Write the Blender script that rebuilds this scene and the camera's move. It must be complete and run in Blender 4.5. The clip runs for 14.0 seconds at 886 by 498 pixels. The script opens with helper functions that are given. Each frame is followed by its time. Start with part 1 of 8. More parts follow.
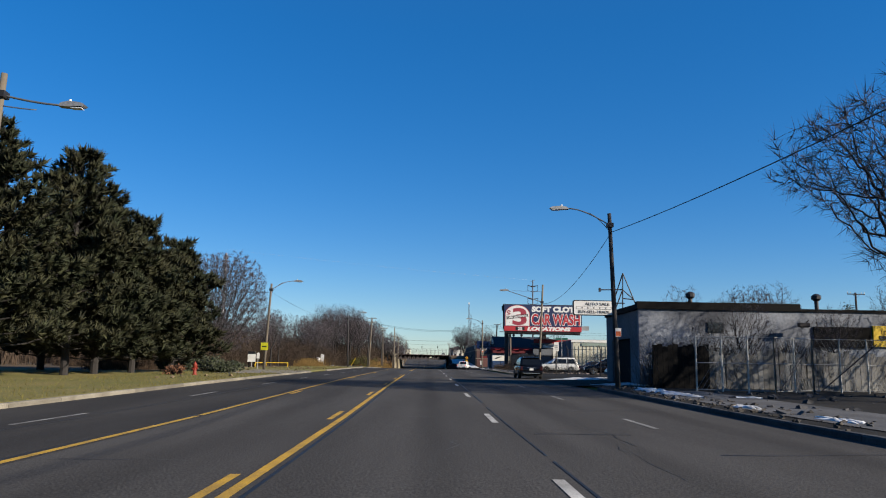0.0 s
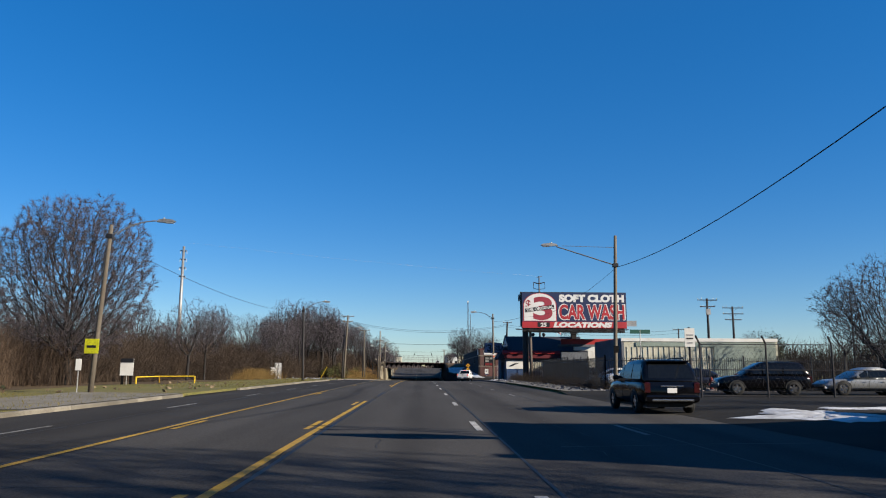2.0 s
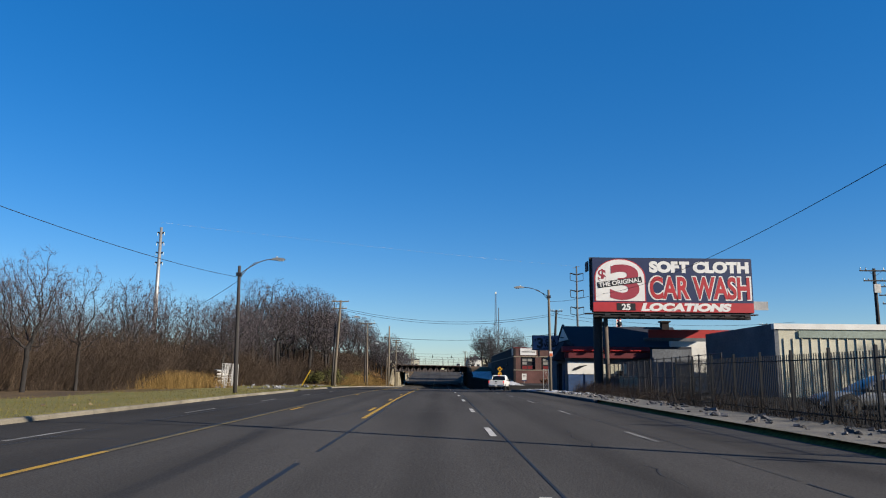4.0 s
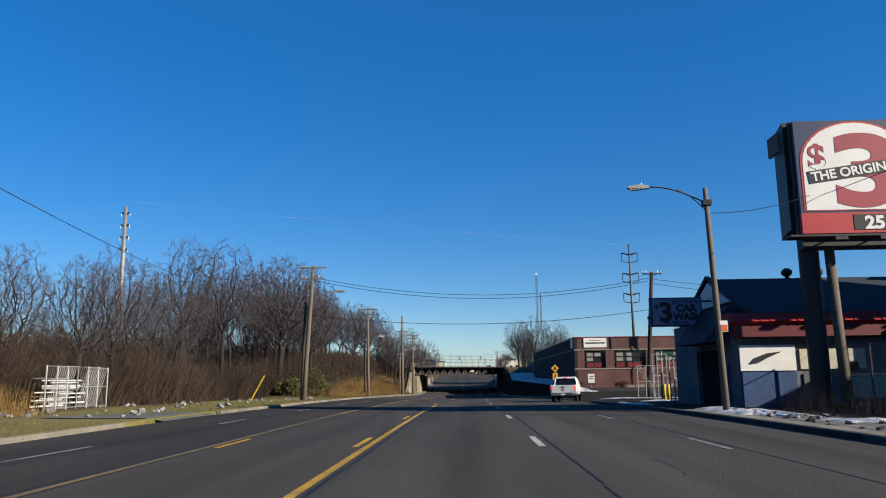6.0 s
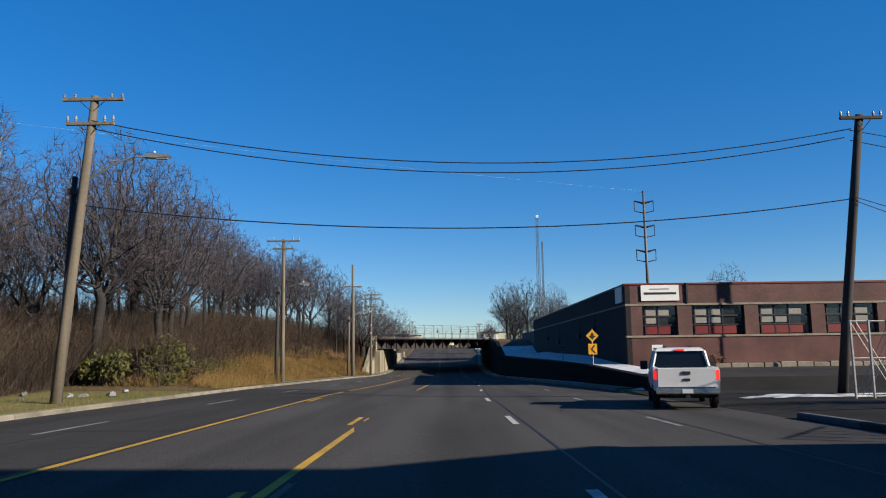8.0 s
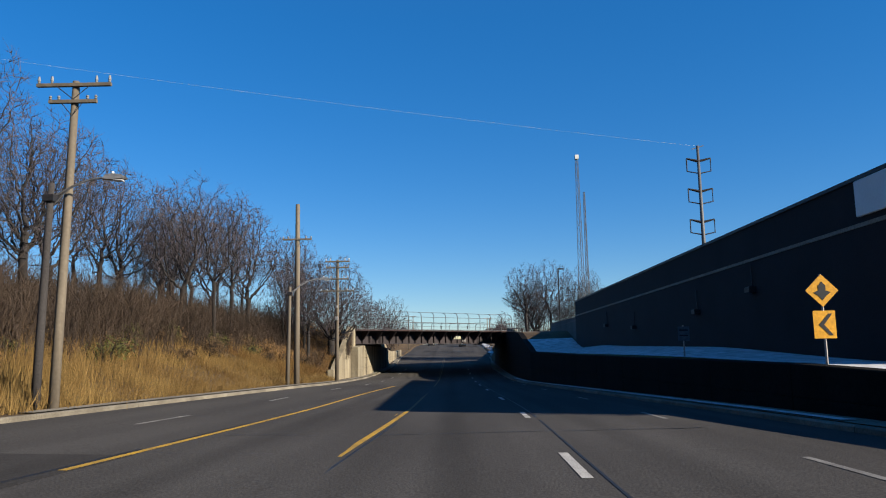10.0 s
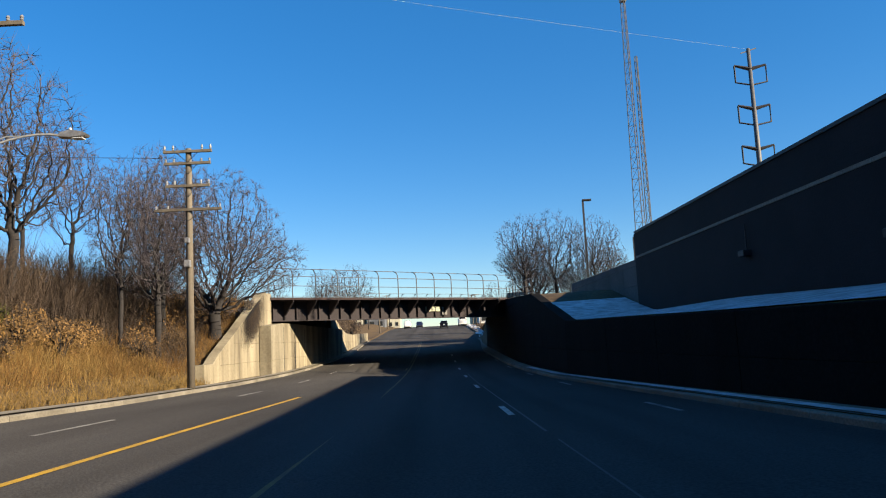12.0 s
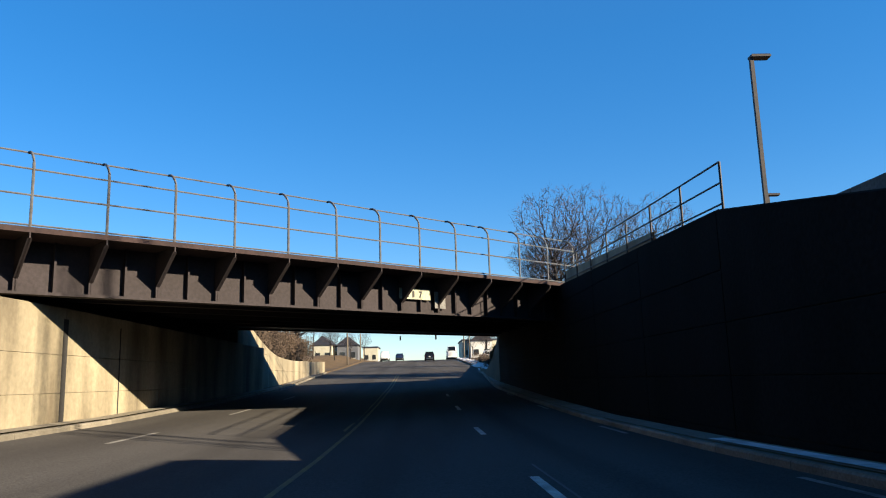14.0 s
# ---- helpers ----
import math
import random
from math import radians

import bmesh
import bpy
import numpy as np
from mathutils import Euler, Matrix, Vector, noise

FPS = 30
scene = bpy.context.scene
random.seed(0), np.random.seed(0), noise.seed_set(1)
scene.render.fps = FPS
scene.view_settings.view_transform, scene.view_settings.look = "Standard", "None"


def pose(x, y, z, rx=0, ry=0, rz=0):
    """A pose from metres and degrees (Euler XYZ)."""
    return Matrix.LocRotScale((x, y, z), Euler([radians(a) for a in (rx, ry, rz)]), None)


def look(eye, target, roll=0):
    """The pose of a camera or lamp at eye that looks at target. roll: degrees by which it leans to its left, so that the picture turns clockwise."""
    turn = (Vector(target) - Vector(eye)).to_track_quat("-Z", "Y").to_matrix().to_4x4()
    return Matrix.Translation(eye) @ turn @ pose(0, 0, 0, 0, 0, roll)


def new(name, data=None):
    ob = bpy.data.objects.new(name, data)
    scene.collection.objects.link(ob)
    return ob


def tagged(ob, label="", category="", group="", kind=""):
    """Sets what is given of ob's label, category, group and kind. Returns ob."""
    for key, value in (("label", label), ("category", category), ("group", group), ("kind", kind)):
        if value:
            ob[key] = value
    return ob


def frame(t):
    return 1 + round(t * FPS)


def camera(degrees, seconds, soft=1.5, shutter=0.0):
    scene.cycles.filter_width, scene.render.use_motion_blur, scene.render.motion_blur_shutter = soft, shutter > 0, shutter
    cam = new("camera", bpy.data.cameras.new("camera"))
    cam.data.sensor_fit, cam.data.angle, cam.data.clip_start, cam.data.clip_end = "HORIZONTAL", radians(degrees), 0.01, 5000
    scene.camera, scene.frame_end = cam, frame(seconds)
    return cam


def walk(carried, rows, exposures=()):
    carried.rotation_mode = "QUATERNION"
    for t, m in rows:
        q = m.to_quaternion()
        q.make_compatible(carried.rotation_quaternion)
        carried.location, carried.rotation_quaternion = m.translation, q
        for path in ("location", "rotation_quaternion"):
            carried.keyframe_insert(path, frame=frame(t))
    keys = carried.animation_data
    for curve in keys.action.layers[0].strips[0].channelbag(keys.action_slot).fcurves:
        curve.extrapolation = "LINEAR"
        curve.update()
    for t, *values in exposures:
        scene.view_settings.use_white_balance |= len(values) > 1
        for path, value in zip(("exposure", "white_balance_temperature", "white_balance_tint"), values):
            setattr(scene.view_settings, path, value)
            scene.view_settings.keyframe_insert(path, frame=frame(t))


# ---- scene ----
cam = camera(61.5, 14.0, soft=1.1)
METRES, EYE, TILT, LEAN, TURN = 246.0, 1.5, 0.0, 0.0, -1.0
ROWS = [
    (0.0, 0.0, 0.0, 0.0, -0.14, 8.77, -0.93),
    (0.5, -0.0006, 0.0399, 0.0002, 0.06, 10.03, -0.83),
    (1.0, -0.001, 0.0773, 0.0002, 0.19, 8.64, -0.65),
    (1.5, -0.0012, 0.1147, 0.0005, 0.02, 9.81, 0.3),
    (2.0, -0.0014, 0.1521, 0.0009, -0.62, 9.4, -0.25),
    (2.5, -0.0017, 0.1881, 0.0011, -1.42, 9.84, 0.01),
    (3.0, -0.0019, 0.2246, 0.0014, -0.31, 10.09, 0.14),
    (5.5, -0.0065, 0.4101, 0.0021, 1.51, 8.9, -0.7),
    (6.0, -0.0073, 0.4475, 0.0022, 2.97, 9.94, 0.71),
    (6.5, -0.0083, 0.4841, 0.0024, 0.68, 9.03, -0.52),
    (7.0, -0.0089, 0.5212, 0.0023, -0.21, 8.03, -0.43),
    (7.5, -0.0093, 0.5573, 0.0022, -2.03, 8.95, -0.57),
    (8.0, -0.0103, 0.5949, 0.002, 1.31, 8.08, 0.77),
    (10.5, -0.0122, 0.7577, -0.0001, 2.0, 8.12, 1.06),
    (11.0, -0.0118, 0.79, -0.0006, 3.58, 5.71, 1.69),
    (11.5, -0.0119, 0.8235, -0.0012, 2.65, 3.92, 2.4),
    (12.0, -0.012, 0.8572, -0.0017, 0.42, 6.97, 2.79),
    (12.5, -0.0124, 0.8919, -0.0025, -0.16, 7.69, 3.23),
    (13.0, -0.0128, 0.9268, -0.003, 2.26, 10.15, 3.81),
    (13.5, -0.0135, 0.964, -0.0036, 1.05, 9.61, 1.31),
    (14.0, -0.0147, 0.9997, -0.0045, -0.88, 9.9, 1.62),
]
walk(cam, [(t, pose(0, 0, EYE, TILT, LEAN, TURN) @ pose(METRES * x, METRES * y, METRES * z, 90 + pitch, roll, yaw)) for t, x, y, z, yaw, pitch, roll in ROWS],
     [(0.0, 1.12, 6500, 10), (8.5, 1.12, 6500, 10), (10.5, 1.27, 6700, 10), (11.0, 1.38, 6900, 10), (11.5, 1.95, 7500, 10), (12.0, 1.66, 7500, 10), (12.5, 1.63, 7500, 10), (13.5, 1.6, 7500, 10), (14.0, 1.8, 7500, 10)])

# ---- world and sun ----
TO_SUN = Vector((1.0, -0.5, 0.465)).normalized()
world = bpy.data.worlds.new("sky")
scene.world = world
world.use_nodes = True
wn = world.node_tree.nodes
sky = wn.new("ShaderNodeTexSky")
sky.sky_type = "NISHITA"
sky.sun_disc = False
sky.sun_elevation = math.asin(TO_SUN.z)
sky.sun_rotation = math.atan2(TO_SUN.x, TO_SUN.y)
sky.altitude = 200
sky.air_density, sky.dust_density, sky.ozone_density = 1.0, 0.0, 4.0
deep = wn.new("ShaderNodeHueSaturation")
deep.inputs["Saturation"].default_value = 1.36
deep.inputs["Hue"].default_value = 0.507
wn["Background"].inputs["Strength"].default_value = 0.06
world.node_tree.links.new(sky.outputs["Color"], deep.inputs["Color"])
even = wn.new("ShaderNodeMix")
even.data_type = "RGBA"
even.inputs["Factor"].default_value = 0.26
even.inputs["B"].default_value = (0.45, 1.95, 5.2, 1)
world.node_tree.links.new(deep.outputs["Color"], even.inputs["A"])
world.node_tree.links.new(even.outputs["Result"], wn["Background"].inputs["Color"])

sun_data = bpy.data.lights.new("sun", "SUN")
sun_data.energy, sun_data.angle, sun_data.color = 5.0, radians(0.53), (1.0, 0.9, 0.74)
sun = new("sun", sun_data)
sun.matrix_world = look(TO_SUN * 200, (0, 0, 0))


# ---- materials ----
def material(name, base, rough=0.85, metal=0.0, second=None, scale=0.6, amount=0.5, grain=12.0, bump=0.3, spec=0.3, streak=(1, 1, 1), fine=0.25):
    """A surface with stains at one scale and grain at another, both in world metres."""
    m = bpy.data.materials.new(name)
    m.use_nodes = True
    nt = m.node_tree
    n, link = nt.nodes, nt.links.new
    bsdf = n["Principled BSDF"]
    bsdf.inputs["Roughness"].default_value = rough
    bsdf.inputs["Metallic"].default_value = metal
    bsdf.inputs["Specular IOR Level"].default_value = spec
    geo = n.new("ShaderNodeNewGeometry")
    mapping = n.new("ShaderNodeMapping")
    mapping.inputs["Scale"].default_value = streak
    link(geo.outputs["Position"], mapping.inputs["Vector"])
    big = n.new("ShaderNodeTexNoise")
    big.inputs["Scale"].default_value = scale
    big.inputs["Detail"].default_value = 6
    small = n.new("ShaderNodeTexNoise")
    small.inputs["Scale"].default_value = grain
    small.inputs["Detail"].default_value = 4
    link(mapping.outputs["Vector"], big.inputs["Vector"])
    link(geo.outputs["Position"], small.inputs["Vector"])
    ramp = n.new("ShaderNodeMapRange")
    ramp.inputs["From Min"].default_value, ramp.inputs["From Max"].default_value = 0.35, 0.68
    link(big.outputs["Fac"], ramp.inputs["Value"])
    scaled = n.new("ShaderNodeMath")
    scaled.operation = "MULTIPLY"
    scaled.inputs[1].default_value = amount
    link(ramp.outputs["Result"], scaled.inputs[0])
    mix = n.new("ShaderNodeMix")
    mix.data_type = "RGBA"
    two = second if second else tuple(c * 0.55 for c in base)
    mix.inputs["A"].default_value = (*base, 1)
    mix.inputs["B"].default_value = (*two, 1)
    link(scaled.outputs["Value"], mix.inputs["Factor"])
    val = n.new("ShaderNodeMapRange")
    val.inputs["To Min"].default_value, val.inputs["To Max"].default_value = 1 - fine, 1 + fine
    val.inputs["From Min"].default_value, val.inputs["From Max"].default_value = 0.3, 0.7
    link(small.outputs["Fac"], val.inputs["Value"])
    hsv = n.new("ShaderNodeHueSaturation")
    link(mix.outputs["Result"], hsv.inputs["Color"])
    link(val.outputs["Result"], hsv.inputs["Value"])
    link(hsv.outputs["Color"], bsdf.inputs["Base Color"])
    if bump:
        b = n.new("ShaderNodeBump")
        b.inputs["Strength"].default_value = bump
        b.inputs["Distance"].default_value = 0.02
        link(small.outputs["Fac"], b.inputs["Height"])
        link(b.outputs["Normal"], bsdf.inputs["Normal"])
    return m


def bricks(name, one, two, mortar, width=0.2, height=0.067, joint=0.01, face_axis="y"):
    """Brick courses in world metres on an upright wall."""
    m = material(name, one, 0.9)
    nt = m.node_tree
    n, link = nt.nodes, nt.links.new
    bsdf = n["Principled BSDF"]
    geo = n.new("ShaderNodeNewGeometry")
    sep = n.new("ShaderNodeSeparateXYZ")
    link(geo.outputs["Position"], sep.inputs["Vector"])
    add = n.new("ShaderNodeMath")
    add.operation = "ADD"
    link(sep.outputs["X"], add.inputs[0])
    link(sep.outputs["Y"], add.inputs[1])
    comb = n.new("ShaderNodeCombineXYZ")
    link(add.outputs["Value"], comb.inputs["X"])
    link(sep.outputs["Z"], comb.inputs["Y"])
    tex = n.new("ShaderNodeTexBrick")
    tex.inputs["Color1"].default_value = (*one, 1)
    tex.inputs["Color2"].default_value = (*two, 1)
    tex.inputs["Mortar"].default_value = (*mortar, 1)
    tex.inputs["Scale"].default_value = 1.0
    tex.inputs["Brick Width"].default_value = width
    tex.inputs["Row Height"].default_value = height
    tex.inputs["Mortar Size"].default_value = joint
    link(comb.outputs["Vector"], tex.inputs["Vector"])
    noise_node = n.new("ShaderNodeTexNoise")
    noise_node.inputs["Scale"].default_value = 0.5
    noise_node.inputs["Detail"].default_value = 6
    link(geo.outputs["Position"], noise_node.inputs["Vector"])
    rng = n.new("ShaderNodeMapRange")
    rng.inputs["To Min"].default_value, rng.inputs["To Max"].default_value = 0.7, 1.25
    rng.inputs["From Min"].default_value, rng.inputs["From Max"].default_value = 0.3, 0.7
    link(noise_node.outputs["Fac"], rng.inputs["Value"])
    hsv = n.new("ShaderNodeHueSaturation")
    link(tex.outputs["Color"], hsv.inputs["Color"])
    link(rng.outputs["Result"], hsv.inputs["Value"])
    link(hsv.outputs["Color"], bsdf.inputs["Base Color"])
    return m


def oily(m, centres, width=0.6, depth=0.17):
    """Darkens the drip line down the middle of each lane."""
    nt = m.node_tree
    n, link = nt.nodes, nt.links.new
    bsdf = n["Principled BSDF"]
    source = bsdf.inputs["Base Color"].links[0].from_socket
    geo = n.new("ShaderNodeNewGeometry")
    sep = n.new("ShaderNodeSeparateXYZ")
    wob = n.new("ShaderNodeTexNoise")
    wob.inputs["Scale"].default_value = 0.25
    link(geo.outputs["Position"], wob.inputs["Vector"])
    link(geo.outputs["Position"], sep.inputs["Vector"])
    total = None
    for c in centres:
        off = n.new("ShaderNodeMath")
        off.operation = "SUBTRACT"
        off.inputs[1].default_value = c
        link(sep.outputs["X"], off.inputs[0])
        size = n.new("ShaderNodeMath")
        size.operation = "ABSOLUTE"
        link(off.outputs["Value"], size.inputs[0])
        rng = n.new("ShaderNodeMapRange")
        rng.interpolation_type = "SMOOTHSTEP"
        rng.inputs["From Min"].default_value, rng.inputs["From Max"].default_value = 0.08, width
        rng.inputs["To Min"].default_value, rng.inputs["To Max"].default_value = 1 - depth, 1
        link(size.outputs["Value"], rng.inputs["Value"])
        if total is None:
            total = rng.outputs["Result"]
        else:
            mul = n.new("ShaderNodeMath")
            mul.operation = "MULTIPLY"
            link(total, mul.inputs[0])
            link(rng.outputs["Result"], mul.inputs[1])
            total = mul.outputs["Value"]
    hsv = n.new("ShaderNodeHueSaturation")
    link(source, hsv.inputs["Color"])
    link(total, hsv.inputs["Value"])
    link(hsv.outputs["Color"], bsdf.inputs["Base Color"])
    return m


def varied(m, low=0.75, high=1.25):
    """Lets each object of a material differ a little in brightness."""
    nt = m.node_tree
    bsdf = nt.nodes["Principled BSDF"]
    source = bsdf.inputs["Base Color"].links[0].from_socket
    info = nt.nodes.new("ShaderNodeObjectInfo")
    rng = nt.nodes.new("ShaderNodeMapRange")
    rng.inputs["To Min"].default_value, rng.inputs["To Max"].default_value = low, high
    nt.links.new(info.outputs["Random"], rng.inputs["Value"])
    hsv = nt.nodes.new("ShaderNodeHueSaturation")
    nt.links.new(source, hsv.inputs["Color"])
    nt.links.new(rng.outputs["Result"], hsv.inputs["Value"])
    nt.links.new(hsv.outputs["Color"], bsdf.inputs["Base Color"])
    return m


def islands(m, low=0.6, high=1.4):
    """Lets each loose piece of a joined mesh differ in brightness."""
    nt = m.node_tree
    bsdf = nt.nodes["Principled BSDF"]
    source = bsdf.inputs["Base Color"].links[0].from_socket
    geo = nt.nodes.new("ShaderNodeNewGeometry")
    rng = nt.nodes.new("ShaderNodeMapRange")
    rng.inputs["To Min"].default_value, rng.inputs["To Max"].default_value = low, high
    nt.links.new(geo.outputs["Random Per Island"], rng.inputs["Value"])
    hsv = nt.nodes.new("ShaderNodeHueSaturation")
    nt.links.new(source, hsv.inputs["Color"])
    nt.links.new(rng.outputs["Result"], hsv.inputs["Value"])
    nt.links.new(hsv.outputs["Color"], bsdf.inputs["Base Color"])
    return m


def glow(name, colour, strength):
    m = bpy.data.materials.new(name)
    m.use_nodes = True
    bsdf = m.node_tree.nodes["Principled BSDF"]
    bsdf.inputs["Base Color"].default_value = (*colour, 1)
    bsdf.inputs["Emission Color"].default_value = (*colour, 1)
    bsdf.inputs["Emission Strength"].default_value = strength
    return m


ASPHALT = oily(material("asphalt", (0.06, 0.057, 0.055), 0.95, spec=0.05, second=(0.037, 0.035, 0.034), scale=0.3, amount=0.85, grain=26, bump=0.5, streak=(1.6, 0.16, 1), fine=0.3), (0.1, 3.7, 7.2, -4.0))
ASPHALT_DARK = material("old_asphalt", (0.041, 0.039, 0.038), 0.95, spec=0.05, second=(0.025, 0.024, 0.024), scale=0.35, amount=0.85, grain=26, bump=0.5, streak=(1.4, 0.18, 1), fine=0.3)
LOT = material("lot_asphalt", (0.024, 0.0225, 0.021), 0.95, spec=0.08, second=(0.011, 0.0105, 0.01), scale=0.35, amount=0.9, grain=25, bump=0.5, fine=0.3)
TAR = material("tar", (0.012, 0.012, 0.012), 0.6, grain=8, bump=0.1)
YELLOW_PAINT = material("yellow_road_paint", (0.403, 0.234, 0.019), 0.8, second=(0.163, 0.104, 0.026), scale=1.5, amount=0.7, grain=30, fine=0.25)
WHITE_PAINT = material("white_road_paint", (0.403, 0.39, 0.364), 0.8, second=(0.156, 0.15, 0.137), scale=1.5, amount=0.8, grain=30, fine=0.25)
WORN_YELLOW = material("worn_yellow_paint", (0.14, 0.1, 0.03), 0.85, second=(0.07, 0.06, 0.04), scale=1.2, amount=0.9, grain=30, fine=0.3)
WORN_WHITE = material("worn_road_paint", (0.195, 0.189, 0.176), 0.85, second=(0.072, 0.068, 0.065), scale=1.2, amount=0.9, grain=30, fine=0.3)
KERB = varied(material("kerb_concrete", (0.165, 0.148, 0.118), 0.9, second=(0.085, 0.073, 0.056), scale=1.0, amount=0.8, grain=20), 0.75, 1.2)
DIRTY_KERB = varied(material("dirty_kerb", (0.056, 0.056, 0.061), 0.95, second=(0.022, 0.022, 0.025), scale=1.0, amount=0.9, grain=12, bump=0.6), 0.5, 1.4)
CONCRETE = material("concrete", (0.255, 0.22, 0.152), 0.9, second=(0.07, 0.056, 0.038), scale=0.7, amount=0.9, grain=7, bump=0.25, streak=(1, 0.9, 0.22), fine=0.12)
# retaining wall concrete, its deep shade put into a near-black base colour
WALL_SHADE = material("shade_dark_concrete", (0.009, 0.0085, 0.008), 0.95, spec=0.05, second=(0.005, 0.005, 0.0045), scale=0.6, amount=0.8, grain=10, streak=(1, 1, 0.3))
SLAB = material("pavement_concrete", (0.175, 0.158, 0.128), 0.9, second=(0.1, 0.088, 0.068), scale=0.8, amount=0.8, grain=16)
GRASS = material("winter_grass", (0.09, 0.086, 0.017), 0.95, second=(0.135, 0.108, 0.034), scale=0.25, amount=0.9, grain=9, bump=0.9, fine=0.45)
EARTH = material("leaf_litter", (0.046, 0.028, 0.012), 0.95, second=(0.088, 0.055, 0.021), scale=0.3, amount=0.85, grain=5, bump=1.0, fine=0.5)
SNOW = material("old_snow", (0.52, 0.53, 0.55), 0.85, second=(0.2, 0.19, 0.18), scale=1.6, amount=0.75, grain=6, bump=0.6, fine=0.12)
BARK = material("bark", (0.022, 0.0195, 0.019), 0.95, second=(0.012, 0.0105, 0.0105), scale=3, amount=0.7, grain=20, bump=0.6, streak=(1, 1, 0.2))
TWIG = islands(material("twigs", (0.058, 0.049, 0.055), 0.95, second=(0.032, 0.027, 0.031), scale=0.4, amount=0.7, bump=0), 0.7, 1.3)
BRUSH = islands(material("brush_stems", (0.062, 0.043, 0.03), 0.95, second=(0.03, 0.022, 0.018), scale=0.25, amount=0.8, bump=0), 0.55, 1.4)
STRAW = islands(material("dry_grass", (0.2, 0.132, 0.046), 0.95, second=(0.11, 0.063, 0.02), scale=0.35, amount=0.8, bump=0), 0.6, 1.35)
NEEDLES = islands(material("pine_needles", (0.015, 0.02, 0.008), 0.85, second=(0.034, 0.029, 0.012), scale=0.5, amount=0.6, bump=0), 0.4, 1.5)
LEAVES = islands(material("evergreen_leaves", (0.013, 0.019, 0.0075), 0.7, second=(0.022, 0.021, 0.008), scale=0.6, amount=0.6, bump=0), 0.4, 1.6)
OLIVE = islands(material("olive_shrub_leaves", (0.042, 0.042, 0.006), 0.8, second=(0.02, 0.021, 0.005), scale=0.8, amount=0.6, bump=0), 0.5, 1.5)
RUSSET = islands(material("russet_leaves", (0.087, 0.037, 0.018), 0.85, bump=0), 0.5, 1.5)
POLE_WOOD = varied(material("weathered_pole_wood", (0.125, 0.105, 0.08), 0.9, second=(0.07, 0.058, 0.045), scale=1.5, amount=0.8, grain=9, streak=(3, 3, 0.12), fine=0.12), 0.8, 1.15)
POLE_DARK = material("creosoted_wood", (0.022, 0.02, 0.021), 0.9, second=(0.043, 0.039, 0.037), scale=1.5, amount=0.6, grain=18, streak=(2, 2, 0.15))
GALV = material("galvanised_steel", (0.273, 0.273, 0.273), 0.5, 0.6, second=(0.182, 0.176, 0.169), scale=2, amount=0.6, bump=0.05)
DARK_STEEL = material("dark_steel", (0.019, 0.021, 0.025), 0.55, 0.4, second=(0.039, 0.029, 0.028), scale=1.5, amount=0.5, bump=0.1)
FENCE_STEEL = material("weathered_fence_steel", (0.085, 0.09, 0.1), 0.6, 0.2, second=(0.05, 0.045, 0.04), scale=2, amount=0.6, bump=0.05)
GIRDER = material("rusty_bridge_steel", (0.024, 0.0185, 0.021), 0.8, 0.1, second=(0.015, 0.0115, 0.012), scale=0.9, amount=0.8, grain=10, bump=0.3)
RUST = material("rust", (0.087, 0.037, 0.021), 0.9, 0.1, second=(0.043, 0.022, 0.018), scale=2, amount=0.7, bump=0.3)
BLACK = material("black_iron", (0.006, 0.007, 0.01), 0.5, 0.3, bump=0.05)
CABLE = material("black_cable", (0.012, 0.012, 0.013), 0.7, bump=0)
BRICK = bricks("red_brown_brick", (0.102, 0.046, 0.038), (0.071, 0.032, 0.028), (0.069, 0.049, 0.046))
BRICK_LOW = bricks("painted_brick", (0.091, 0.042, 0.037), (0.078, 0.035, 0.032), (0.069, 0.034, 0.032))
# darker copy of the brick, with the shade of the side walls in its colours
BRICK_SIDE = bricks("shade_dark_brick", (0.013, 0.009, 0.01), (0.01, 0.007, 0.008), (0.011, 0.01, 0.011))
STONE = material("stone_course", (0.19, 0.165, 0.13), 0.85, second=(0.11, 0.09, 0.07), scale=1, amount=0.6)
RED_TRIM = material("red_metal_trim", (0.121, 0.012, 0.012), 0.5, bump=0.05)
STUCCO = material("grey_stucco", (0.191, 0.205, 0.239), 0.9, second=(0.032, 0.034, 0.042), scale=0.32, amount=0.9, grain=6, bump=0.5, streak=(0.6, 1, 1.2))
PLAIN_GREY = material("grey_painted_block", (0.1, 0.108, 0.123), 0.9, second=(0.052, 0.055, 0.064), scale=0.5, amount=0.75, grain=7)
DARK_PAINT = material("dark_painted_timber", (0.006, 0.0055, 0.0055), 0.9, spec=0.1, bump=0.2)
BLUE_PAINT = material("faded_blue_paint", (0.022, 0.05, 0.12), 0.8, second=(0.016, 0.03, 0.065), scale=0.8, amount=0.6)
WHITE = material("white_paint", (0.507, 0.501, 0.481), 0.6, second=(0.358, 0.345, 0.325), scale=1.0, amount=0.5, bump=0.08, fine=0.06)
CREAM = material("cream_metal_siding", (0.377, 0.358, 0.286), 0.6, second=(0.273, 0.26, 0.195), scale=0.8, amount=0.6, bump=0.1)
PALE_GREEN = material("pale_green_siding", (0.173, 0.21, 0.184), 0.6, second=(0.121, 0.147, 0.123), scale=0.8, amount=0.6, bump=0.1)
SHINGLE = material("dark_shingles", (0.017, 0.021, 0.034), 0.85, second=(0.03, 0.029, 0.034), scale=1.5, amount=0.5, grain=14)
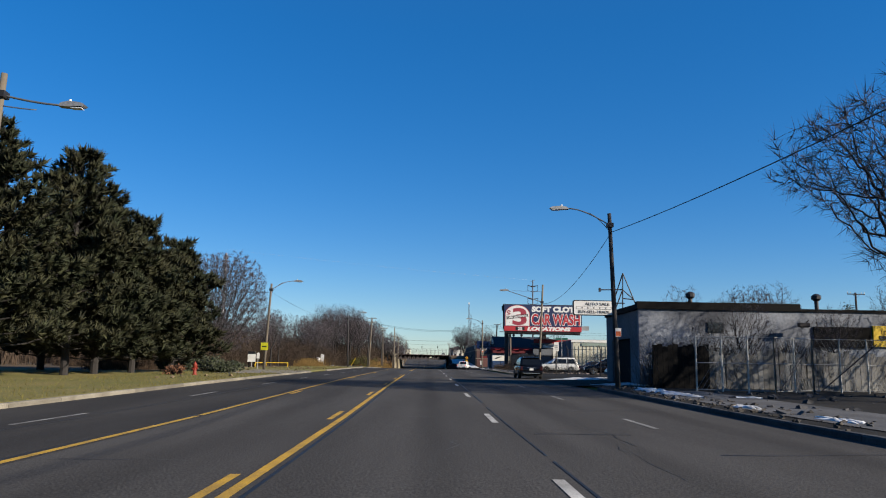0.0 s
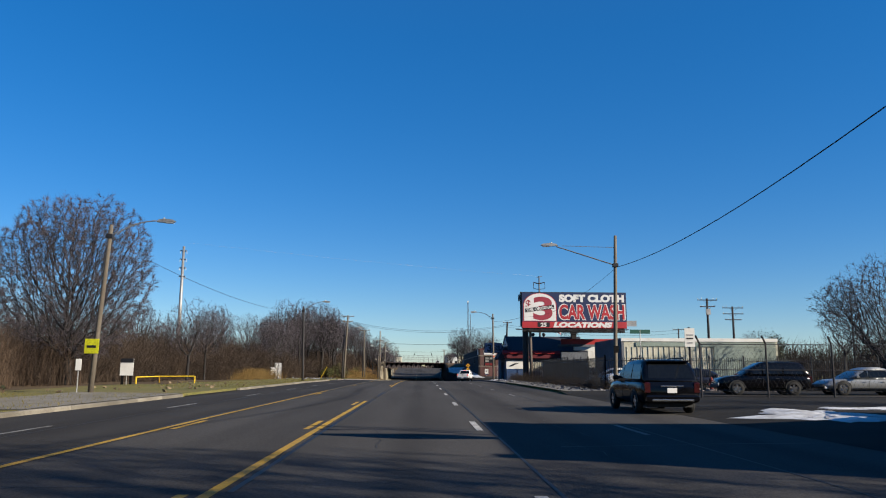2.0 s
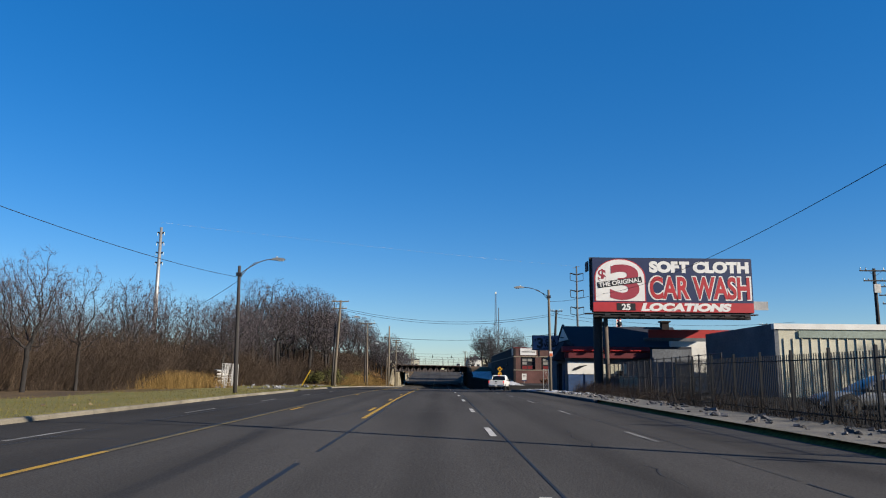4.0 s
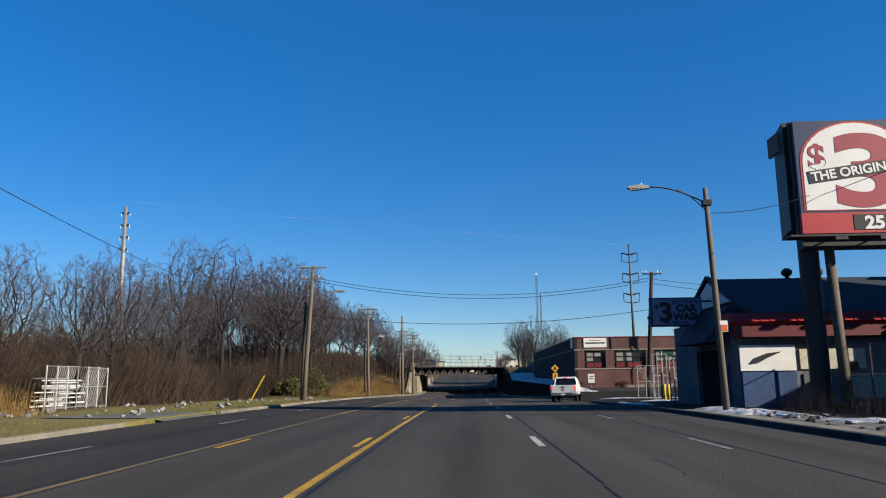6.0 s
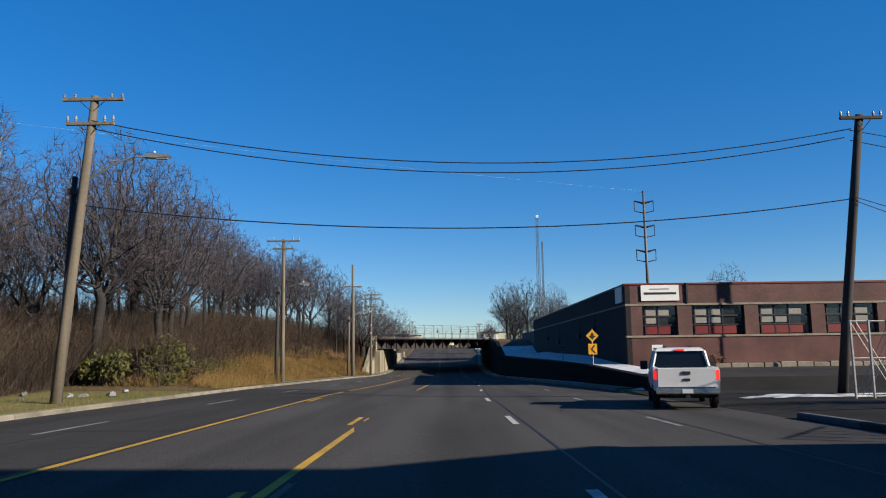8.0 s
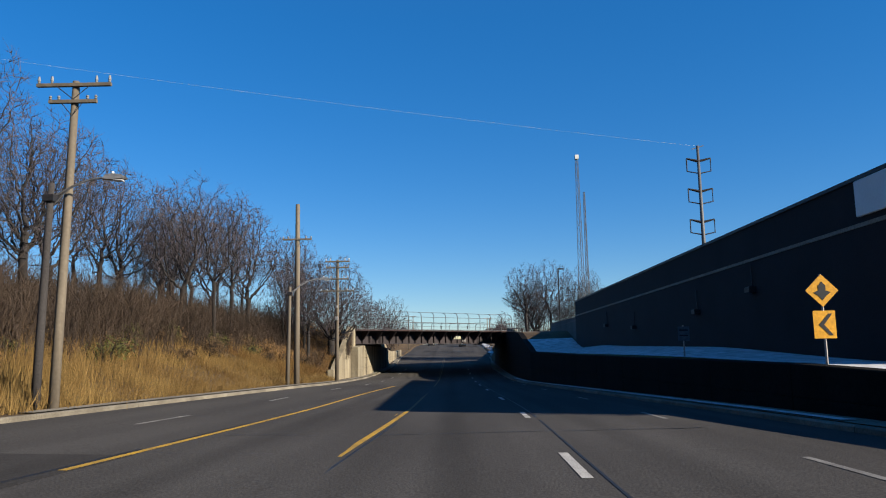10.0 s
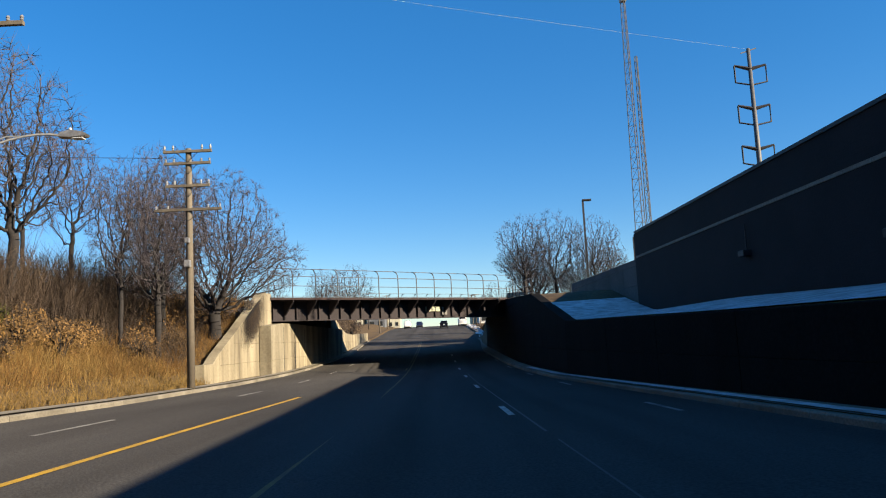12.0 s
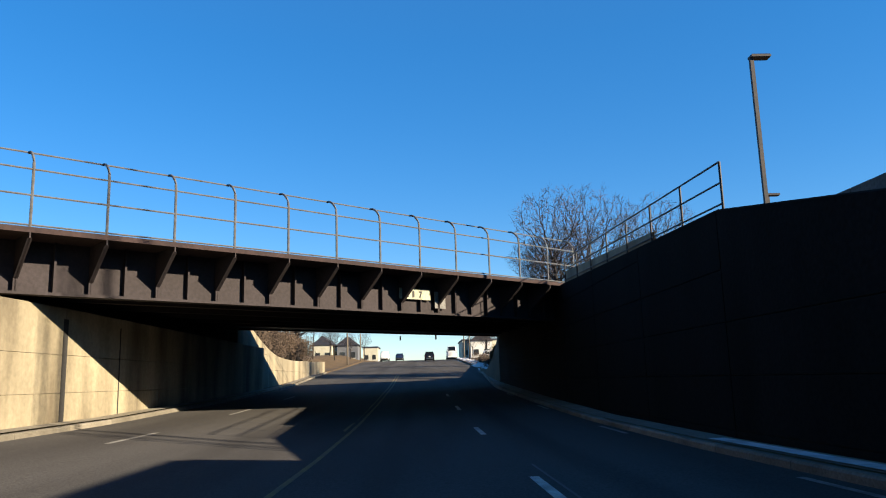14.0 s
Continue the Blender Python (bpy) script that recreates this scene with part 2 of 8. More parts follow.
RED = material("red_enamel", (0.273, 0.019, 0.019), 0.5, second=(0.195, 0.016, 0.019), scale=1.5, amount=0.4, bump=0.05, fine=0.08)
DARK_RED = material("dark_red_panels", (0.087, 0.009, 0.013), 0.6, second=(0.043, 0.006, 0.009), scale=1.0, amount=0.5, bump=0.05)
NAVY = material("navy_sign_face", (0.012, 0.02, 0.062), 0.5, second=(0.016, 0.024, 0.055), scale=1, amount=0.5, bump=0, fine=0.06)
SIGN_WHITE = material("white_sign_face", (0.52, 0.514, 0.507), 0.5, second=(0.429, 0.416, 0.403), scale=0.8, amount=0.5, bump=0, fine=0.04)
SIGN_RED = material("red_sign_print", (0.312, 0.023, 0.029), 0.5, bump=0, fine=0.06)
SIGN_MAROON = material("maroon_sign_print", (0.234, 0.029, 0.046), 0.5, bump=0, fine=0.06)
SIGN_BLACK = material("black_sign_print", (0.009, 0.01, 0.013), 0.5, bump=0)
YELLOW = material("yellow_enamel", (0.488, 0.325, 0.013), 0.5, second=(0.358, 0.234, 0.019), scale=2, amount=0.4, bump=0.05)
AMBER = material("amber_sign_face", (0.488, 0.234, 0.007), 0.5, bump=0)
ORANGE = material("orange_notice", (0.455, 0.091, 0.026), 0.6, bump=0)
FIRE_RED = material("hydrant_red", (0.16, 0.02, 0.012), 0.6, second=(0.163, 0.026, 0.013), scale=4, amount=0.5, bump=0.1)
FENCE_WOOD = varied(material("grey_fence_boards", (0.173, 0.169, 0.162), 0.9, second=(0.069, 0.064, 0.061), scale=2, amount=0.7, grain=15, streak=(1, 1, 0.2)), 0.6, 1.25)
CAR_WHITE = material("white_car_paint", (0.488, 0.488, 0.488), 0.3, spec=0.5, second=(0.39, 0.377, 0.358), scale=1, amount=0.3, bump=0, fine=0.03)
CAR_BLACK = material("black_car_paint", (0.003, 0.003, 0.004), 0.14, spec=0.3, bump=0)
CAR_SILVER = material("silver_car_paint", (0.26, 0.267, 0.273), 0.3, 0.4, bump=0, fine=0.04)
CAR_BLUE = material("dark_blue_car_paint", (0.009, 0.012, 0.028), 0.25, spec=0.5, bump=0)
GLASS = material("dark_car_glass", (0.006, 0.007, 0.008), 0.05, spec=0.35, bump=0)
PANE = material("window_glass", (0.02, 0.022, 0.025), 0.08, spec=0.6, bump=0)
RUBBER = material("tyre_rubber", (0.015, 0.015, 0.015), 0.85, grain=30, bump=0.1)
CHROME = material("chrome", (0.5, 0.5, 0.5), 0.2, 0.9, bump=0)
PLASTIC = material("black_plastic", (0.02, 0.02, 0.02), 0.6, bump=0)
TAIL_RED = glow("lit_tail_lamp", (0.7, 0.03, 0.02), 0.5)
TAIL_DARK = material("unlit_tail_lamp", (0.03, 0.003, 0.003), 0.25, spec=0.5, bump=0)
LAMP_GLASS = material("lamp_lens", (0.55, 0.56, 0.58), 0.3, bump=0)
BLIND = material("window_blind", (0.2, 0.19, 0.17), 0.8, bump=0.05)


# ---- building helpers ----
class Shape:
    """Vertices and faces gathered before they become one mesh."""

    def __init__(self):
        self.v, self.f = [], []

    def add(self, verts, faces):
        k = len(self.v)
        self.v.extend(tuple(p) for p in verts)
        self.f.extend(tuple(i + k for i in f) for f in faces)
        return self

    def box(self, x0, x1, y0, y1, z0, z1, m=None, chamfer=0.0):
        if chamfer > 0:
            c = chamfer
            pts, rings = [], [(z0, c), (z0 + c, 0), (z1 - c, 0), (z1, c)]
            for z, i in rings:
                pts += [(x0 + i, y0 + i, z), (x1 - i, y0 + i, z), (x1 - i, y1 - i, z), (x0 + i, y1 - i, z)]
            fs = [(3, 2, 1, 0), (12, 13, 14, 15)]
            for r in range(3):
                for i in range(4):
                    j = (i + 1) % 4
                    fs.append((4 * r + i, 4 * r + j, 4 * r + 4 + j, 4 * r + 4 + i))
        else:
            pts = [(x, y, z) for z in (z0, z1) for x, y in ((x0, y0), (x1, y0), (x1, y1), (x0, y1))]
            fs = [(3, 2, 1, 0), (4, 5, 6, 7), (0, 1, 5, 4), (1, 2, 6, 5), (2, 3, 7, 6), (3, 0, 4, 7)]
        if m is not None:
            pts = [m @ Vector(p) for p in pts]
        return self.add(pts, fs)

    def tube(self, pts, radii, sides=6, caps=True):
        pts = [Vector(p) for p in pts]
        if not isinstance(radii, (list, tuple)):
            radii = [radii] * len(pts)
        verts, faces = [], []
        for i, p in enumerate(pts):
            d = (pts[min(i + 1, len(pts) - 1)] - pts[max(i - 1, 0)]).normalized()
            ref = Vector((0, 0, 1)) if abs(d.z) < 0.9 else Vector((1, 0, 0))
            a = d.cross(ref).normalized()
            b = d.cross(a)
            for s in range(sides):
                w = 2 * math.pi * s / sides
                verts.append(p + (a * math.cos(w) + b * math.sin(w)) * radii[i])
        for i in range(len(pts) - 1):
            for s in range(sides):
                t = (s + 1) % sides
                faces.append((i * sides + s, i * sides + t, (i + 1) * sides + t, (i + 1) * sides + s))
        if caps:
            faces.append(tuple(range(sides))[::-1])
            faces.append(tuple(range((len(pts) - 1) * sides, len(pts) * sides)))
        return self.add(verts, faces)

    def prism(self, outline, a, b, plane="xz"):
        """An outline (pairs) pushed from a to b along the axis that it lacks."""
        def place(p, w):
            if plane == "xz":
                return (p[0], w, p[1])
            if plane == "yz":
                return (w, p[0], p[1])
            return (p[0], p[1], w)
        k = len(outline)
        verts = [place(p, a) for p in outline] + [place(p, b) for p in outline]
        faces = [tuple(range(k)), tuple(range(2 * k - 1, k - 1, -1))]
        faces += [(i, (i + 1) % k, k + (i + 1) % k, k + i) for i in range(k)]
        return self.add(verts, faces)

    def lathe(self, profile, centre, sides=16):
        cx, cy, cz = centre
        verts, faces = [], []
        for r, z in profile:
            for s in range(sides):
                w = 2 * math.pi * s / sides
                verts.append((cx + r * math.cos(w), cy + r * math.sin(w), cz + z))
        for i in range(len(profile) - 1):
            for s in range(sides):
                t = (s + 1) % sides
                faces.append((i * sides + s, i * sides + t, (i + 1) * sides + t, (i + 1) * sides + s))
        faces.append(tuple(range(sides))[::-1])
        faces.append(tuple(range((len(profile) - 1) * sides, len(profile) * sides)))
        return self.add(verts, faces)

    def grid(self, xs, ys, height):
        nx = len(xs)
        verts = [(x, y, height(x, y)) for y in ys for x in xs]
        faces = [(j * nx + i, j * nx + i + 1, (j + 1) * nx + i + 1, (j + 1) * nx + i) for j in range(len(ys) - 1) for i in range(nx - 1)]
        return self.add(verts, faces)

    def moved(self, m):
        self.v = [tuple(m @ Vector(p)) for p in self.v]
        return self

    def mesh(self, name, mat, smooth=False):
        me = bpy.data.meshes.new(name)
        me.from_pydata(self.v, [], self.f)
        me.materials.append(mat)
        bm = bmesh.new()
        bm.from_mesh(me)
        if len(self.f) < 60000:
            bmesh.ops.recalc_face_normals(bm, faces=bm.faces)
        bm.to_mesh(me)
        bm.free()
        if smooth:
            me.polygons.foreach_set("use_smooth", [True] * len(me.polygons))
        return me


def part(name, shape, mat, parent, label="", smooth=False, at=None):
    """One mesh object, under a thing or a part where one is given."""
    ob = new(name, shape if isinstance(shape, bpy.types.Mesh) else shape.mesh(name, mat, smooth))
    if parent is not None:
        ob.parent = parent
    if at is not None:
        ob.matrix_basis = at
    if label:
        ob["label"] = label
    return ob


def thing(name, label, category, at=None, group="", kind=""):
    """An Empty at the base of a thing, to which its parts belong."""
    ob = new(name)
    ob.empty_display_size = 0.3
    if at is not None:
        ob.matrix_basis = at
    return tagged(ob, label, category, group, kind)


def lettering(name, text, size, mat, parent, at, bold=0.0, depth=0.01, align="CENTER", stretch=1.0, slant=0.0, width=None):
    """Words in the built-in font, as a mesh standing in the x-z plane and facing -y."""
    cu = bpy.data.curves.new(name, "FONT")
    cu.body, cu.size, cu.offset, cu.extrude, cu.align_x, cu.shear = text, size, bold, depth, align, slant
    tmp = bpy.data.objects.new(name, cu)
    scene.collection.objects.link(tmp)
    bpy.context.view_layer.update()
    me = bpy.data.meshes.new_from_object(tmp)
    bpy.data.objects.remove(tmp)
    me.materials.clear()
    me.materials.append(mat)
    turn = Matrix.Rotation(radians(90), 4, "X")
    if width:
        wide = [v.co.x for v in me.vertices]
        stretch = width / (max(wide) - min(wide))
    for v in me.vertices:
        v.co = turn @ Vector((v.co.x * stretch, v.co.y, v.co.z))
    ob = new(name, me)
    ob.parent = parent
    ob.matrix_basis = at
    return ob


def ease(a, b, y):
    w = min(1.0, max(0.0, (y - a) / (b - a)))
    return w * w * (3 - 2 * w)


def along(table, y):
    return float(np.interp(y, [p[0] for p in table], [p[1] for p in table]))


# ---- the lie of the land ----
PROFILE = [(-80, 0), (0, 0.0), (20, 0.06), (40, 0.24), (60, 0.37), (80, 0.45), (100, 0.52), (119, 0.58), (135, 0.54), (146, 0.48), (165, 0.26),
           (186, -0.03), (202, -0.29), (219, -0.6), (237, -0.92), (250, -1.12), (262, -1.2), (272, -1.15), (285, -0.85), (308, -0.15), (340, 1.4),
           (400, 4.2), (450, 5.6), (520, 6.2), (900, 6.4)]
TILTS = [(130, 0.0), (170, 0.15), (200, 0.22), (230, 0.42), (275, 0.42), (320, 0.2), (360, 0.0)]
LEFT_EDGE = [(-80, -11.7), (195, -11.7), (235, -9.45), (300, -9.35), (340, -10.6), (900, -11.0)]
RIGHT_EDGE = [(-80, 9.0), (180, 9.0), (200, 8.5), (232, 7.4), (250, 6.6), (300, 6.3), (345, 8.5), (900, 8.5)]


def bend(y, x=0.0):
    """How far the lane lines drift to the right towards the underpass; those further left drift more."""
    return 0.75 * ease(178, 210, y) + max(0.0, -x - 2.2) / 6.75 * (0.4 * ease(180, 210, y) + 0.9 * ease(215, 250, y))


def dash_at(k):
    """Where the middle of the k-th lane dash lies along the road."""
    return along([(-2, -3.6), (0, 20.6), (6, 93.8), (9, 128.6), (12, 166.8), (15, 202.5), (16, 215.5), (17, 230.5), (18, 244.5), (22, 293)], k)


def level(x, y):
    w = min(1.25, max(0.0, (-x - 2) / 8))
    return along(PROFILE, y) * (1 - ease(40, 130, abs(x))) + along(TILTS, y) * w


def rail_fade(x):
    return 1 - ease(60, 110, abs(x))


def rail_near(x):
    return 264.6 + 0.87 * (x + 11.0)


def railbank(x, y):
    near, far = rail_near(x), rail_near(x) + 29
    return (4.5 - 0.32 * max(0.0, near - y) - 0.32 * max(0.0, y - far)) * rail_fade(x)


WALL_TOP = [(183, 0.75), (200, 1.2), (232, 1.5), (249.6, 1.78), (262, 3.95), (281, 4.6), (301, 4.5), (311, 3.2), (324, 1.2), (340, 1.62), (400, 4.42), (450, 5.8), (520, 6.4), (900, 6.6)]
WALL_X = [(183, 9.9), (200, 9.6), (225, 8.7), (249, 7.45), (262, 7.4), (312, 7.4)]


def lie(x, y):
    """Height of the open ground."""
    road = level(x, y)
    left, right = along(LEFT_EDGE, y), along(RIGHT_EDGE, y)
    wild = 0.12 * noise.noise(Vector((x * 0.12, y * 0.12, 0))) + 0.06 * noise.noise(Vector((x * 0.5, y * 0.5, 3)))
    if left - 0.12 < x < right + 0.12:
        return road - 0.6
    if x <= left:
        d = max(0.0, left - 0.9 - x)
        base = level(left, y) + 0.14
        h = base + ease(180, 222, y) * (1 - ease(330, 380, y)) * min(d * 0.42, 3.4) * ease(0, 3, d + 1)
        if 247.5 < y < 342:
            h = max(h, railbank(x, y)) if x < -11.3 else base
        if y > 318:
            h = max(h, base + ease(0, 6, d) * 1.5)
        return h + wild * ease(0.5, 4, d)
    d = x - right
    if y < 183:
        # the kerb drops where streets and drives join the road
        flush = ease(43, 46, y) * (1 - ease(80, 84, y)) + ease(143, 146, y) * (1 - ease(179, 183, y))
        rim = 0.12 * (1 - flush * (1 - ease(0.4, 4.0, d)))
        return level(right, y) + (rim if d > 0.4 else -0.02) + wild * 0.3 * ease(8, 20, d)
    if x < along(WALL_X, y) + 0.3:
        return road + 0.12
    top = along(WALL_TOP, y) - 0.06
    h = top + min(6, max(0, d - 1)) * 0.13 * ease(198, 215, y) * (1 - 0.85 * ease(238, 256, y))
    if x > 12.6 and y < 254:
        h = min(h, 0.85) if y < 199 else h
    if y > 253 and x > 13.2:
        h = max(h, 4.4 * rail_fade(x))
    if y > 249:
        h = max(h, min(railbank(x, y), 4.5)) if x > 12.9 or y > 264 else h
    return h


def span(*stops):
    """Grid lines: (from, to, step) stretches one after another."""
    out = []
    for a, b, s in stops:
        k = max(1, round((b - a) / s))
        out += [a + (b - a) * i / k for i in range(k)]
    return out + [stops[-1][1]]


xs = sorted(set(span((-2600, -600, 500), (-600, -120, 60), (-120, -40, 4), (-40, -14, 1.2), (-14, -9, 0.25), (-9, 5, 7), (5, 14, 0.25), (14, 40, 1.5), (40, 120, 5), (120, 600, 60), (600, 2600, 500))))
ys = sorted(set(span((-600, -80, 60), (-80, 160, 2.5), (160, 330, 1.2), (330, 520, 5), (520, 900, 40), (900, 3000, 300))))
ground = part("ground", Shape().grid(xs, ys, lie), GRASS, None, smooth=True)
ground.data.materials.append(EARTH)
for poly in ground.data.polygons:
    c = poly.center
    if c.x < -10 and (c.y > 184 or (c.y > 98 and c.x < -19.5) or (c.y > 66 and c.x < -23)):
        poly.material_index = 1
    if c.x > 7 and c.y > 250:
        poly.material_index = 1
tagged(ground, "winter grass verges and rising ground along the road", "ground", kind="structure")


def sheet(name, x0, x1, y0, y1, mat, label, category, lift=0.012, step=2.0, height=None, parent=None, kind="structure", cols=7, crowd=1.0):
    """A paved strip laid over the ground; x0 and x1 may be functions of y. crowd: over 1 packs its lines towards x0."""
    f0 = x0 if callable(x0) else (lambda y: x0)
    f1 = x1 if callable(x1) else (lambda y: x1)
    k = max(1, round((y1 - y0) / step))
    s = Shape()
    verts, faces = [], []
    for j in range(k + 1):
        y = y0 + (y1 - y0) * j / k
        for i in range(cols):
            x = f0(y) + (f1(y) - f0(y)) * (i / (cols - 1)) ** crowd
            verts.append((x, y, (height or level)(x, y) + lift))
    for j in range(k):
        for i in range(cols - 1):
            faces.append((j * cols + i, j * cols + i + 1, (j + 1) * cols + i + 1, (j + 1) * cols + i))
    s.add(verts, faces)
    ob = part(name, s, mat, parent, smooth=True)
    if parent is None:
        tagged(ob, label, category, kind=kind)
    return ob


def edge_l(y):
    return along(LEFT_EDGE, y)


def edge_r(y):
    return along(RIGHT_EDGE, y)


road = sheet("road", edge_l, edge_r, -80, 900, ASPHALT, "grey five-lane asphalt road with worn lane markings", "road", lift=0.0, step=3.0)
sheet("dark_lane", edge_l, lambda y: -5.8 + bend(y, -5.8), -80, 192, ASPHALT_DARK, "", "", lift=0.004, step=3.0, parent=road)


def stripe(name, x, y0, y1, width, mat, lift=0.008, step=4.0):
    return sheet(name, lambda y: x + bend(y, x) - width / 2, lambda y: x + bend(y, x) + width / 2, y0, y1, mat, "", "", lift=lift, step=step, parent=road)


for x, runs in ((-2.2, ((-20, 72, YELLOW_PAINT), (99, 187, YELLOW_PAINT), (192, 206, YELLOW_PAINT))),
                (-5.95, ((-20, 88, YELLOW_PAINT), (88, 146, WORN_YELLOW), (146, 188, YELLOW_PAINT), (190, 240, YELLOW_PAINT)))):
    for y0, y1, mat in runs:
        stripe("solid_line", x, y0, y1, 0.15, mat)
for x in (-2.2, -2.52):
    stripe("solid_line", x, 206, 330, 0.11, WORN_YELLOW)
for k in range(-1, 23):
    y = dash_at(k)
    stripe("lane_dash", 1.72, y - 1.5, y + 1.5, 0.16, WHITE_PAINT)
    if not 60 < y < 75:
        stripe("lane_dash", 5.45, y - 2.6, y + 0.4, 0.14, WORN_WHITE)
    stripe("lane_dash", -8.95, y - 4.0, y - 0.4, 0.14, WORN_WHITE)
    if y < 206 and not 76 < y < 97:
        stripe("centre_dash", -2.48, y - 1.2, y + 1.6, 0.14, YELLOW_PAINT)
    if k % 2 and y < 200:
        stripe("centre_dash", -5.68, y - 1.2, y + 1.6, 0.14, YELLOW_PAINT)
rng = random.Random(4)
for x, w, a, b in ((1.98, 0.045, -40, 260), (-2.0, 0.08, -40, 200), (-6.12, 0.08, -40, 200), (5.72, 0.03, 30, 180), (-8.5, 0.04, 0, 190)):
    y = a
    while y < b:
        run = rng.uniform(9, 30)
        stripe("tar_seam", x + rng.uniform(-0.02, 0.02), y, min(b, y + run), w * rng.uniform(0.6, 1.3), TAR, 0.006)
        y += run + rng.uniform(0.0, 2.5)


def crack(points, width=0.03):
    s = Shape()
    k = len(points)
    verts = []
    for i, (x, y) in enumerate(points):
        p, q = points[max(0, i - 1)], points[min(k - 1, i + 1)]
        d = Vector((q[0] - p[0], q[1] - p[1], 0)).normalized()
        w = width * (0.5 + rng.random())
        for sgn in (-1, 1):
            X, Y = x - d.y * w * sgn, y + d.x * w * sgn
            verts.append((X, Y, level(X, Y) + 0.007))
    s.add(verts, [(2 * i, 2 * i + 1, 2 * i + 3, 2 * i + 2) for i in range(k - 1)])
    part("tar_crack", s, TAR, road)


def cross_crack(y, x0, x1, width=0.025, drift=0.0):
    n = max(3, int(abs(x1 - x0) / 0.7))
    y += rng.uniform(-0.2, 0.2)
    crack([(x0 + (x1 - x0) * i / n, y + drift * i / n + rng.uniform(-0.09, 0.09)) for i in range(n + 1)], width)


for y, a, b in ((13, 5, 8.8), (16.5, 2.3, 4.4), (24, 4.5, 8), (28, -1.8, -1.0), (47, -11, -3), (52, 3, 8.5), (71, 4, 9), (75, 5, 9), (90, -11, -6), (104, -5, 1.6), (118, 2, 8.8), (141.5, -11.4, 9), (147.5, -5.5, 9),
                (163, -11.3, -6), (176, -11, 8.8), (196, -5, 6), (214, -10, -4)):
    cross_crack(y, a, b, rng.uniform(0.012, 0.03), rng.uniform(-1, 1))
for i in range(70):
    y = rng.uniform(4, 240)
    a = rng.choice((-11.2, -7.5, -5.4, -1.6, 2.2, 5.8))
    cross_crack(y, a, a + rng.uniform(0.8, 3.2), rng.uniform(0.004, 0.011), rng.uniform(-0.6, 0.6))
for i in range(22):
    y = rng.uniform(5, 185)
    x = rng.choice((-0.3, 0.2, 3.6, 4.0, 7.0, -4.0, -10.2)) + rng.uniform(-0.3, 0.3)
    pts = [(x, y)]
    for j in range(rng.randint(4, 9)):
        pts.append((pts[-1][0] + rng.uniform(-0.18, 0.18), pts[-1][1] + rng.uniform(0.3, 0.8)))
    crack(pts, 0.006)


# ---- kerbs and pavements ----
def kerb_run(xf, y0, y1, side, step=3.0, name="kerb", mat=None):
    """A kerb of separate stones from y0 to y1; side 1 lies to the right of the road, -1 to the left."""
    top = thing(name, "weathered pale concrete kerb beside the road", "kerb", kind="structure")
    k = max(1, round((y1 - y0) / step))
    for i in range(k):
        a, b = y0 + (y1 - y0) * i / k + 0.012, y0 + (y1 - y0) * (i + 1) / k - 0.012
        pts = []
        for y in (a, b):
            x = xf(y)
            z = level(x, y)
            sec = [(0, -0.1), (0, 0.11), (0.035, 0.15), (0.22, 0.15), (0.22, -0.1)]
            pts += [(x + side * u, y, z + w) for u, w in sec]
        fs = [(j, j + 1, j + 6, j + 5) for j in range(4)] + [(0, 5, 9, 4), (4, 3, 2, 1, 0), (5, 6, 7, 8, 9)]
        part("kerb_stone", Shape().add(pts, fs), mat or KERB, top)
    return top


kerb_run(edge_l, -30, 76, -1)
kerb_run(edge_l, 88, 136, -1)
kerb_run(edge_l, 146, 340, -1)
kerb_run(edge_r, -30, 40, 1, mat=DIRTY_KERB)
kerb_run(edge_r, 116, 166, 1, mat=DIRTY_KERB)
kerb_run(edge_r, 186, 330, 1)

# ---- side streets, lots, snow ----
sheet("driveway", -60, lambda y: edge_l(y) + 0.1, 77, 88, LOT, "worn grey asphalt side street joining the road", "side street", lift=0.02, height=lambda x, y: level(max(x, -11.7), y))
sheet("driveway", -16.5, lambda y: edge_l(y) + 0.1, 139, 145, material("muddy_concrete", (0.104, 0.098, 0.086), 0.95, second=(0.065, 0.064, 0.049), scale=0.7, amount=0.9, grain=12, bump=0.4), "pale concrete driveway apron across the verge", "driveway", lift=0.03, height=lambda x, y: max(lie(x, y), level(x, y)))
sheet("pavement", -17.4, lambda y: edge_l(y) - 0.2, 61, 77, SLAB, "pale concrete pavement slabs at the bus stop", "pavement", lift=0.03, height=lambda x, y: lie(min(x, -12), y))
sheet("pavement", lambda y: edge_l(y) - 0.75, lambda y: edge_l(y) - 0.22, 200, 330, SLAB, "narrow dusty concrete strip below the bank", "pavement", lift=0.175)
sheet("lot", lambda y: edge_r(y) + 0.2, 60, -30, 44, LOT, "broken asphalt lot with rubble and snow patches", "lot", lift=0.03, height=lambda x, y: lie(max(x, 9.6), y))
sheet("pavement", lambda y: edge_r(y) + 0.9, 13.4, -30, 37, material("worn_walk", (0.074, 0.073, 0.077), 0.95, second=(0.03, 0.03, 0.033), scale=0.5, amount=0.95, grain=14, bump=0.6), "worn grey concrete footway crossed by dirt", "pavement", lift=0.05, height=lambda x, y: lie(max(x, 9.6), y))
sheet("lot", lambda y: edge_r(y) - 0.2, 60, 44, 84, LOT, "dark asphalt parking lot beside the road", "lot", lift=0.05, step=1.0, cols=26, crowd=2.2, height=lambda x, y: lie(max(x, 9.6), y) - 0.045 * (1 - ease(9.0, 10.2, x)))
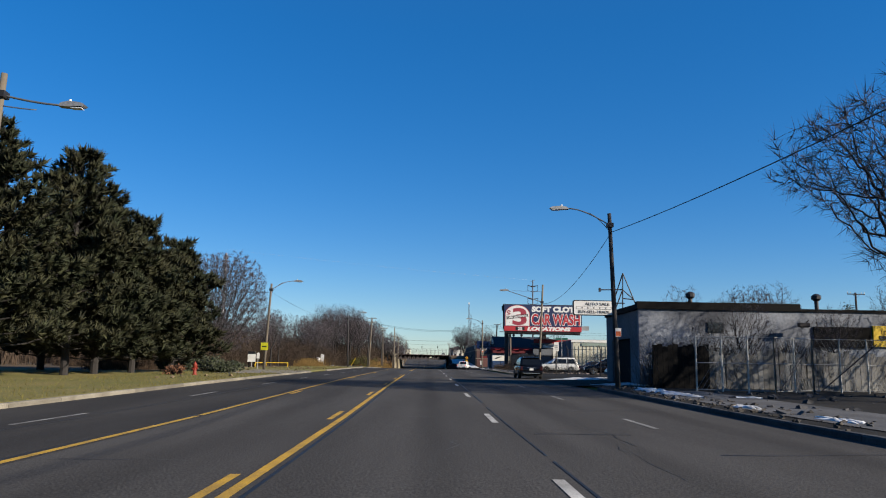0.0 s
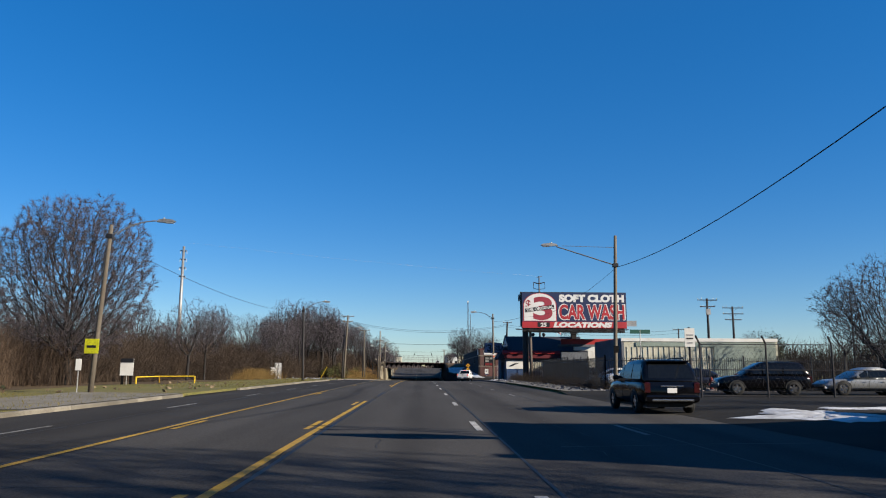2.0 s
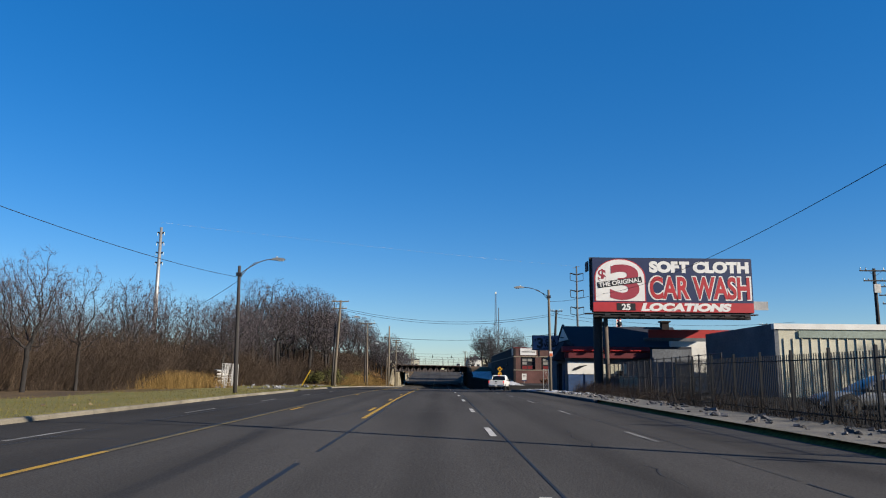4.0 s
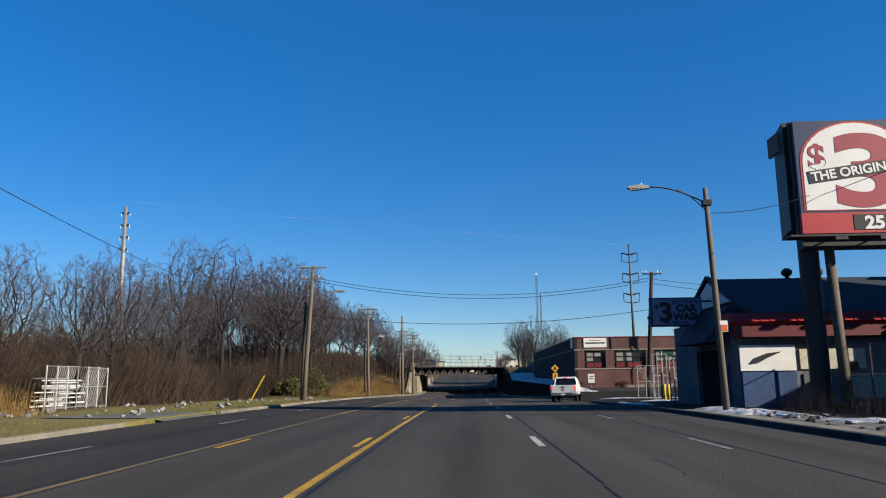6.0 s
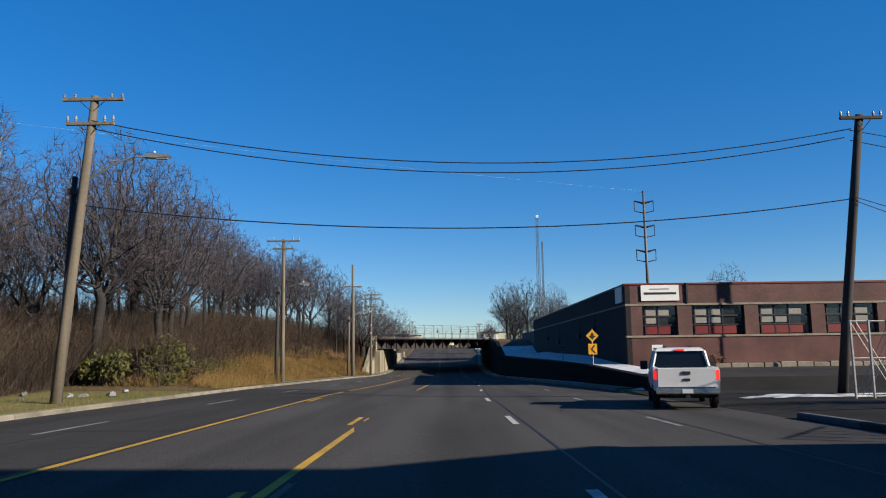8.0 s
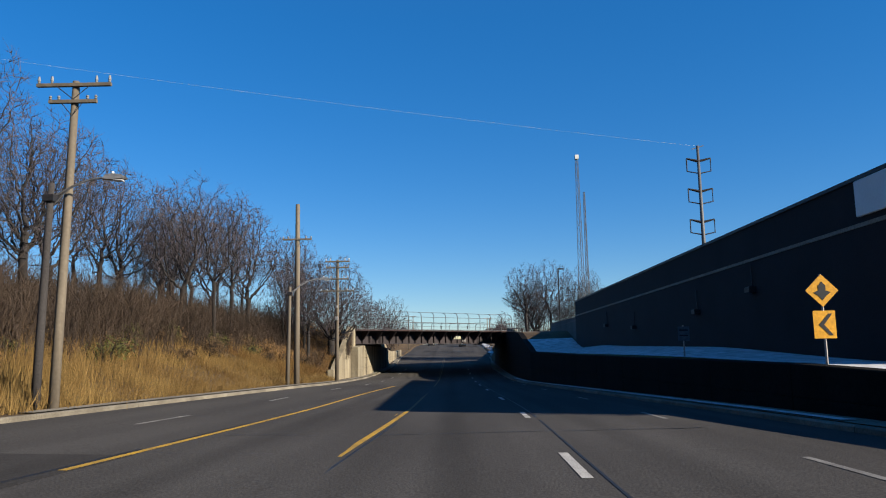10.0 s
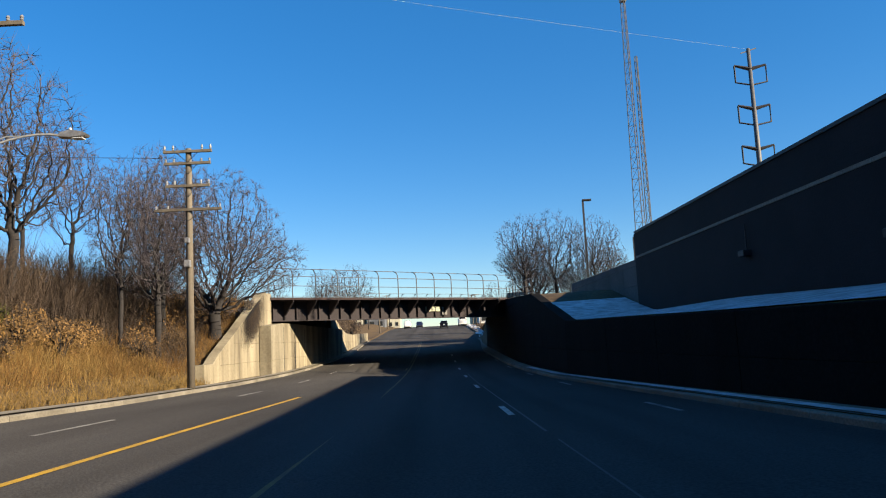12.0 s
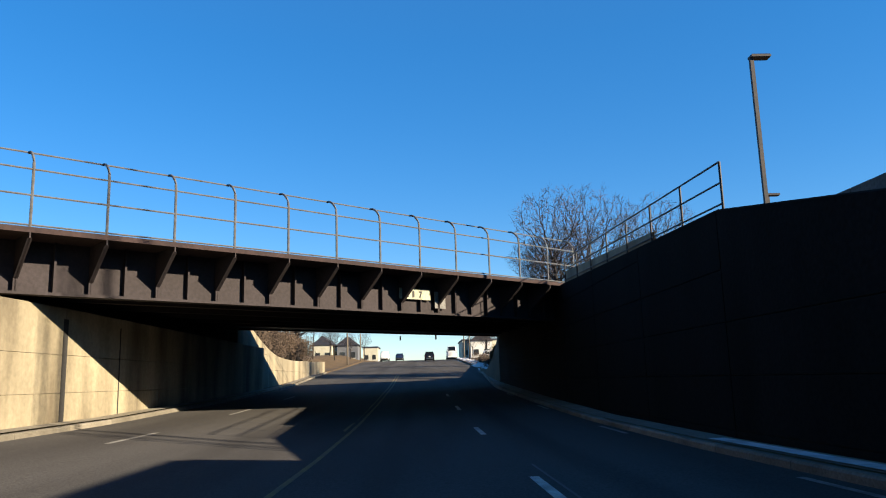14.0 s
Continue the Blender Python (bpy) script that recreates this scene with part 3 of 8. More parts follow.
sheet("lot", 12.0, 50, 84, 143, LOT, "asphalt yard behind the iron fence", "lot", lift=0.03, height=lambda x, y: lie(max(x, 9.6), y))
sheet("pavement", lambda y: edge_r(y) + 0.2, 12.0, 84, 143, SLAB, "cracked concrete pavement strewn with rubble", "pavement", lift=0.035, height=lambda x, y: lie(max(x, 9.6), y))
sheet("lot", lambda y: edge_r(y) - 0.1, 60, 143, 183, LOT, "asphalt entrance drive by the car wash", "lot", lift=0.05, step=1.0, cols=26, crowd=2.2, height=lambda x, y: lie(max(x, 9.6), y) - 0.045 * (1 - ease(9.0, 10.2, x)))
sheet("lot", 12.75, 60, 183, 196.8, ASPHALT_DARK, "worn asphalt apron before the brick building", "lot", lift=0.05, step=1.0, cols=20, crowd=1.5, height=lie)
sheet("pavement", lambda y: edge_r(y) + 0.2, lambda y: along(WALL_X, y), 186, 330, SLAB, "shaded concrete pavement below the retaining wall", "pavement", lift=0.175)


def snow_patch(cx, cy, rx, ry, height, seed, base=None, label="patch of old dirty snow on the ground"):
    r = random.Random(seed)
    s = Shape()
    n, rings = 44, 5
    ph = [r.uniform(0, 6.28) for _ in range(4)]
    verts = []
    for k in range(rings + 1):
        for i in range(n):
            a = 2 * math.pi * i / n
            w = 1 + 0.22 * math.sin(2 * a + ph[0]) + 0.16 * math.sin(3 * a + ph[1]) + 0.12 * math.sin(5 * a + ph[2]) + 0.08 * math.sin(9 * a + ph[3])
            w *= 1 + 0.5 * noise.noise(Vector((1.6 * math.cos(a) + seed, 1.6 * math.sin(a), 3))) + 0.3 * noise.noise(Vector((4 * math.cos(a), 4 * math.sin(a) + seed, 7)))
            q = k / rings
            x, y = cx + rx * w * q * math.cos(a), cy + ry * w * q * math.sin(a)
            z = base(x, y) if base else lie(max(x, 9.6) if x > 0 else x, y) + 0.03
            lump = height * (1 - q ** 3) * (0.7 + 0.9 * noise.noise(Vector((x * 1.7, y * 1.7, seed))) + 0.5 * noise.noise(Vector((x * 5, y * 5, seed))))
            verts.append((x, y, z + max(lump, 0.004) - (0.05 if k == rings else 0)))
    faces = [(k * n + i, k * n + (i + 1) % n, (k + 1) * n + (i + 1) % n, (k + 1) * n + i) for k in range(rings) for i in range(n)]
    s.add(verts, faces)
    return tagged(part("snow_patch", s, SNOW, None, smooth=True), label, "snow", kind="stuff")


for i, (cx, cy, rx, ry, h) in enumerate(((10.9, 36, 0.8, 3.6, 0.14), (10.3, 24.5, 0.3, 1.4, 0.1), (10.6, 19.5, 0.35, 1.2, 0.1), (13.2, 31, 0.7, 0.35, 0.06),
                                         (13.5, 46.5, 2.8, 2.2, 0.09), (12.2, 59.5, 2.0, 3.2, 0.1), (17, 63, 4.5, 1.0, 0.07),                                          (10.7, 139.5, 0.9, 5.0, 0.14), (11.6, 133, 0.9, 1.6, 0.07), (10.4, 158, 0.7, 5, 0.06), (13.5, 161.5, 2.4, 1.3, 0.08), (13.2, 174.8, 2.2, 1.2, 0.08), (11.2, 184.5, 1.6, 1.2, 0.1), (18, 175.5, 3, 0.7, 0.06), (8.9, 318, 0.8, 4, 0.3), (10.2, 334, 1.6, 5, 0.3), (9.4, 350, 1.0, 6, 0.25))):
    snow_patch(cx, cy, rx, ry, h, i)

# snow on the strip of lawn above the retaining wall
sheet("snow_bank", lambda y: along(WALL_X, y) + 0.55, lambda y: 12.45 if y < 253 else 12.6, 187, 257, SNOW, "smooth blue-white snow on the lawn above the wall", "snow", lift=0.05, height=lie, kind="stuff")
sheet("snow_bank", lambda y: edge_r(y) + 0.25, lambda y: edge_r(y) + 0.62, 196, 262, SNOW, "thin line of snow along the shaded kerb", "snow", lift=0.2, kind="stuff")
for i in range(9):
    y = 330 + i * 11
    snow_patch(edge_r(y) + 1.6, y, 1.2, 5.5, 0.35, 60 + i, base=lambda x, y: level(x, y))


# rubble along the fence
def rubble(name, count, area, seed, mat, size, label):
    r = random.Random(seed)
    s = Shape()
    for _ in range(count):
        x, y = r.uniform(area[0], area[1]), r.uniform(area[2], area[3])
        z = lie(max(x, 9.6) if x > 0 else x, y) + 0.03
        k = size * r.uniform(0.4, 1.6)
        m = Matrix.Translation((x, y, z + k * 0.2)) @ Euler((r.uniform(-0.5, 0.5), r.uniform(-0.5, 0.5), r.uniform(0, 3))).to_matrix().to_4x4()
        pts = [Vector((a * k * r.uniform(0.5, 1), b * k * r.uniform(0.35, 0.9), c * k * r.uniform(0.2, 0.5))) for a in (-1, 1) for b in (-1, 1) for c in (-1, 1)]
        s.add([m @ p for p in pts], [(0, 1, 3, 2), (4, 6, 7, 5), (0, 4, 5, 1), (2, 3, 7, 6), (0, 2, 6, 4), (1, 5, 7, 3)])
    return tagged(part(name, s, mat, None), label, "rubble", kind="stuff")


rubble("rubble", 200, (9.7, 12.2, 84, 137), 1, islands(material("rubble", (0.087, 0.083, 0.086), 0.95), 0.3, 1.7), 0.1, "broken concrete and litter along the iron fence")
rubble("litter", 120, (12.4, 24, 84.2, 87.4), 2, islands(material("litter", (0.108, 0.088, 0.08), 0.95), 0.3, 1.9), 0.14, "litter and debris at the foot of the fence")
rubble("rubble", 140, (9.6, 22, 8, 38), 3, islands(material("grit", (0.039, 0.039, 0.043), 0.95), 0.3, 1.9), 0.12, "dark lumps of slush and rubble on the lot")
rubble("rubble", 320, (9.15, 11.4, 4, 42), 7, islands(material("road_grit", (0.035, 0.031, 0.028), 0.95), 0.3, 2.2), 0.07, "dark dirt and slush heaped along the broken kerb")
rubble("litter", 110, (-26, -13, 138, 182), 4, islands(material("white_litter", (0.173, 0.176, 0.184), 0.95), 0.4, 1.5), 0.14, "scattered litter on the grass at the wood's edge")
rubble("litter", 60, (-22, -12.5, 45, 110), 6, islands(material("fallen_leaves", (0.13, 0.098, 0.061), 0.95), 0.4, 1.5), 0.1, "fallen leaves on the verge")


# ---- walls by the underpass ----
def wall_panels(name, xf, stations, base, tops, thick, side, mat, label, groove=0.02, lifts=True):
    """An upright concrete wall of separate panels; stations are the joints along y, tops the heights there."""
    top = thing(name, label, "wall", kind="structure")
    for (a, b), (ta, tb) in zip(zip(stations, stations[1:]), zip(tops, tops[1:])):
        a, b = a + groove, b - groove
        lo_a, lo_b = base(a), base(b)
        cuts = [lo for lo in (0.3 + 1.15 * k for k in range(-1, 5)) if max(lo_a, lo_b) + 0.5 < lo < min(ta, tb) - 0.35] if lifts else []
        lower = (lo_a, lo_b)
        for cut in cuts + [None]:
            upper = (ta, tb) if cut is None else (cut, cut)
            pts = []
            for y, t, lo in ((a, upper[0], lower[0]), (b, upper[1], lower[1])):
                x = xf(y)
                pts += [(x, y, lo), (x, y, t - 0.03), (x + side * 0.03, y, t), (x + side * thick, y, t), (x + side * thick, y, lo)]
            fs = [(j, j + 1, j + 6, j + 5) for j in range(4)] + [(0, 5, 9, 4), (4, 3, 2, 1, 0), (5, 6, 7, 8, 9)]
            part("panel", Shape().add(pts, fs), mat, top)
            if cut is not None:
                lower = (cut + 0.005, cut + 0.005)
    return top


def floor_left(y):
    return level(-10.9, y) - 0.4


wall_panels("wing_wall", lambda y: -11.0, [249, 250.6, 251.8, 254.8, 257.8, 260.9, 262.6, 264.9], floor_left, [0.4, 0.42, 0.95, 2.0, 3.1, 4.3, 4.95, 5.0], 0.55, -1, CONCRETE,
           "sunlit stained concrete wing wall rising to the railway bridge")
wall_panels("wall_abutment", lambda y: -10.2, [260.9, 265.2, 269.5, 273.8, 278.1, 282.4, 286.7, 291, 295.3, 299.6], floor_left, [2.6, 2.85] + [2.9] * 8, 0.75, -1, CONCRETE, "stained concrete bridge abutment in panels")
STAINED = material("stained_concrete", (0.2, 0.175, 0.125), 0.9, second=(0.085, 0.07, 0.048), scale=0.8, amount=0.9, grain=7, bump=0.25, streak=(1, 0.9, 0.18), fine=0.15)
abutment = bpy.data.objects["wall_abutment"]
for panel in abutment.children:
    if max(v.co.y for v in panel.data.vertices) < 265.3:
        panel.data.materials[0] = STAINED
for y, w in ((265.2, 0.07), (269.5, 0.16), (273.8, 0.05)):
    part("joint_strip", Shape().box(-10.24, -10.196, y - w, y + w, level(-10.4, y) - 0.2, 2.55), material("sooty_joint", (0.022, 0.021, 0.021), 0.95), abutment, "dark water-stained joint between wall panels")
wall_panels("wall_north", lambda y: -10.85, [294.4, 298, 301.6, 305, 308.5, 312, 316, 320, 324, 328, 332, 336, 340], floor_left, [4.6, 4.4, 3.6, 3.0, 2.6, 2.5, 2.45, 2.5, 2.6, 2.6, 2.7, 2.8, 2.9], 0.5, -1, CONCRETE,
           "pale concrete wall beyond the railway bridge")
ys_wall = [183, 188, 194, 200, 206, 212, 218, 224, 230, 236, 242, 249.4, 256, 262, 268, 274, 280, 287, 294, 301, 308]
wall_panels("retaining_wall", lambda y: along(WALL_X, y), ys_wall, lambda y: level(9, y) - 0.4, [along(WALL_TOP, y) for y in ys_wall], 0.6, 1, WALL_SHADE, "concrete retaining wall along the road, coloured near-black for its shade")
wall_panels("yard_wall", lambda y: 12.75 + (y - 253.4) * 0.02, [253.4, 258, 262, 266, 270, 274, 278], lambda y: lie(12.4, y) - 0.4, [5.25, 5.3, 5.35, 5.4, 5.45, 5.5, 5.55], 0.3, 1, material("pale_yard_concrete", (0.085, 0.085, 0.082), 0.9, second=(0.05, 0.049, 0.047), scale=0.5, amount=0.7), "pale concrete wall between the brick building and the railway")

# ---- railway bridge ----
BRIDGE = Matrix.Translation((-11.9, 264.9, 0)) @ Matrix.Rotation(math.atan2(0.6563, 0.7545), 4, "Z")
LONG, DEEP, SKEW, POST = 27.0, 21.9, 19.0, 1.98
bridge = thing("railway_bridge", "dark rusty plate-girder railway bridge over the road", "bridge", BRIDGE)


DECK_RUST = material("dark_deck_rust", (0.035, 0.021, 0.02), 0.9, 0.1, second=(0.017, 0.012, 0.013), scale=1.5, amount=0.8, bump=0.3)


def girder(y, out, x0=0.0, zb=2.95):
    here = Matrix.Translation((x0, 0, 0))
    part("girder_web", Shape().box(x0, x0 + LONG, y - 0.02, y + 0.02, zb + 0.08, 4.55), GIRDER, bridge)
    part("bottom_flange", Shape().box(x0, x0 + LONG, y - 0.22, y + 0.22, zb, zb + 0.08), GIRDER, bridge)
    part("deck_edge", Shape().box(x0 - 0.2, x0 + LONG, min(y, y + out), max(y, y + out), 4.55, 4.7), DECK_RUST, bridge, "dark rust-stained steel deck edge")
    o, n = out, -0.2 if out < 0 else 0.2
    zl = max(3.45, zb + 0.2)
    bracket = Shape().prism([(y, 4.549), (y + o, 4.549), (y + o, 4.4), (y + n, zl), (y + n, zb + 0.081), (y, zb + 0.081)], -0.02, 0.02, "yz").mesh("bracket", GIRDER)
    flange = Shape().add([(-0.06, y + o, 4.4), (0.06, y + o, 4.4), (0.06, y + n, zl), (-0.06, y + n, zl), (0.06, y + n, zb + 0.08), (-0.06, y + n, zb + 0.08)], [(0, 1, 2, 3), (3, 2, 4, 5)]).mesh("bracket_flange", GIRDER)
    stiff = Shape().box(-0.03, 0.03, min(y, y + n), max(y, y + n), zb + 0.081, 4.549).mesh("stiffener", GIRDER)
    k = int(LONG / POST)
    for i in range(k + 1):
        b = part("bracket", bracket, GIRDER, bridge, at=here @ Matrix.Translation((0.35 + i * POST, 0, 0)))
        part("bracket_flange", flange, GIRDER, b)
        part("stiffener", stiff, GIRDER, bridge, at=here @ Matrix.Translation((0.35 + (i + 0.5) * POST, 0, 0)))


girder(0.5, -1.4, zb=3.03)
girder(DEEP, 0.9, SKEW, 3.9)
part("deck", Shape().prism([(-2, 0.53), (LONG + 2, 0.53), (LONG + SKEW + 2, DEEP - 0.03), (SKEW - 2, DEEP - 0.03)], 4.0, 4.5, "xy"), DARK_STEEL, bridge, "dark deck plates carrying the tracks")
for i in range(1, 6):
    part("inner_girder", Shape().box(i * SKEW / 6, i * SKEW / 6 + LONG, i * DEEP / 6 - 0.15, i * DEEP / 6 + 0.15, 3.08 + 0.15 * i, 3.999), GIRDER, bridge)
part("bearing_seat", Shape().box(-1.6, 0.15, -0.5, 0.4, 2.4, 4.54, chamfer=0.04), CONCRETE, bridge, "stained concrete bearing pier")


def hoop_fence(y, inward, z0=4.7, x0=0.0):
    """A tall safety fence with posts that curve in at the top."""
    fence = thing("bridge_fence", "tall grey chain-link safety fence with curved posts", "fence", BRIDGE @ Matrix.Translation((x0, 0, 0)))
    curve = [(y, z0), (y, z0 + 1.6)]
    for a in range(1, 6):
        w = radians(18 * a)
        curve.append((y + inward * 0.6 * (1 - math.cos(w)), z0 + 1.6 + 0.62 * math.sin(w)))
    me = Shape().tube([(0, p, z) for p, z in curve], 0.04, 6).mesh("post", FENCE_STEEL)
    k = int(LONG / POST)
    for i in range(k + 1):
        part("post", me, FENCE_STEEL, fence, at=Matrix.Translation((0.35 + i * POST, 0, 0)))
    for p, z in ((y, z0 + 0.06), (y, z0 + 0.88), (y, z0 + 1.6), curve[-1]):
        part("rail", Shape().tube([(0.35, p, z), (0.35 + k * POST, p, z)], 0.028, 5), FENCE_STEEL, fence)
    return fence


hoop_fence(-0.82, 1)
hoop_fence(DEEP + 0.82, -1, x0=SKEW)
sign = thing("clearance_sign", "dirty yellow clearance sign bolted to the bridge girder", "sign", BRIDGE @ Matrix.Translation((0, 0.5, 0)))
part("plate", Shape().box(16.05, 17.7, -0.2, -0.16, 3.62, 4.05), material("faded_yellow_plate", (0.268, 0.269, 0.184), 0.6, second=(0.173, 0.176, 0.153), scale=2, amount=0.7), sign)
for a, b in ((16.2, 16.28), (16.45, 16.52), (16.72, 16.82)):
    part("mark", Shape().box(a, b, -0.215, -0.201, 3.7, 3.97), SIGN_BLACK, sign)
lettering("figure", "7", 0.36, SIGN_BLACK, sign, Matrix.Translation((17.15, -0.203, 3.7)), bold=0.012)
part("panel", Shape().box(17.95, 18.55, -0.2, -0.16, 3.3, 4.0), material("pale_patch", (0.13, 0.127, 0.123), 0.8), sign)
track = thing("railway_track", "ballasted railway track running over the bridge", "railway", BRIDGE)
for i in range(2):
    for w in (-0.72, 0.72):
        part("rail", Shape().box(-60, 90, 6 + i * 8 + w - 0.035, 6 + i * 8 + w + 0.035, 4.62, 4.78), RUST, track)
part("ballast", Shape().box(-60, 90, 3.5, 18.5, 4.51, 4.62), material("ballast", (0.056, 0.054, 0.061), 0.95, grain=12, bump=1.0), track)


def rail_panels(x0, y0, y1, z0, z1, height, name="yard_fence", label="dark steel railing with a concrete kick board on the wall"):
    fence = thing(name, label, "fence")
    n = 7
    for i in range(n + 1):
        y = y0 + (y1 - y0) * i / n
        z = z0 + (z1 - z0) * i / n
        part("post", Shape().tube([(x0, y, z - 0.05), (x0, y, z + height)], 0.03, 6), DARK_STEEL, fence)
    for h in (0.1, height * 0.55, height):
        part("rail", Shape().tube([(x0, y0, z0 + h), (x0, y1, z1 + h)], 0.024, 5), DARK_STEEL, fence)
    part("kick_board", Shape().add([(x0 + 0.03, y0 + 5, z0 + 0.2), (x0 + 0.03, y1, z1), (x0 + 0.03, y1, z1 + 0.5), (x0 + 0.03, y0 + 5, z0 + 0.45), (x0 + 0.08, y0 + 5, z0 + 0.2), (x0 + 0.08, y1, z1), (x0 + 0.08, y1, z1 + 0.5), (x0 + 0.08, y0 + 5, z0 + 0.45)],
                                   [(0, 1, 2, 3), (7, 6, 5, 4), (0, 4, 5, 1), (3, 2, 6, 7)]), CONCRETE, fence)


rail_panels(7.5, 261.8, 279.5, 3.95, 4.6, 1.05)


# ---- brick building ----
def wall_box(parent, name, x0, x1, y0, y1, z0, z1, mat, label=""):
    return part(name, Shape().box(x0, x1, y0, y1, z0, z1), mat, parent, label)


X0, X1, Y0, Y1, ROOF = 12.5, 76.0, 198.4, 253.3, 6.75
brick = thing("brick_building", "long low red-brown brick building with a flat roof", "building")
wall_box(brick, "wall", X0 + 0.35, X1, Y0, Y0 + 0.35, -0.4, 2.98, BRICK_LOW, "plain red-brown brick base wall")
wall_box(brick, "wall", X0 + 0.35, X1, Y0, Y0 + 0.35, 5.32, ROOF - 0.12, BRICK, "red-brown brick parapet wall")
wall_box(brick, "wall", X0, X0 + 0.35, Y0, Y1, -0.4, ROOF - 0.12, BRICK_SIDE, "brick side wall coloured near-black for its shade")
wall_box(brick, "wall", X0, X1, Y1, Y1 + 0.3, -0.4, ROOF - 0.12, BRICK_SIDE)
wall_box(brick, "wall", X1, X1 + 0.3, Y0, Y1, -0.4, ROOF - 0.12, BRICK)
wall_box(brick, "roof", X0 + 0.35, X1, Y0 + 0.35, Y1, ROOF - 0.6, ROOF - 0.4, SHINGLE, "flat dark roof")
wall_box(brick, "coping", X0 - 0.06, X1, Y0 - 0.06, Y0 + 0.4, ROOF - 0.12, ROOF, RED_TRIM, "thin red metal coping")
wall_box(brick, "coping", X0 - 0.06, X0 + 0.4, Y0 + 0.4, Y1, ROOF - 0.12, ROOF, DARK_STEEL)
wall_box(brick, "string_course", X0 - 0.03, X1, Y0 - 0.05, Y0 + 0.3, 5.18, 5.32, STONE, "pale stone string course")
wall_box(brick, "string_course", X0 - 0.03, X1, Y0 - 0.07, Y0 + 0.3, 2.98, 3.12, STONE, "pale stone sill course")
wall_box(brick, "string_course", X0 - 0.03, X0 + 0.2, Y0 + 0.3, Y1, 5.2, 5.32, STONE)
openings = [(13.65, 16.1)] + [(17.1 + 4.62 * k, 20.75 + 4.62 * k) for k in range(12)]
edges = [X0 + 0.35] + [v for o in openings for v in o] + [X1]
for a, b in zip(edges[::2], edges[1::2]):
    wall_box(brick, "pier", a, b, Y0 + 0.001, Y0 + 0.35, 3.12, 5.18, BRICK)
r5 = random.Random(11)
for a, b in openings:
    win = part("window", Shape().box(a, b, Y0 + 0.3, Y0 + 0.33, 3.12, 5.18), PANE, brick, "dark recessed window with red lower panels")
    n = 3 if b - a > 3 else 2
    w = (b - a) / (n + 0.75)
    for i in range(n):
        u = a + 0.25 + i * w
        for z0, z1 in ((3.95, 4.4), (4.5, 4.98)):
            if r5.random() < 0.6:
                part("blind", Shape().box(u + 0.06, u + w - 0.08, Y0 + 0.27, Y0 + 0.29, z0, z1), BLIND, win)
        part("mullion", Shape().box(u - 0.04, u + 0.04, Y0 + 0.22, Y0 + 0.299, 3.12, 5.18), DARK_STEEL, win)
        if i >= 0:
            part("spandrel", Shape().box(u + 0.05, u + w - 0.05, Y0 + 0.24, Y0 + 0.299, 3.2, 3.75), RED_TRIM, win)
    part("transom", Shape().box(a, b, Y0 + 0.2, Y0 + 0.298, 4.4, 4.5), DARK_STEEL, win)
    part("transom", Shape().box(a, b, Y0 + 0.2, Y0 + 0.298, 3.78, 3.86), DARK_STEEL, win)
board = thing("wall_sign", "white rectangular sign on the brick parapet", "sign")
part("panel", Shape().box(13.6, 16.25, Y0 - 0.1, Y0 - 0.01, 5.5, 6.6, chamfer=0.02), SIGN_WHITE, board)
part("bar", Shape().box(13.8, 16.05, Y0 - 0.115, Y0 - 0.101, 5.95, 6.1), SIGN_BLACK, board)
part("bar", Shape().box(14.2, 15.6, Y0 - 0.115, Y0 - 0.101, 6.3, 6.36), PLAIN_GREY, board)
board = thing("wall_sign", "white sign on the shaded brick side wall", "sign")
part("panel", Shape().box(X0 - 0.1, X0 - 0.01, Y0 + 0.7, Y0 + 2.6, 5.5, 6.6, chamfer=0.02), SIGN_WHITE, board)
for y, z in ((209, 3.9), (216, 3.4), (229, 3.1), (238, 3.6)):
    lamp = thing("wall_lamp", "small dark wall lamp on the dark brick side", "lamp")
    part("housing", Shape().box(X0 - 0.3, X0 - 0.01, y, y + 0.5, z, z + 0.25, chamfer=0.03), DARK_STEEL, lamp)
    part("pipe", Shape().tube([(X0 - 0.06, y + 0.25, z + 0.25), (X0 - 0.06, y + 0.25, z + 1.2)], 0.025, 6), DARK_STEEL, lamp)
down = thing("downpipe", "dark downpipe on the brick front", "pipe")
part("pipe", Shape().box(16.75, 16.87, Y0 - 0.12, Y0 - 0.01, 5.33, ROOF), DARK_STEEL, down)
step = thing("planter_edge", "pale rough stone edging at the foot of the brick wall", "edging")
for i in range(34):
    x = 18 + i * 1.1
    part("stone", Shape().box(x, x + 1.02, Y0 - 1.5, Y0 - 0.9, lie(x, Y0 - 1.2) - 0.2, lie(x, Y0 - 1.2) + 0.3 + 0.1 * r5.random(), chamfer=0.05), SLAB, step)

# ---- car wash ----
WASH_AT = Matrix.Translation((0.05, 0.6, 0.1))
wash = thing("car_wash", "run-down grey car wash with a red mansard and dark roof", "building", WASH_AT)
wall_box(wash, "wall", 12.2, 23.5, 144.0, 144.3, 0.1, 3.65, PLAIN_GREY, "patched grey block front wall")
wall_box(wash, "wall", 12.2, 12.5, 144.3, 146.5, 0.1, 4.7, PLAIN_GREY)
wall_box(wash, "wall", 12.2, 12.5, 149.9, 154, 0.1, 4.7, PLAIN_GREY)
wall_box(wash, "wall", 12.2, 12.5, 146.5, 149.9, 3.2, 4.7, PLAIN_GREY)
wall_box(wash, "bay_door", 12.42, 12.46, 146.5, 149.9, 0.1, 3.2, DARK_PAINT, "dark wash-bay doorway")
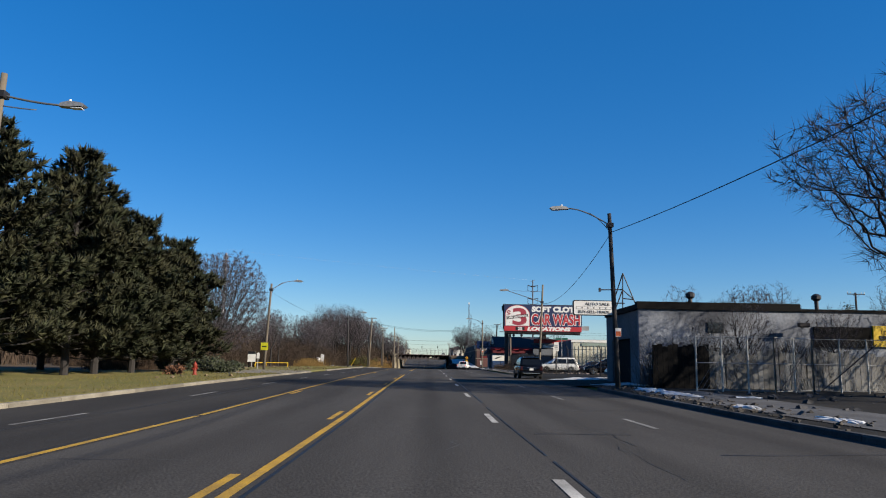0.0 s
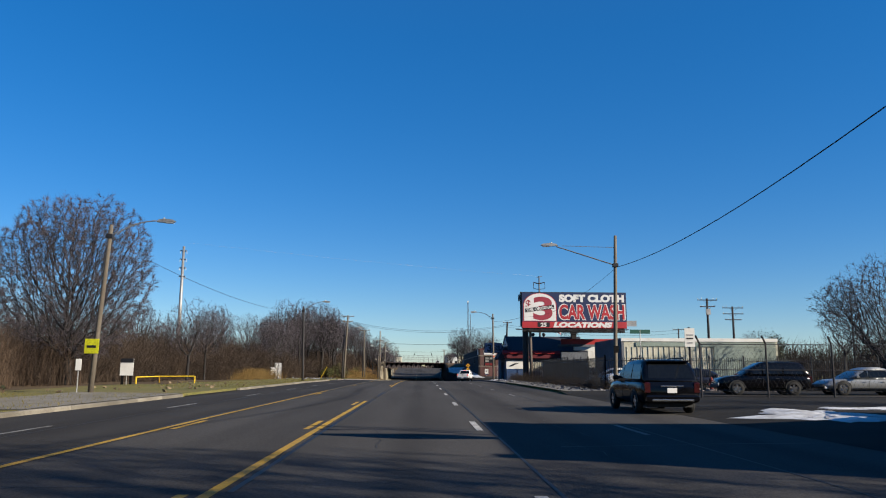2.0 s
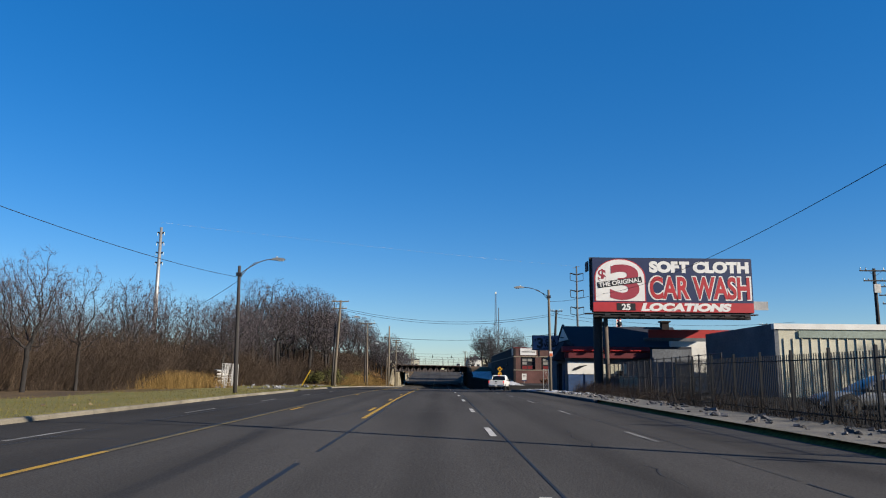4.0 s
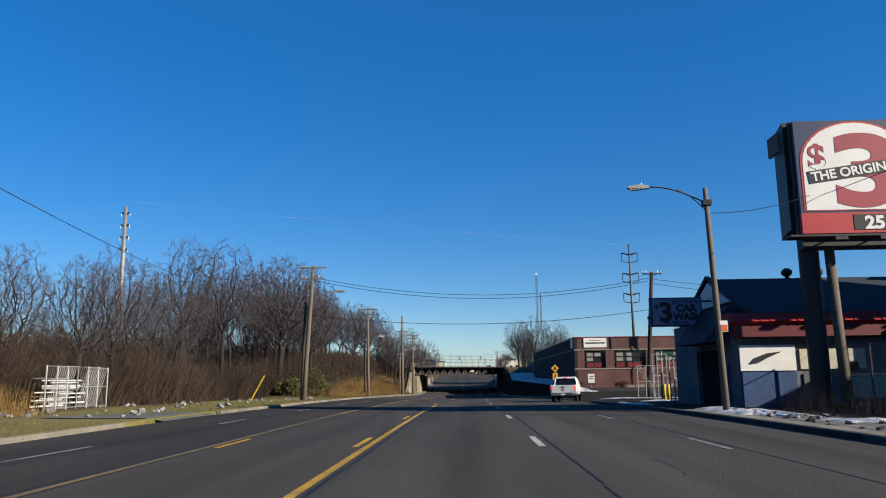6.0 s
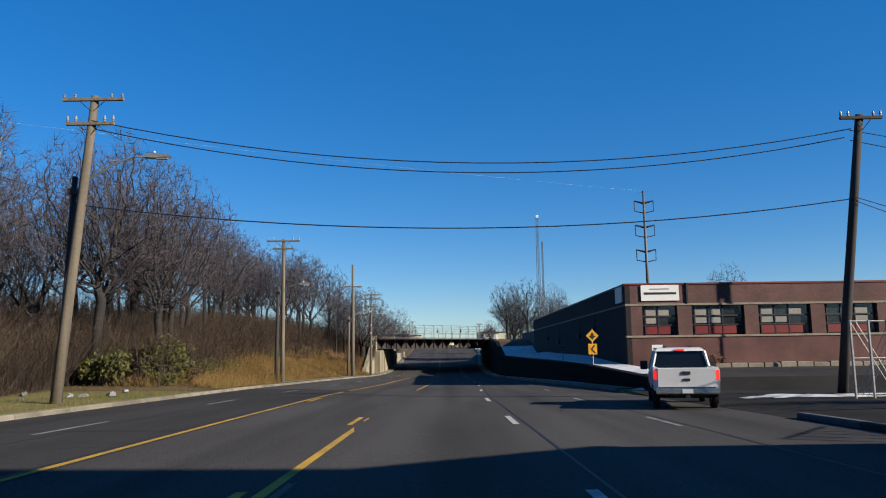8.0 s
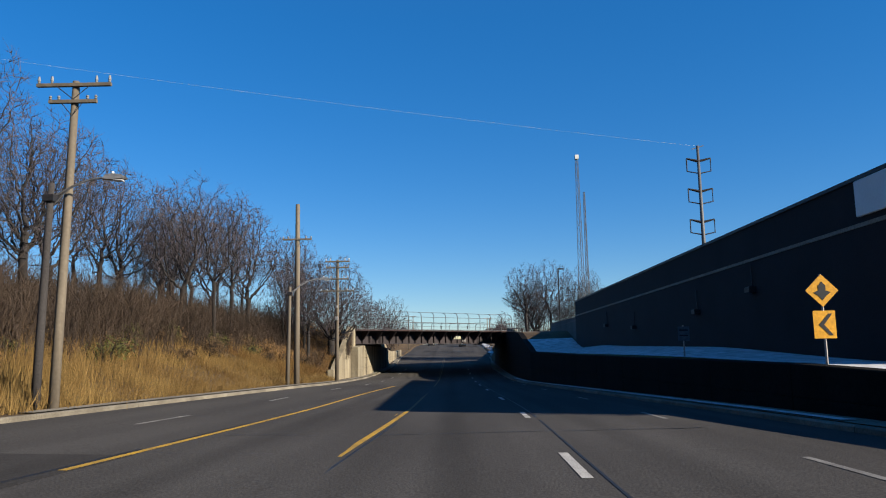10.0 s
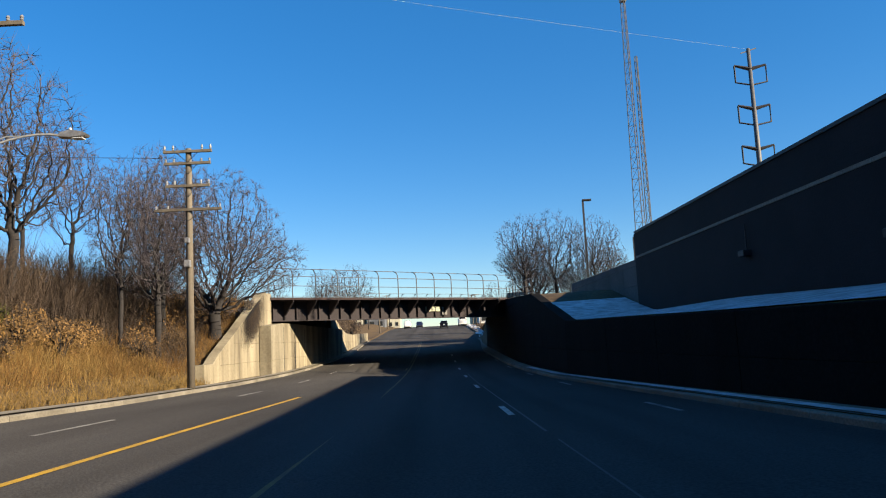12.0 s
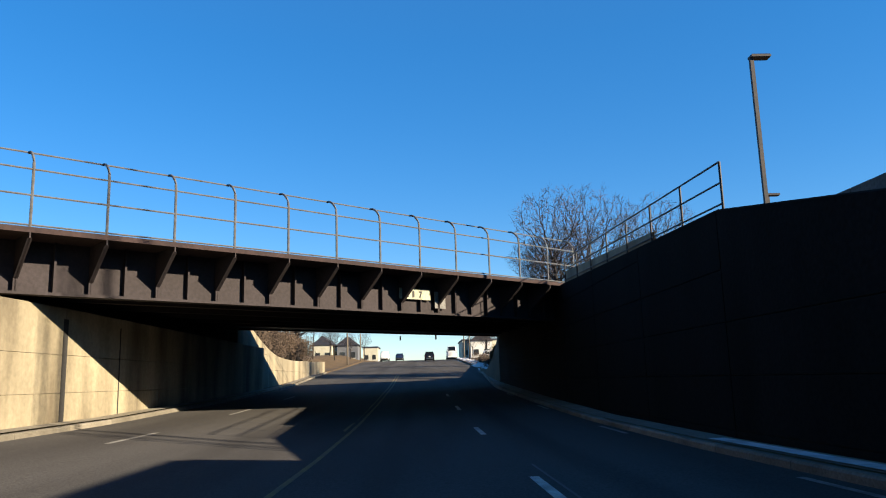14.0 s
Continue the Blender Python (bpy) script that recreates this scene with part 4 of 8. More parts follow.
wall_box(wash, "door", 12.14, 12.198, 145.0, 145.8, 0.4, 2.5, BLUE_PAINT, "faded blue steel door")
wall_box(wash, "wall", 12.5, 46, 153.7, 154, 0.1, 4.7, PLAIN_GREY)
wall_box(wash, "wall", 45.7, 46, 144.3, 153.7, 0.1, 4.7, PLAIN_GREY)
wall_box(wash, "fascia", 12.0, 20.0, 143.4, 144.0, 3.65, 4.2, DARK_RED, "dark red mansard panel")
part("mansard", Shape().prism([(143.35, 4.2), (143.2, 4.32), (143.55, 4.72), (144.3, 4.72), (144.3, 4.2)], 11.8, 20.0, "yz"), RED, wash, "bright red mansard roof edge")
for i in range(20):
    part("rib", Shape().prism([(143.3, 4.24), (143.16, 4.33), (143.52, 4.75), (143.56, 4.72), (143.21, 4.32), (143.34, 4.22)], 11.9 + i * 0.41, 11.94 + i * 0.41, "yz"), RED, wash)
part("roof", Shape().prism([(143.6, 4.75), (149.2, 7.0), (154.6, 4.75), (154.6, 4.6), (143.6, 4.6)], 12.9, 24.0, "yz"), SHINGLE, wash, "dark shingle gable roof")
part("gable", Shape().prism([(145.9, 5.5), (149.2, 6.8), (152.4, 5.5)], 12.78, 12.89, "yz"), WHITE, wash, "white boarded gable end")
part("barge_board", Shape().prism([(143.6, 4.72), (149.2, 6.97), (154.6, 4.72), (154.6, 4.92), (149.2, 7.17), (143.6, 4.92)], 12.7, 12.9, "yz"), SHINGLE, wash)
part("canopy", Shape().prism([(11.0, 3.5), (12.2, 3.5), (12.8, 4.8), (12.2, 5.2)], 144.6, 149.6, "xz"), SHINGLE, wash, "dark sloping side canopy")
wall_box(wash, "red_fascia", 20.5, 46, 145.4, 145.7, 5.7, 6.5, RED, "faded red upper fascia")
wall_box(wash, "upper_wall", 20.0, 46, 145.2, 145.5, 3.6, 5.7, PLAIN_GREY)
wall_box(wash, "annexe", 20.0, 23.5, 142.6, 143.99, 0.2, 4.5, PLAIN_GREY, "grey block annexe")
wall_box(wash, "white_panel", 22.0, 25.4, 143.7, 143.98, 4.62, 5.3, WHITE, "white sheet panel")
for i in range(32):
    part("siding", Shape().box(24.0 + i * 0.6, 24.58 + i * 0.6, 143.6, 143.7, 0.2, 4.6), WHITE, wash)
wall_box(wash, "window_board", 12.32, 14.8, 143.9, 143.99, 2.15, 3.3, WHITE, "white board with a black painted shape")
part("painted_shape", Shape().prism([(12.7, 2.45), (13.1, 2.5), (13.6, 2.75), (14.1, 2.95), (14.15, 3.0), (13.5, 2.92), (12.95, 2.72)], 143.86, 143.899), SIGN_BLACK, wash)
wall_box(wash, "blue_panel", 12.36, 14.75, 143.85, 143.99, 0.15, 2.1, BLUE_PAINT, "faded blue lower panel")
wall_box(wash, "window_board", 15.0, 17.9, 143.92, 143.99, 2.2, 3.1, CREAM)
wall_box(wash, "patch", 17.2, 18.9, 143.9, 143.99, 0.9, 2.0, CREAM, "peeling pale plaster patch")
wall_box(wash, "patch", 15.1, 16.6, 143.93, 143.99, 0.5, 2.0, PLAIN_GREY)
wall_box(wash, "vent", 17.0, 17.5, 143.8, 143.99, 2.1, 2.5, DARK_PAINT)
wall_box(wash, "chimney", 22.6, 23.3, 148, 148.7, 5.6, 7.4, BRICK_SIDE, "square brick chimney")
wall_box(wash, "chimney_cap", 22.45, 23.45, 147.85, 148.85, 7.4, 7.55, DARK_STEEL)
wall_box(wash, "flat_roof", 24.0, 46, 145.5, 154, 5.4, 5.6, SHINGLE)
for x in (17.0, 18.6):
    vent = thing("roof_vent", "small dark turbine vent on the roof", "vent", WASH_AT)
    part("pipe", Shape().tube([(x, 149.2, 6.5), (x, 149.2, 7.35)], 0.12, 8), DARK_STEEL, vent)
    part("cap", Shape().lathe([(0.16, 0), (0.28, 0.12), (0.28, 0.28), (0.12, 0.42)], (x, 149.2, 7.1), 10), DARK_STEEL, vent)

# ---- cream and green building ----
shed = thing("wash_hall", "long cream and pale green metal-clad hall", "building")
# road-side end wall takes grey in place of cream to hold its shade
wall_box(shed, "wall", 24.3, 24.6, 127, 141, 0.3, 5.9, PLAIN_GREY, "end wall of the cream hall, greyed for its shade")
wall_box(shed, "wall", 24.6, 43, 127, 127.3, 0.3, 5.5, CREAM, "cream metal front wall")
wall_box(shed, "wall", 43, 43.3, 127, 141, 0.3, 5.5, CREAM)
wall_box(shed, "roof", 24.6, 43, 127.3, 141, 5.3, 5.48, SHINGLE)
wall_box(shed, "coping", 24.25, 43.3, 126.9, 127.35, 5.5, 5.9, WHITE, "white roof trim")
wall_box(shed, "band", 26.0, 43, 126.88, 126.99, 4.9, 5.4, PALE_GREEN, "pale green upper band")
for i in range(28):
    part("seam", Shape().box(24.9 + i * 0.65, 24.96 + i * 0.65, 126.93, 126.99, 0.3, 4.85), CREAM, shed)
part("end_panel", Shape().box(35.5, 43, 126.9, 126.985, 0.3, 4.85), PALE_GREEN, shed)

# ---- white building ----
shop = thing("stucco_building", "low flat-roofed stucco garage with a dark roof edge", "building")
wall_box(shop, "wall", 12.7, 48, 45.0, 45.3, 0.0, 5.0, STUCCO, "mottled grey stucco wall")
wall_box(shop, "wall", 12.7, 13.0, 45.3, 47.0, 0.0, 4.95, PLAIN_GREY, "plain grey painted side wall")
wall_box(shop, "wall", 12.7, 13.0, 51.6, 53.2, 0.0, 4.95, PLAIN_GREY)
wall_box(shop, "wall", 12.7, 13.0, 47.0, 51.6, 3.3, 4.95, PLAIN_GREY)
# dark sheet set in the opening in place of an unlit interior
wall_box(shop, "doorway_dark_sheet", 12.9, 12.95, 47.0, 51.6, 0.0, 3.3, DARK_PAINT, "dark sheet standing for the unlit inside of the open roller doorway")
wall_box(shop, "wall", 13.0, 48, 52.9, 53.2, 0.0, 4.95, PLAIN_GREY)
wall_box(shop, "wall", 48, 48.3, 45, 53.2, 0.0, 5.0, STUCCO)
wall_box(shop, "roof", 13.0, 48, 45.3, 52.9, 4.7, 4.85, SHINGLE)
wall_box(shop, "roof_edge", 12.6, 22.6, 44.88, 45.35, 5.0, 5.45, DARK_PAINT, "dark roof edge")
wall_box(shop, "roof_edge", 22.6, 48, 44.9, 45.35, 5.0, 5.15, DARK_PAINT)
wall_box(shop, "roof_edge", 12.6, 13.05, 45.35, 53.3, 4.95, 5.3, DARK_PAINT)
wall_box(shop, "window", 16.9, 17.85, 44.93, 44.99, 3.65, 4.25, PANE, "small dark window")
wall_box(shop, "dark_board", 23.35, 26.85, 44.9, 44.99, 2.85, 4.1, DARK_PAINT, "large dark painted board")
wall_box(shop, "yellow_sign", 26.95, 29.6, 44.85, 44.99, 2.95, 4.2, YELLOW, "yellow sign panel")
part("sign_bar", Shape().box(27.3, 29.2, 44.82, 44.849, 3.4, 3.6), SIGN_BLACK, shop)
flood = thing("flood_lamp", "dark flood lamp on an arm on the stucco wall", "lamp")
part("arm", Shape().tube([(22.9, 44.98, 4.3), (22.75, 44.3, 4.45)], 0.025, 6), DARK_STEEL, flood)
part("head", Shape().box(22.1, 22.7, 44.05, 44.4, 4.0, 4.28, chamfer=0.05), DARK_STEEL, flood)
for x in (16.6, 24.7):
    vent = thing("roof_vent", "round dark turbine vent on the flat roof", "vent")
    part("pipe", Shape().tube([(x, 47, 4.85), (x, 47, 5.9)], 0.13, 8), DARK_STEEL, vent)
    part("cap", Shape().lathe([(0.16, 0), (0.3, 0.12), (0.3, 0.32), (0.12, 0.45)], (x, 47, 5.85), 10), DARK_STEEL, vent)

# ---- street lamps ----
def street_lamp(base, top, head, mat, label, style="double", wire_z=None, notice=None):
    """A wooden lamp pole with a steel arm out to a cobra-head lamp."""
    lamp = thing("street_lamp", label, "street lamp", Matrix.Translation(base), group="street lamps along the road")
    b, t, h = Vector(base), Vector(top) - Vector(base), Vector(head) - Vector(base)
    part("pole", Shape().tube([(0, 0, -0.3), t * 0.33, t * 0.66, t], [0.14, 0.128, 0.115, 0.1], 10), mat, lamp, smooth=True)
    side = 1 if h.x > t.x else -1
    reach = abs(h.x - t.x)
    a0 = t * 0.93
    if style == "double":
        pts, low = [], []
        for i in range(9):
            w = i / 8
            pts.append((a0.x + side * reach * 0.72 * w, a0.y + (h.y - a0.y) * w, a0.z + (h.z - a0.z) * math.sin(w * math.pi / 2)))
        for i in range(6):
            w = i / 5
            low.append((a0.x + side * reach * 0.42 * w, a0.y + (h.y - a0.y) * w * 0.6, a0.z - 0.35 + (h.z - a0.z + 0.15) * math.sin(w * math.pi / 2)))
        part("arm", Shape().tube(pts, 0.035, 6), FENCE_STEEL, lamp, smooth=True)
        part("brace", Shape().tube(low, 0.022, 5), FENCE_STEEL, lamp, smooth=True)
        root = Vector(pts[-1])
    else:
        a0 = t * 0.8
        root = Vector((t.x + side * reach * 0.8, h.y, h.z - 0.1))
        part("arm", Shape().tube([a0, root], 0.04, 6), FENCE_STEEL, lamp)
        part("brace", Shape().tube([t * 0.92, root + Vector((-side * 0.4, 0, 0.05))], 0.016, 5), FENCE_STEEL, lamp)
    d = Vector((side, 0, 0))
    hx = root.x
    end = h.x
    part("head", Shape().prism([(hx - side * 0.1, h.z - 0.05), (hx, h.z + 0.06), (hx + (end - hx) * 0.35, h.z + 0.12), (end - side * 0.1, h.z + 0.06), (end, h.z), (end - side * 0.05, h.z - 0.05), (hx + (end - hx) * 0.35, h.z - 0.08)], h.y - 0.14, h.y + 0.14), GALV, lamp, "grey cobra-head lamp housing")
    part("lens", Shape().box(min(hx + (end - hx) * 0.4, end - side * 0.1), max(hx + (end - hx) * 0.4, end - side * 0.1), h.y - 0.11, h.y + 0.11, h.z - 0.12, h.z - 0.081, chamfer=0.015), LAMP_GLASS, lamp)
    part("eye", Shape().tube([(hx + (end - hx) * 0.3, h.y, h.z + 0.1), (hx + (end - hx) * 0.3, h.y, h.z + 0.2)], 0.045, 8), LAMP_GLASS, lamp)
    part("bracket", Shape().box(a0.x - 0.17, a0.x + 0.17, a0.y - 0.17, a0.y + 0.17, a0.z - 0.12, a0.z + 0.12, chamfer=0.02), DARK_STEEL, lamp)
    return lamp


def gz(x, y):
    return lie(x, y)


street_lamp((9.95, 39.3, gz(9.95, 39.3)), (9.6, 39.15, 9.65), (6.4, 39.25, 9.9), POLE_DARK, "dark wooden lamp pole with a curved double arm")
street_lamp((12.5, 84.7, gz(12.5, 84.7)), (13.2, 86.2, 10.8), (8.1, 85.7, 10.05), POLE_WOOD, "weathered wooden lamp pole with a straight sloping arm", "straight")
street_lamp((10.1, 140.0, gz(10.1, 140)), (10.1, 140.6, 9.75), (7.05, 141.4, 10.05), POLE_WOOD, "weathered wooden lamp pole standing in snow at the kerb")
street_lamp((-16.6, 76.6, gz(-16.6, 76.6)), (-16.3, 76.9, 9.4), (-13.2, 77.7, 9.8), POLE_WOOD, "weathered lamp pole carrying bus stop signs")
street_lamp((-13.1, 123.2, gz(-13.1, 123.2)), (-13.35, 123.5, 9.2), (-10.3, 123.7, 9.7), POLE_DARK, "dark wooden lamp pole on the grass verge")
street_lamp((-14.1, 23.0, gz(-14.1, 23)), (-13.8, 23.1, 10.5), (-11.2, 23.3, 9.55), POLE_WOOD, "weathered wooden lamp pole beside the pines")
street_lamp((-14.0, 173.6, gz(-14, 173.6)), (-13.75, 173.4, 8.75), (-10.5, 174.2, 9.7), POLE_DARK, "short dark lamp pole beside a taller utility pole")
street_lamp((-10.75, 228.3, gz(-10.9, 228.3)), (-10.7, 228.5, 6.3), (-8.3, 230.4, 7.0), POLE_WOOD, "short wooden lamp pole at the foot of the bank")


# ---- utility poles ----
def utility_pole(base, top, arms, mat, label, radius=0.16, boxes=()):
    """arms: (height share, half length, second tier yes or no)."""
    up = thing("utility_pole", label, "utility pole", Matrix.Translation(base), group="utility poles")
    t = Vector(top) - Vector(base)
    part("pole", Shape().tube([(0, 0, -0.3), t * 0.33, t * 0.66, t], [radius, radius * 0.92, radius * 0.84, radius * 0.72], 10), mat, up, smooth=True)
    for share, half, lift in arms:
        c = t * share
        arm = part("crossarm", Shape().box(c.x - half, c.x + half, c.y - 0.19, c.y - 0.08, c.z - 0.06, c.z + 0.06, chamfer=0.01), mat, up)
        for k in (-0.95, -0.6, 0.6, 0.95):
            part("insulator", Shape().lathe([(0.02, 0), (0.05, 0.03), (0.035, 0.07), (0.055, 0.1), (0.03, 0.15 + lift)], (c.x + half * k, c.y - 0.135, c.z + 0.06), 8), GALV, arm)
        for k in (-0.45, 0.45):
            part("brace", Shape().tube([(c.x + half * k, c.y - 0.2, c.z - 0.05), (c.x, c.y - 0.16, c.z - 0.5)], 0.014, 4), DARK_STEEL, arm)
    for share, w in boxes:
        c = t * share
        part("box", Shape().box(c.x - w / 2, c.x + w / 2, c.y - 0.4, c.y - 0.16, c.z, c.z + 1.4 * w, chamfer=0.02), GALV, up)
    return up


utility_pole((-13.6, 172.6, gz(-13.6, 172.6)), (-13.15, 173.4, 11.85), ((0.985, 1.15, 0), (0.9, 0.9, 0.1)), POLE_WOOD, "tall weathered wooden utility pole with crossarms", 0.2)
utility_pole((-12.1, 201.8, gz(-12.1, 201.8)), (-12.35, 202.6, 10.9), ((0.985, 1.25, 0.1), (0.93, 0.8, 0)), POLE_WOOD, "wooden utility pole at the foot of the bank")
street_lamp((-12.5, 201.5, gz(-12.5, 201.5)), (-12.5, 201.7, 7.2), (-10.2, 201.9, 7.4), POLE_DARK, "short dark lamp pole beside the bank")
utility_pole((-10.35, 229.3, level(-10.3, 229.3) + 0.1), (-10.4, 229.3, 12.1), ((0.8, 1.0, 0.0),), POLE_WOOD, "tall pale wooden utility pole at the foot of the bank", 0.2)
utility_pole((-9.85, 243.5, level(-10, 243) + 0.1), (-9.7, 242.9, 9.95), ((0.985, 1.05, 0.08), (0.935, 1.0, 0.0), (0.84, 0.95, 0.05), (0.74, 1.45, 0.0)), POLE_WOOD, "wooden utility pole with four crossarms by the wing wall", 0.17, ((0.5, 0.22), (0.6, 0.16)))
utility_pole((15.65, 176.5, gz(15.65, 176.5)), (15.95, 174.0, 10.9), ((0.985, 0.8, 0.05),), POLE_DARK, "dark leaning utility pole by the gate", 0.2)
utility_pole((41, 142.6, 0.6), (41, 142.6, 12.3), ((0.98, 1.4, 0.1), (0.9, 1.1, 0)), POLE_DARK, "distant dark wooden utility pole", 0.2, ((0.8, 0.6),))
utility_pole((49, 153, 0.6), (49, 153, 12.1), ((0.98, 1.6, 0.1), (0.9, 1.6, 0), (0.82, 1.3, 0)), POLE_DARK, "distant wooden utility pole with three crossarms", 0.2)
utility_pole((60, 210, 0.6), (60, 210, 12), ((0.98, 1.4, 0.1),), POLE_DARK, "distant dark wooden utility pole", 0.2)
utility_pole((72, 160, 0.6), (72, 160, 15.5), ((0.98, 1.0, 0.1), (0.93, 0.8, 0.1)), POLE_DARK, "distant dark wooden utility pole", 0.18)
utility_pole((58, 100, 0.6), (58, 100, 12), ((0.98, 1.2, 0.1),), POLE_DARK, "wooden utility pole behind the parking lot", 0.18)


# ---- wires ----
def wire(a, b, sag, radius=0.014, name="power_cable", label="thin black cable strung between wooden poles"):
    a, b = Vector(a), Vector(b)
    pts = []
    for i in range(21):
        w = i / 20
        p = a.lerp(b, w)
        p.z -= sag * 4 * w * (1 - w)
        pts.append(p)
    return tagged(part(name, Shape().tube(pts, radius, 4), CABLE, None), label, "cable", group="overhead cables")


for dy, z, s in ((0, 10.85, 1.5), (0.5, 10.65, 1.55)):
    wire((-13.2, 173.2 + dy, z), (15.75, 174.3 + dy, z - 0.42), s, 0.02)
wire((-13.3, 173.1, 7.6), (15.75, 174.7, 7.75), 1.0, 0.022)
for z0, z1, y1 in ((10.4, 10.2, 182), (10.0, 9.6, 184), (7.75, 6.6, 192), (7.6, 6.2, 196)):
    wire((15.75, 174.4, z0), (52, y1, z1), 1.0, 0.018)
wire((9.65, 39.1, 8.55), (13.0, 85.9, 8.6), 1.1, 0.02)
wire((9.65, 39.1, 8.6), (13.5, -15, 9.0), 0.9, 0.02)
wire((13.05, 85.9, 8.55), (15.2, 142.2, 9.6), 1.0, 0.014)
wire((10.1, 140.6, 8.7), (14.6, 141.2, 9.5), 0.2, 0.014)
wire((-16.35, 76.8, 8.6), (-13.3, 123.4, 8.4), 0.9, 0.014)
wire((-16.35, 76.8, 8.5), (-40, 60, 8), 0.5, 0.014)
wire((-13.3, 123.4, 8.2), (-52, 205, 12), 1.4, 0.018)
wire((-13.3, 123.4, 8.3), (-13.75, 173.4, 8.0), 1.2, 0.014)
wire((-10.9, 243, 9.6), (-30, 236, 9.6), 0.2, 0.012)


# ---- transmission poles and mast ----
def steel_pole(x, y, z0, z1, arms, label, r0=0.55, r1=0.25, hang=True, half=2.0, steel=GALV):
    p = thing("transmission_pole", label, "transmission pole", Matrix.Translation((x, y, z0)))
    part("shaft", Shape().tube([(0, 0, 0), (0, 0, z1 - z0)], [r0, r1], 12), steel, p, smooth=True)
    for z in arms:
        for s in (-1, 1):
            arm = part("arm", Shape().tube([(0, 0, z - z0 - 0.5), (s * half, 0, z - z0)], [0.26, 0.14], 6), DARK_STEEL, p)
            if hang:
                part("insulator", Shape().tube([(s * half, 0, z - z0), (s * half, 0, z - z0 - 2.2), (0, 0, z - z0 - 2.6)], 0.12, 5), DARK_STEEL, arm)
            else:
                part("insulator", Shape().tube([(s * half, 0, z - z0), (s * half * 1.05, 0, z - z0 - 0.9)], 0.08, 5), GALV, arm)
    return p


steel_pole(42, 301, 4, 35.8, (33.6, 28.4, 23.2), "tall grey steel transmission pole with looped arms", 0.42, 0.22, steel=FENCE_STEEL)
part("top_arm", Shape().tube([(-1.0, 0, 31.2), (1.0, 0, 31.8)], 0.08, 5), GALV, bpy.data.objects["transmission_pole"])
steel_pole(-72, 262, 0.5, 39, (37.8, 35.2, 32.6, 30.0), "tall pale steel transmission pole above the wood", 0.7, 0.35, False, 0.9)


def lattice_mast(x, y, z0, z1, w0, w1, label):
    m = thing("radio_mast", label, "mast", Matrix.Translation((x, y, z0)))
    h = z1 - z0
    legs = [(math.cos(a), math.sin(a)) for a in (0.5, 0.5 + 2.09, 0.5 + 4.19)]
    for cx, cy in legs:
        part("leg", Shape().tube([(cx * w0, cy * w0, 0), (cx * w1, cy * w1, h)], 0.03, 5), FENCE_STEEL, m)
    s = Shape()
    n = 26
    for i in range(n):
        a, b = i / n, (i + 1) / n
        for k in range(3):
            p, q = legs[k], legs[(k + 1) % 3]
            wa, wb = w0 + (w1 - w0) * a, w0 + (w1 - w0) * b
            s.tube([(p[0] * wa, p[1] * wa, a * h), (q[0] * wb, q[1] * wb, b * h)], 0.014, 3, False)
            s.tube([(p[0] * wb, p[1] * wb, b * h), (q[0] * wb, q[1] * wb, b * h)], 0.012, 3, False)
    part("bracing", s, FENCE_STEEL, m)
    return m


mast = lattice_mast(13.75, 256.2, 4.3, 22.0, 0.42, 0.16, "slender lattice radio mast behind the brick building")
part("antenna", Shape().box(-0.2, 0.2, -0.2, 0.2, 17.7, 18.2, chamfer=0.05), WHITE, mast, "white antenna box")
lattice_mast(14.5, 256.9, 4.3, 18.6, 0.2, 0.1, "second thin lattice mast")


# ---- lot lamps ----
def lot_lamp(x, y, z0, z1, label, reach=0.7):
    l = thing("lot_lamp", label, "lamp post", Matrix.Translation((x, y, z0)))
    part("pole", Shape().box(-0.07, 0.07, -0.07, 0.07, 0, z1 - z0, chamfer=0.02), DARK_STEEL, l)
    part("head", Shape().box(-0.05, reach, -0.18, 0.18, z1 - z0 - 0.06, z1 - z0 + 0.1, chamfer=0.04), DARK_STEEL, l)
    return l


lot_lamp(13.6, 272.2, 4.4, 12.1, "tall dark square lamp post above the yard wall")
lot_lamp(22.5, 290, 4.4, 11.0, "dark lamp post in the yard beyond")

# ---- signs ----
def rounded(x0, x1, z0, z1, r, n=5):
    out = []
    for cx, cz, a in ((x1 - r, z1 - r, 0), (x0 + r, z1 - r, 90), (x0 + r, z0 + r, 180), (x1 - r, z0 + r, 270)):
        for i in range(n + 1):
            w = radians(a + 90 * i / n)
            out.append((cx + r * math.cos(w), cz + r * math.sin(w)))
    return out


auto = thing("auto_sale_sign", "white box sign with black lettering on the roof corner", "sign")
part("frame", Shape().prism(rounded(9.46, 12.12, 4.8, 5.8, 0.14), 48.78, 49.0), SIGN_BLACK, auto)
part("face", Shape().prism(rounded(9.52, 12.06, 4.86, 5.74, 0.1), 48.75, 48.779), SIGN_WHITE, auto)
lettering("word", "AUTO SALE", 0.27, SIGN_BLACK, auto, Matrix.Translation((11.05, 48.74, 5.46)), bold=0.0, stretch=1.15)
lettering("word", "BUY-SELL-TRADE", 0.27, SIGN_BLACK, auto, Matrix.Translation((10.82, 48.74, 4.94)), bold=0.0, stretch=1.02)
for i in range(6):
    cell = part("cell", Shape().box(9.66 + i * 0.39, 10.03 + i * 0.39, 48.742, 48.749, 5.2, 5.37), SIGN_BLACK, auto)
    part("cell_face", Shape().box(9.68 + i * 0.39, 10.01 + i * 0.39, 48.736, 48.741, 5.22, 5.35), SIGN_WHITE, cell)
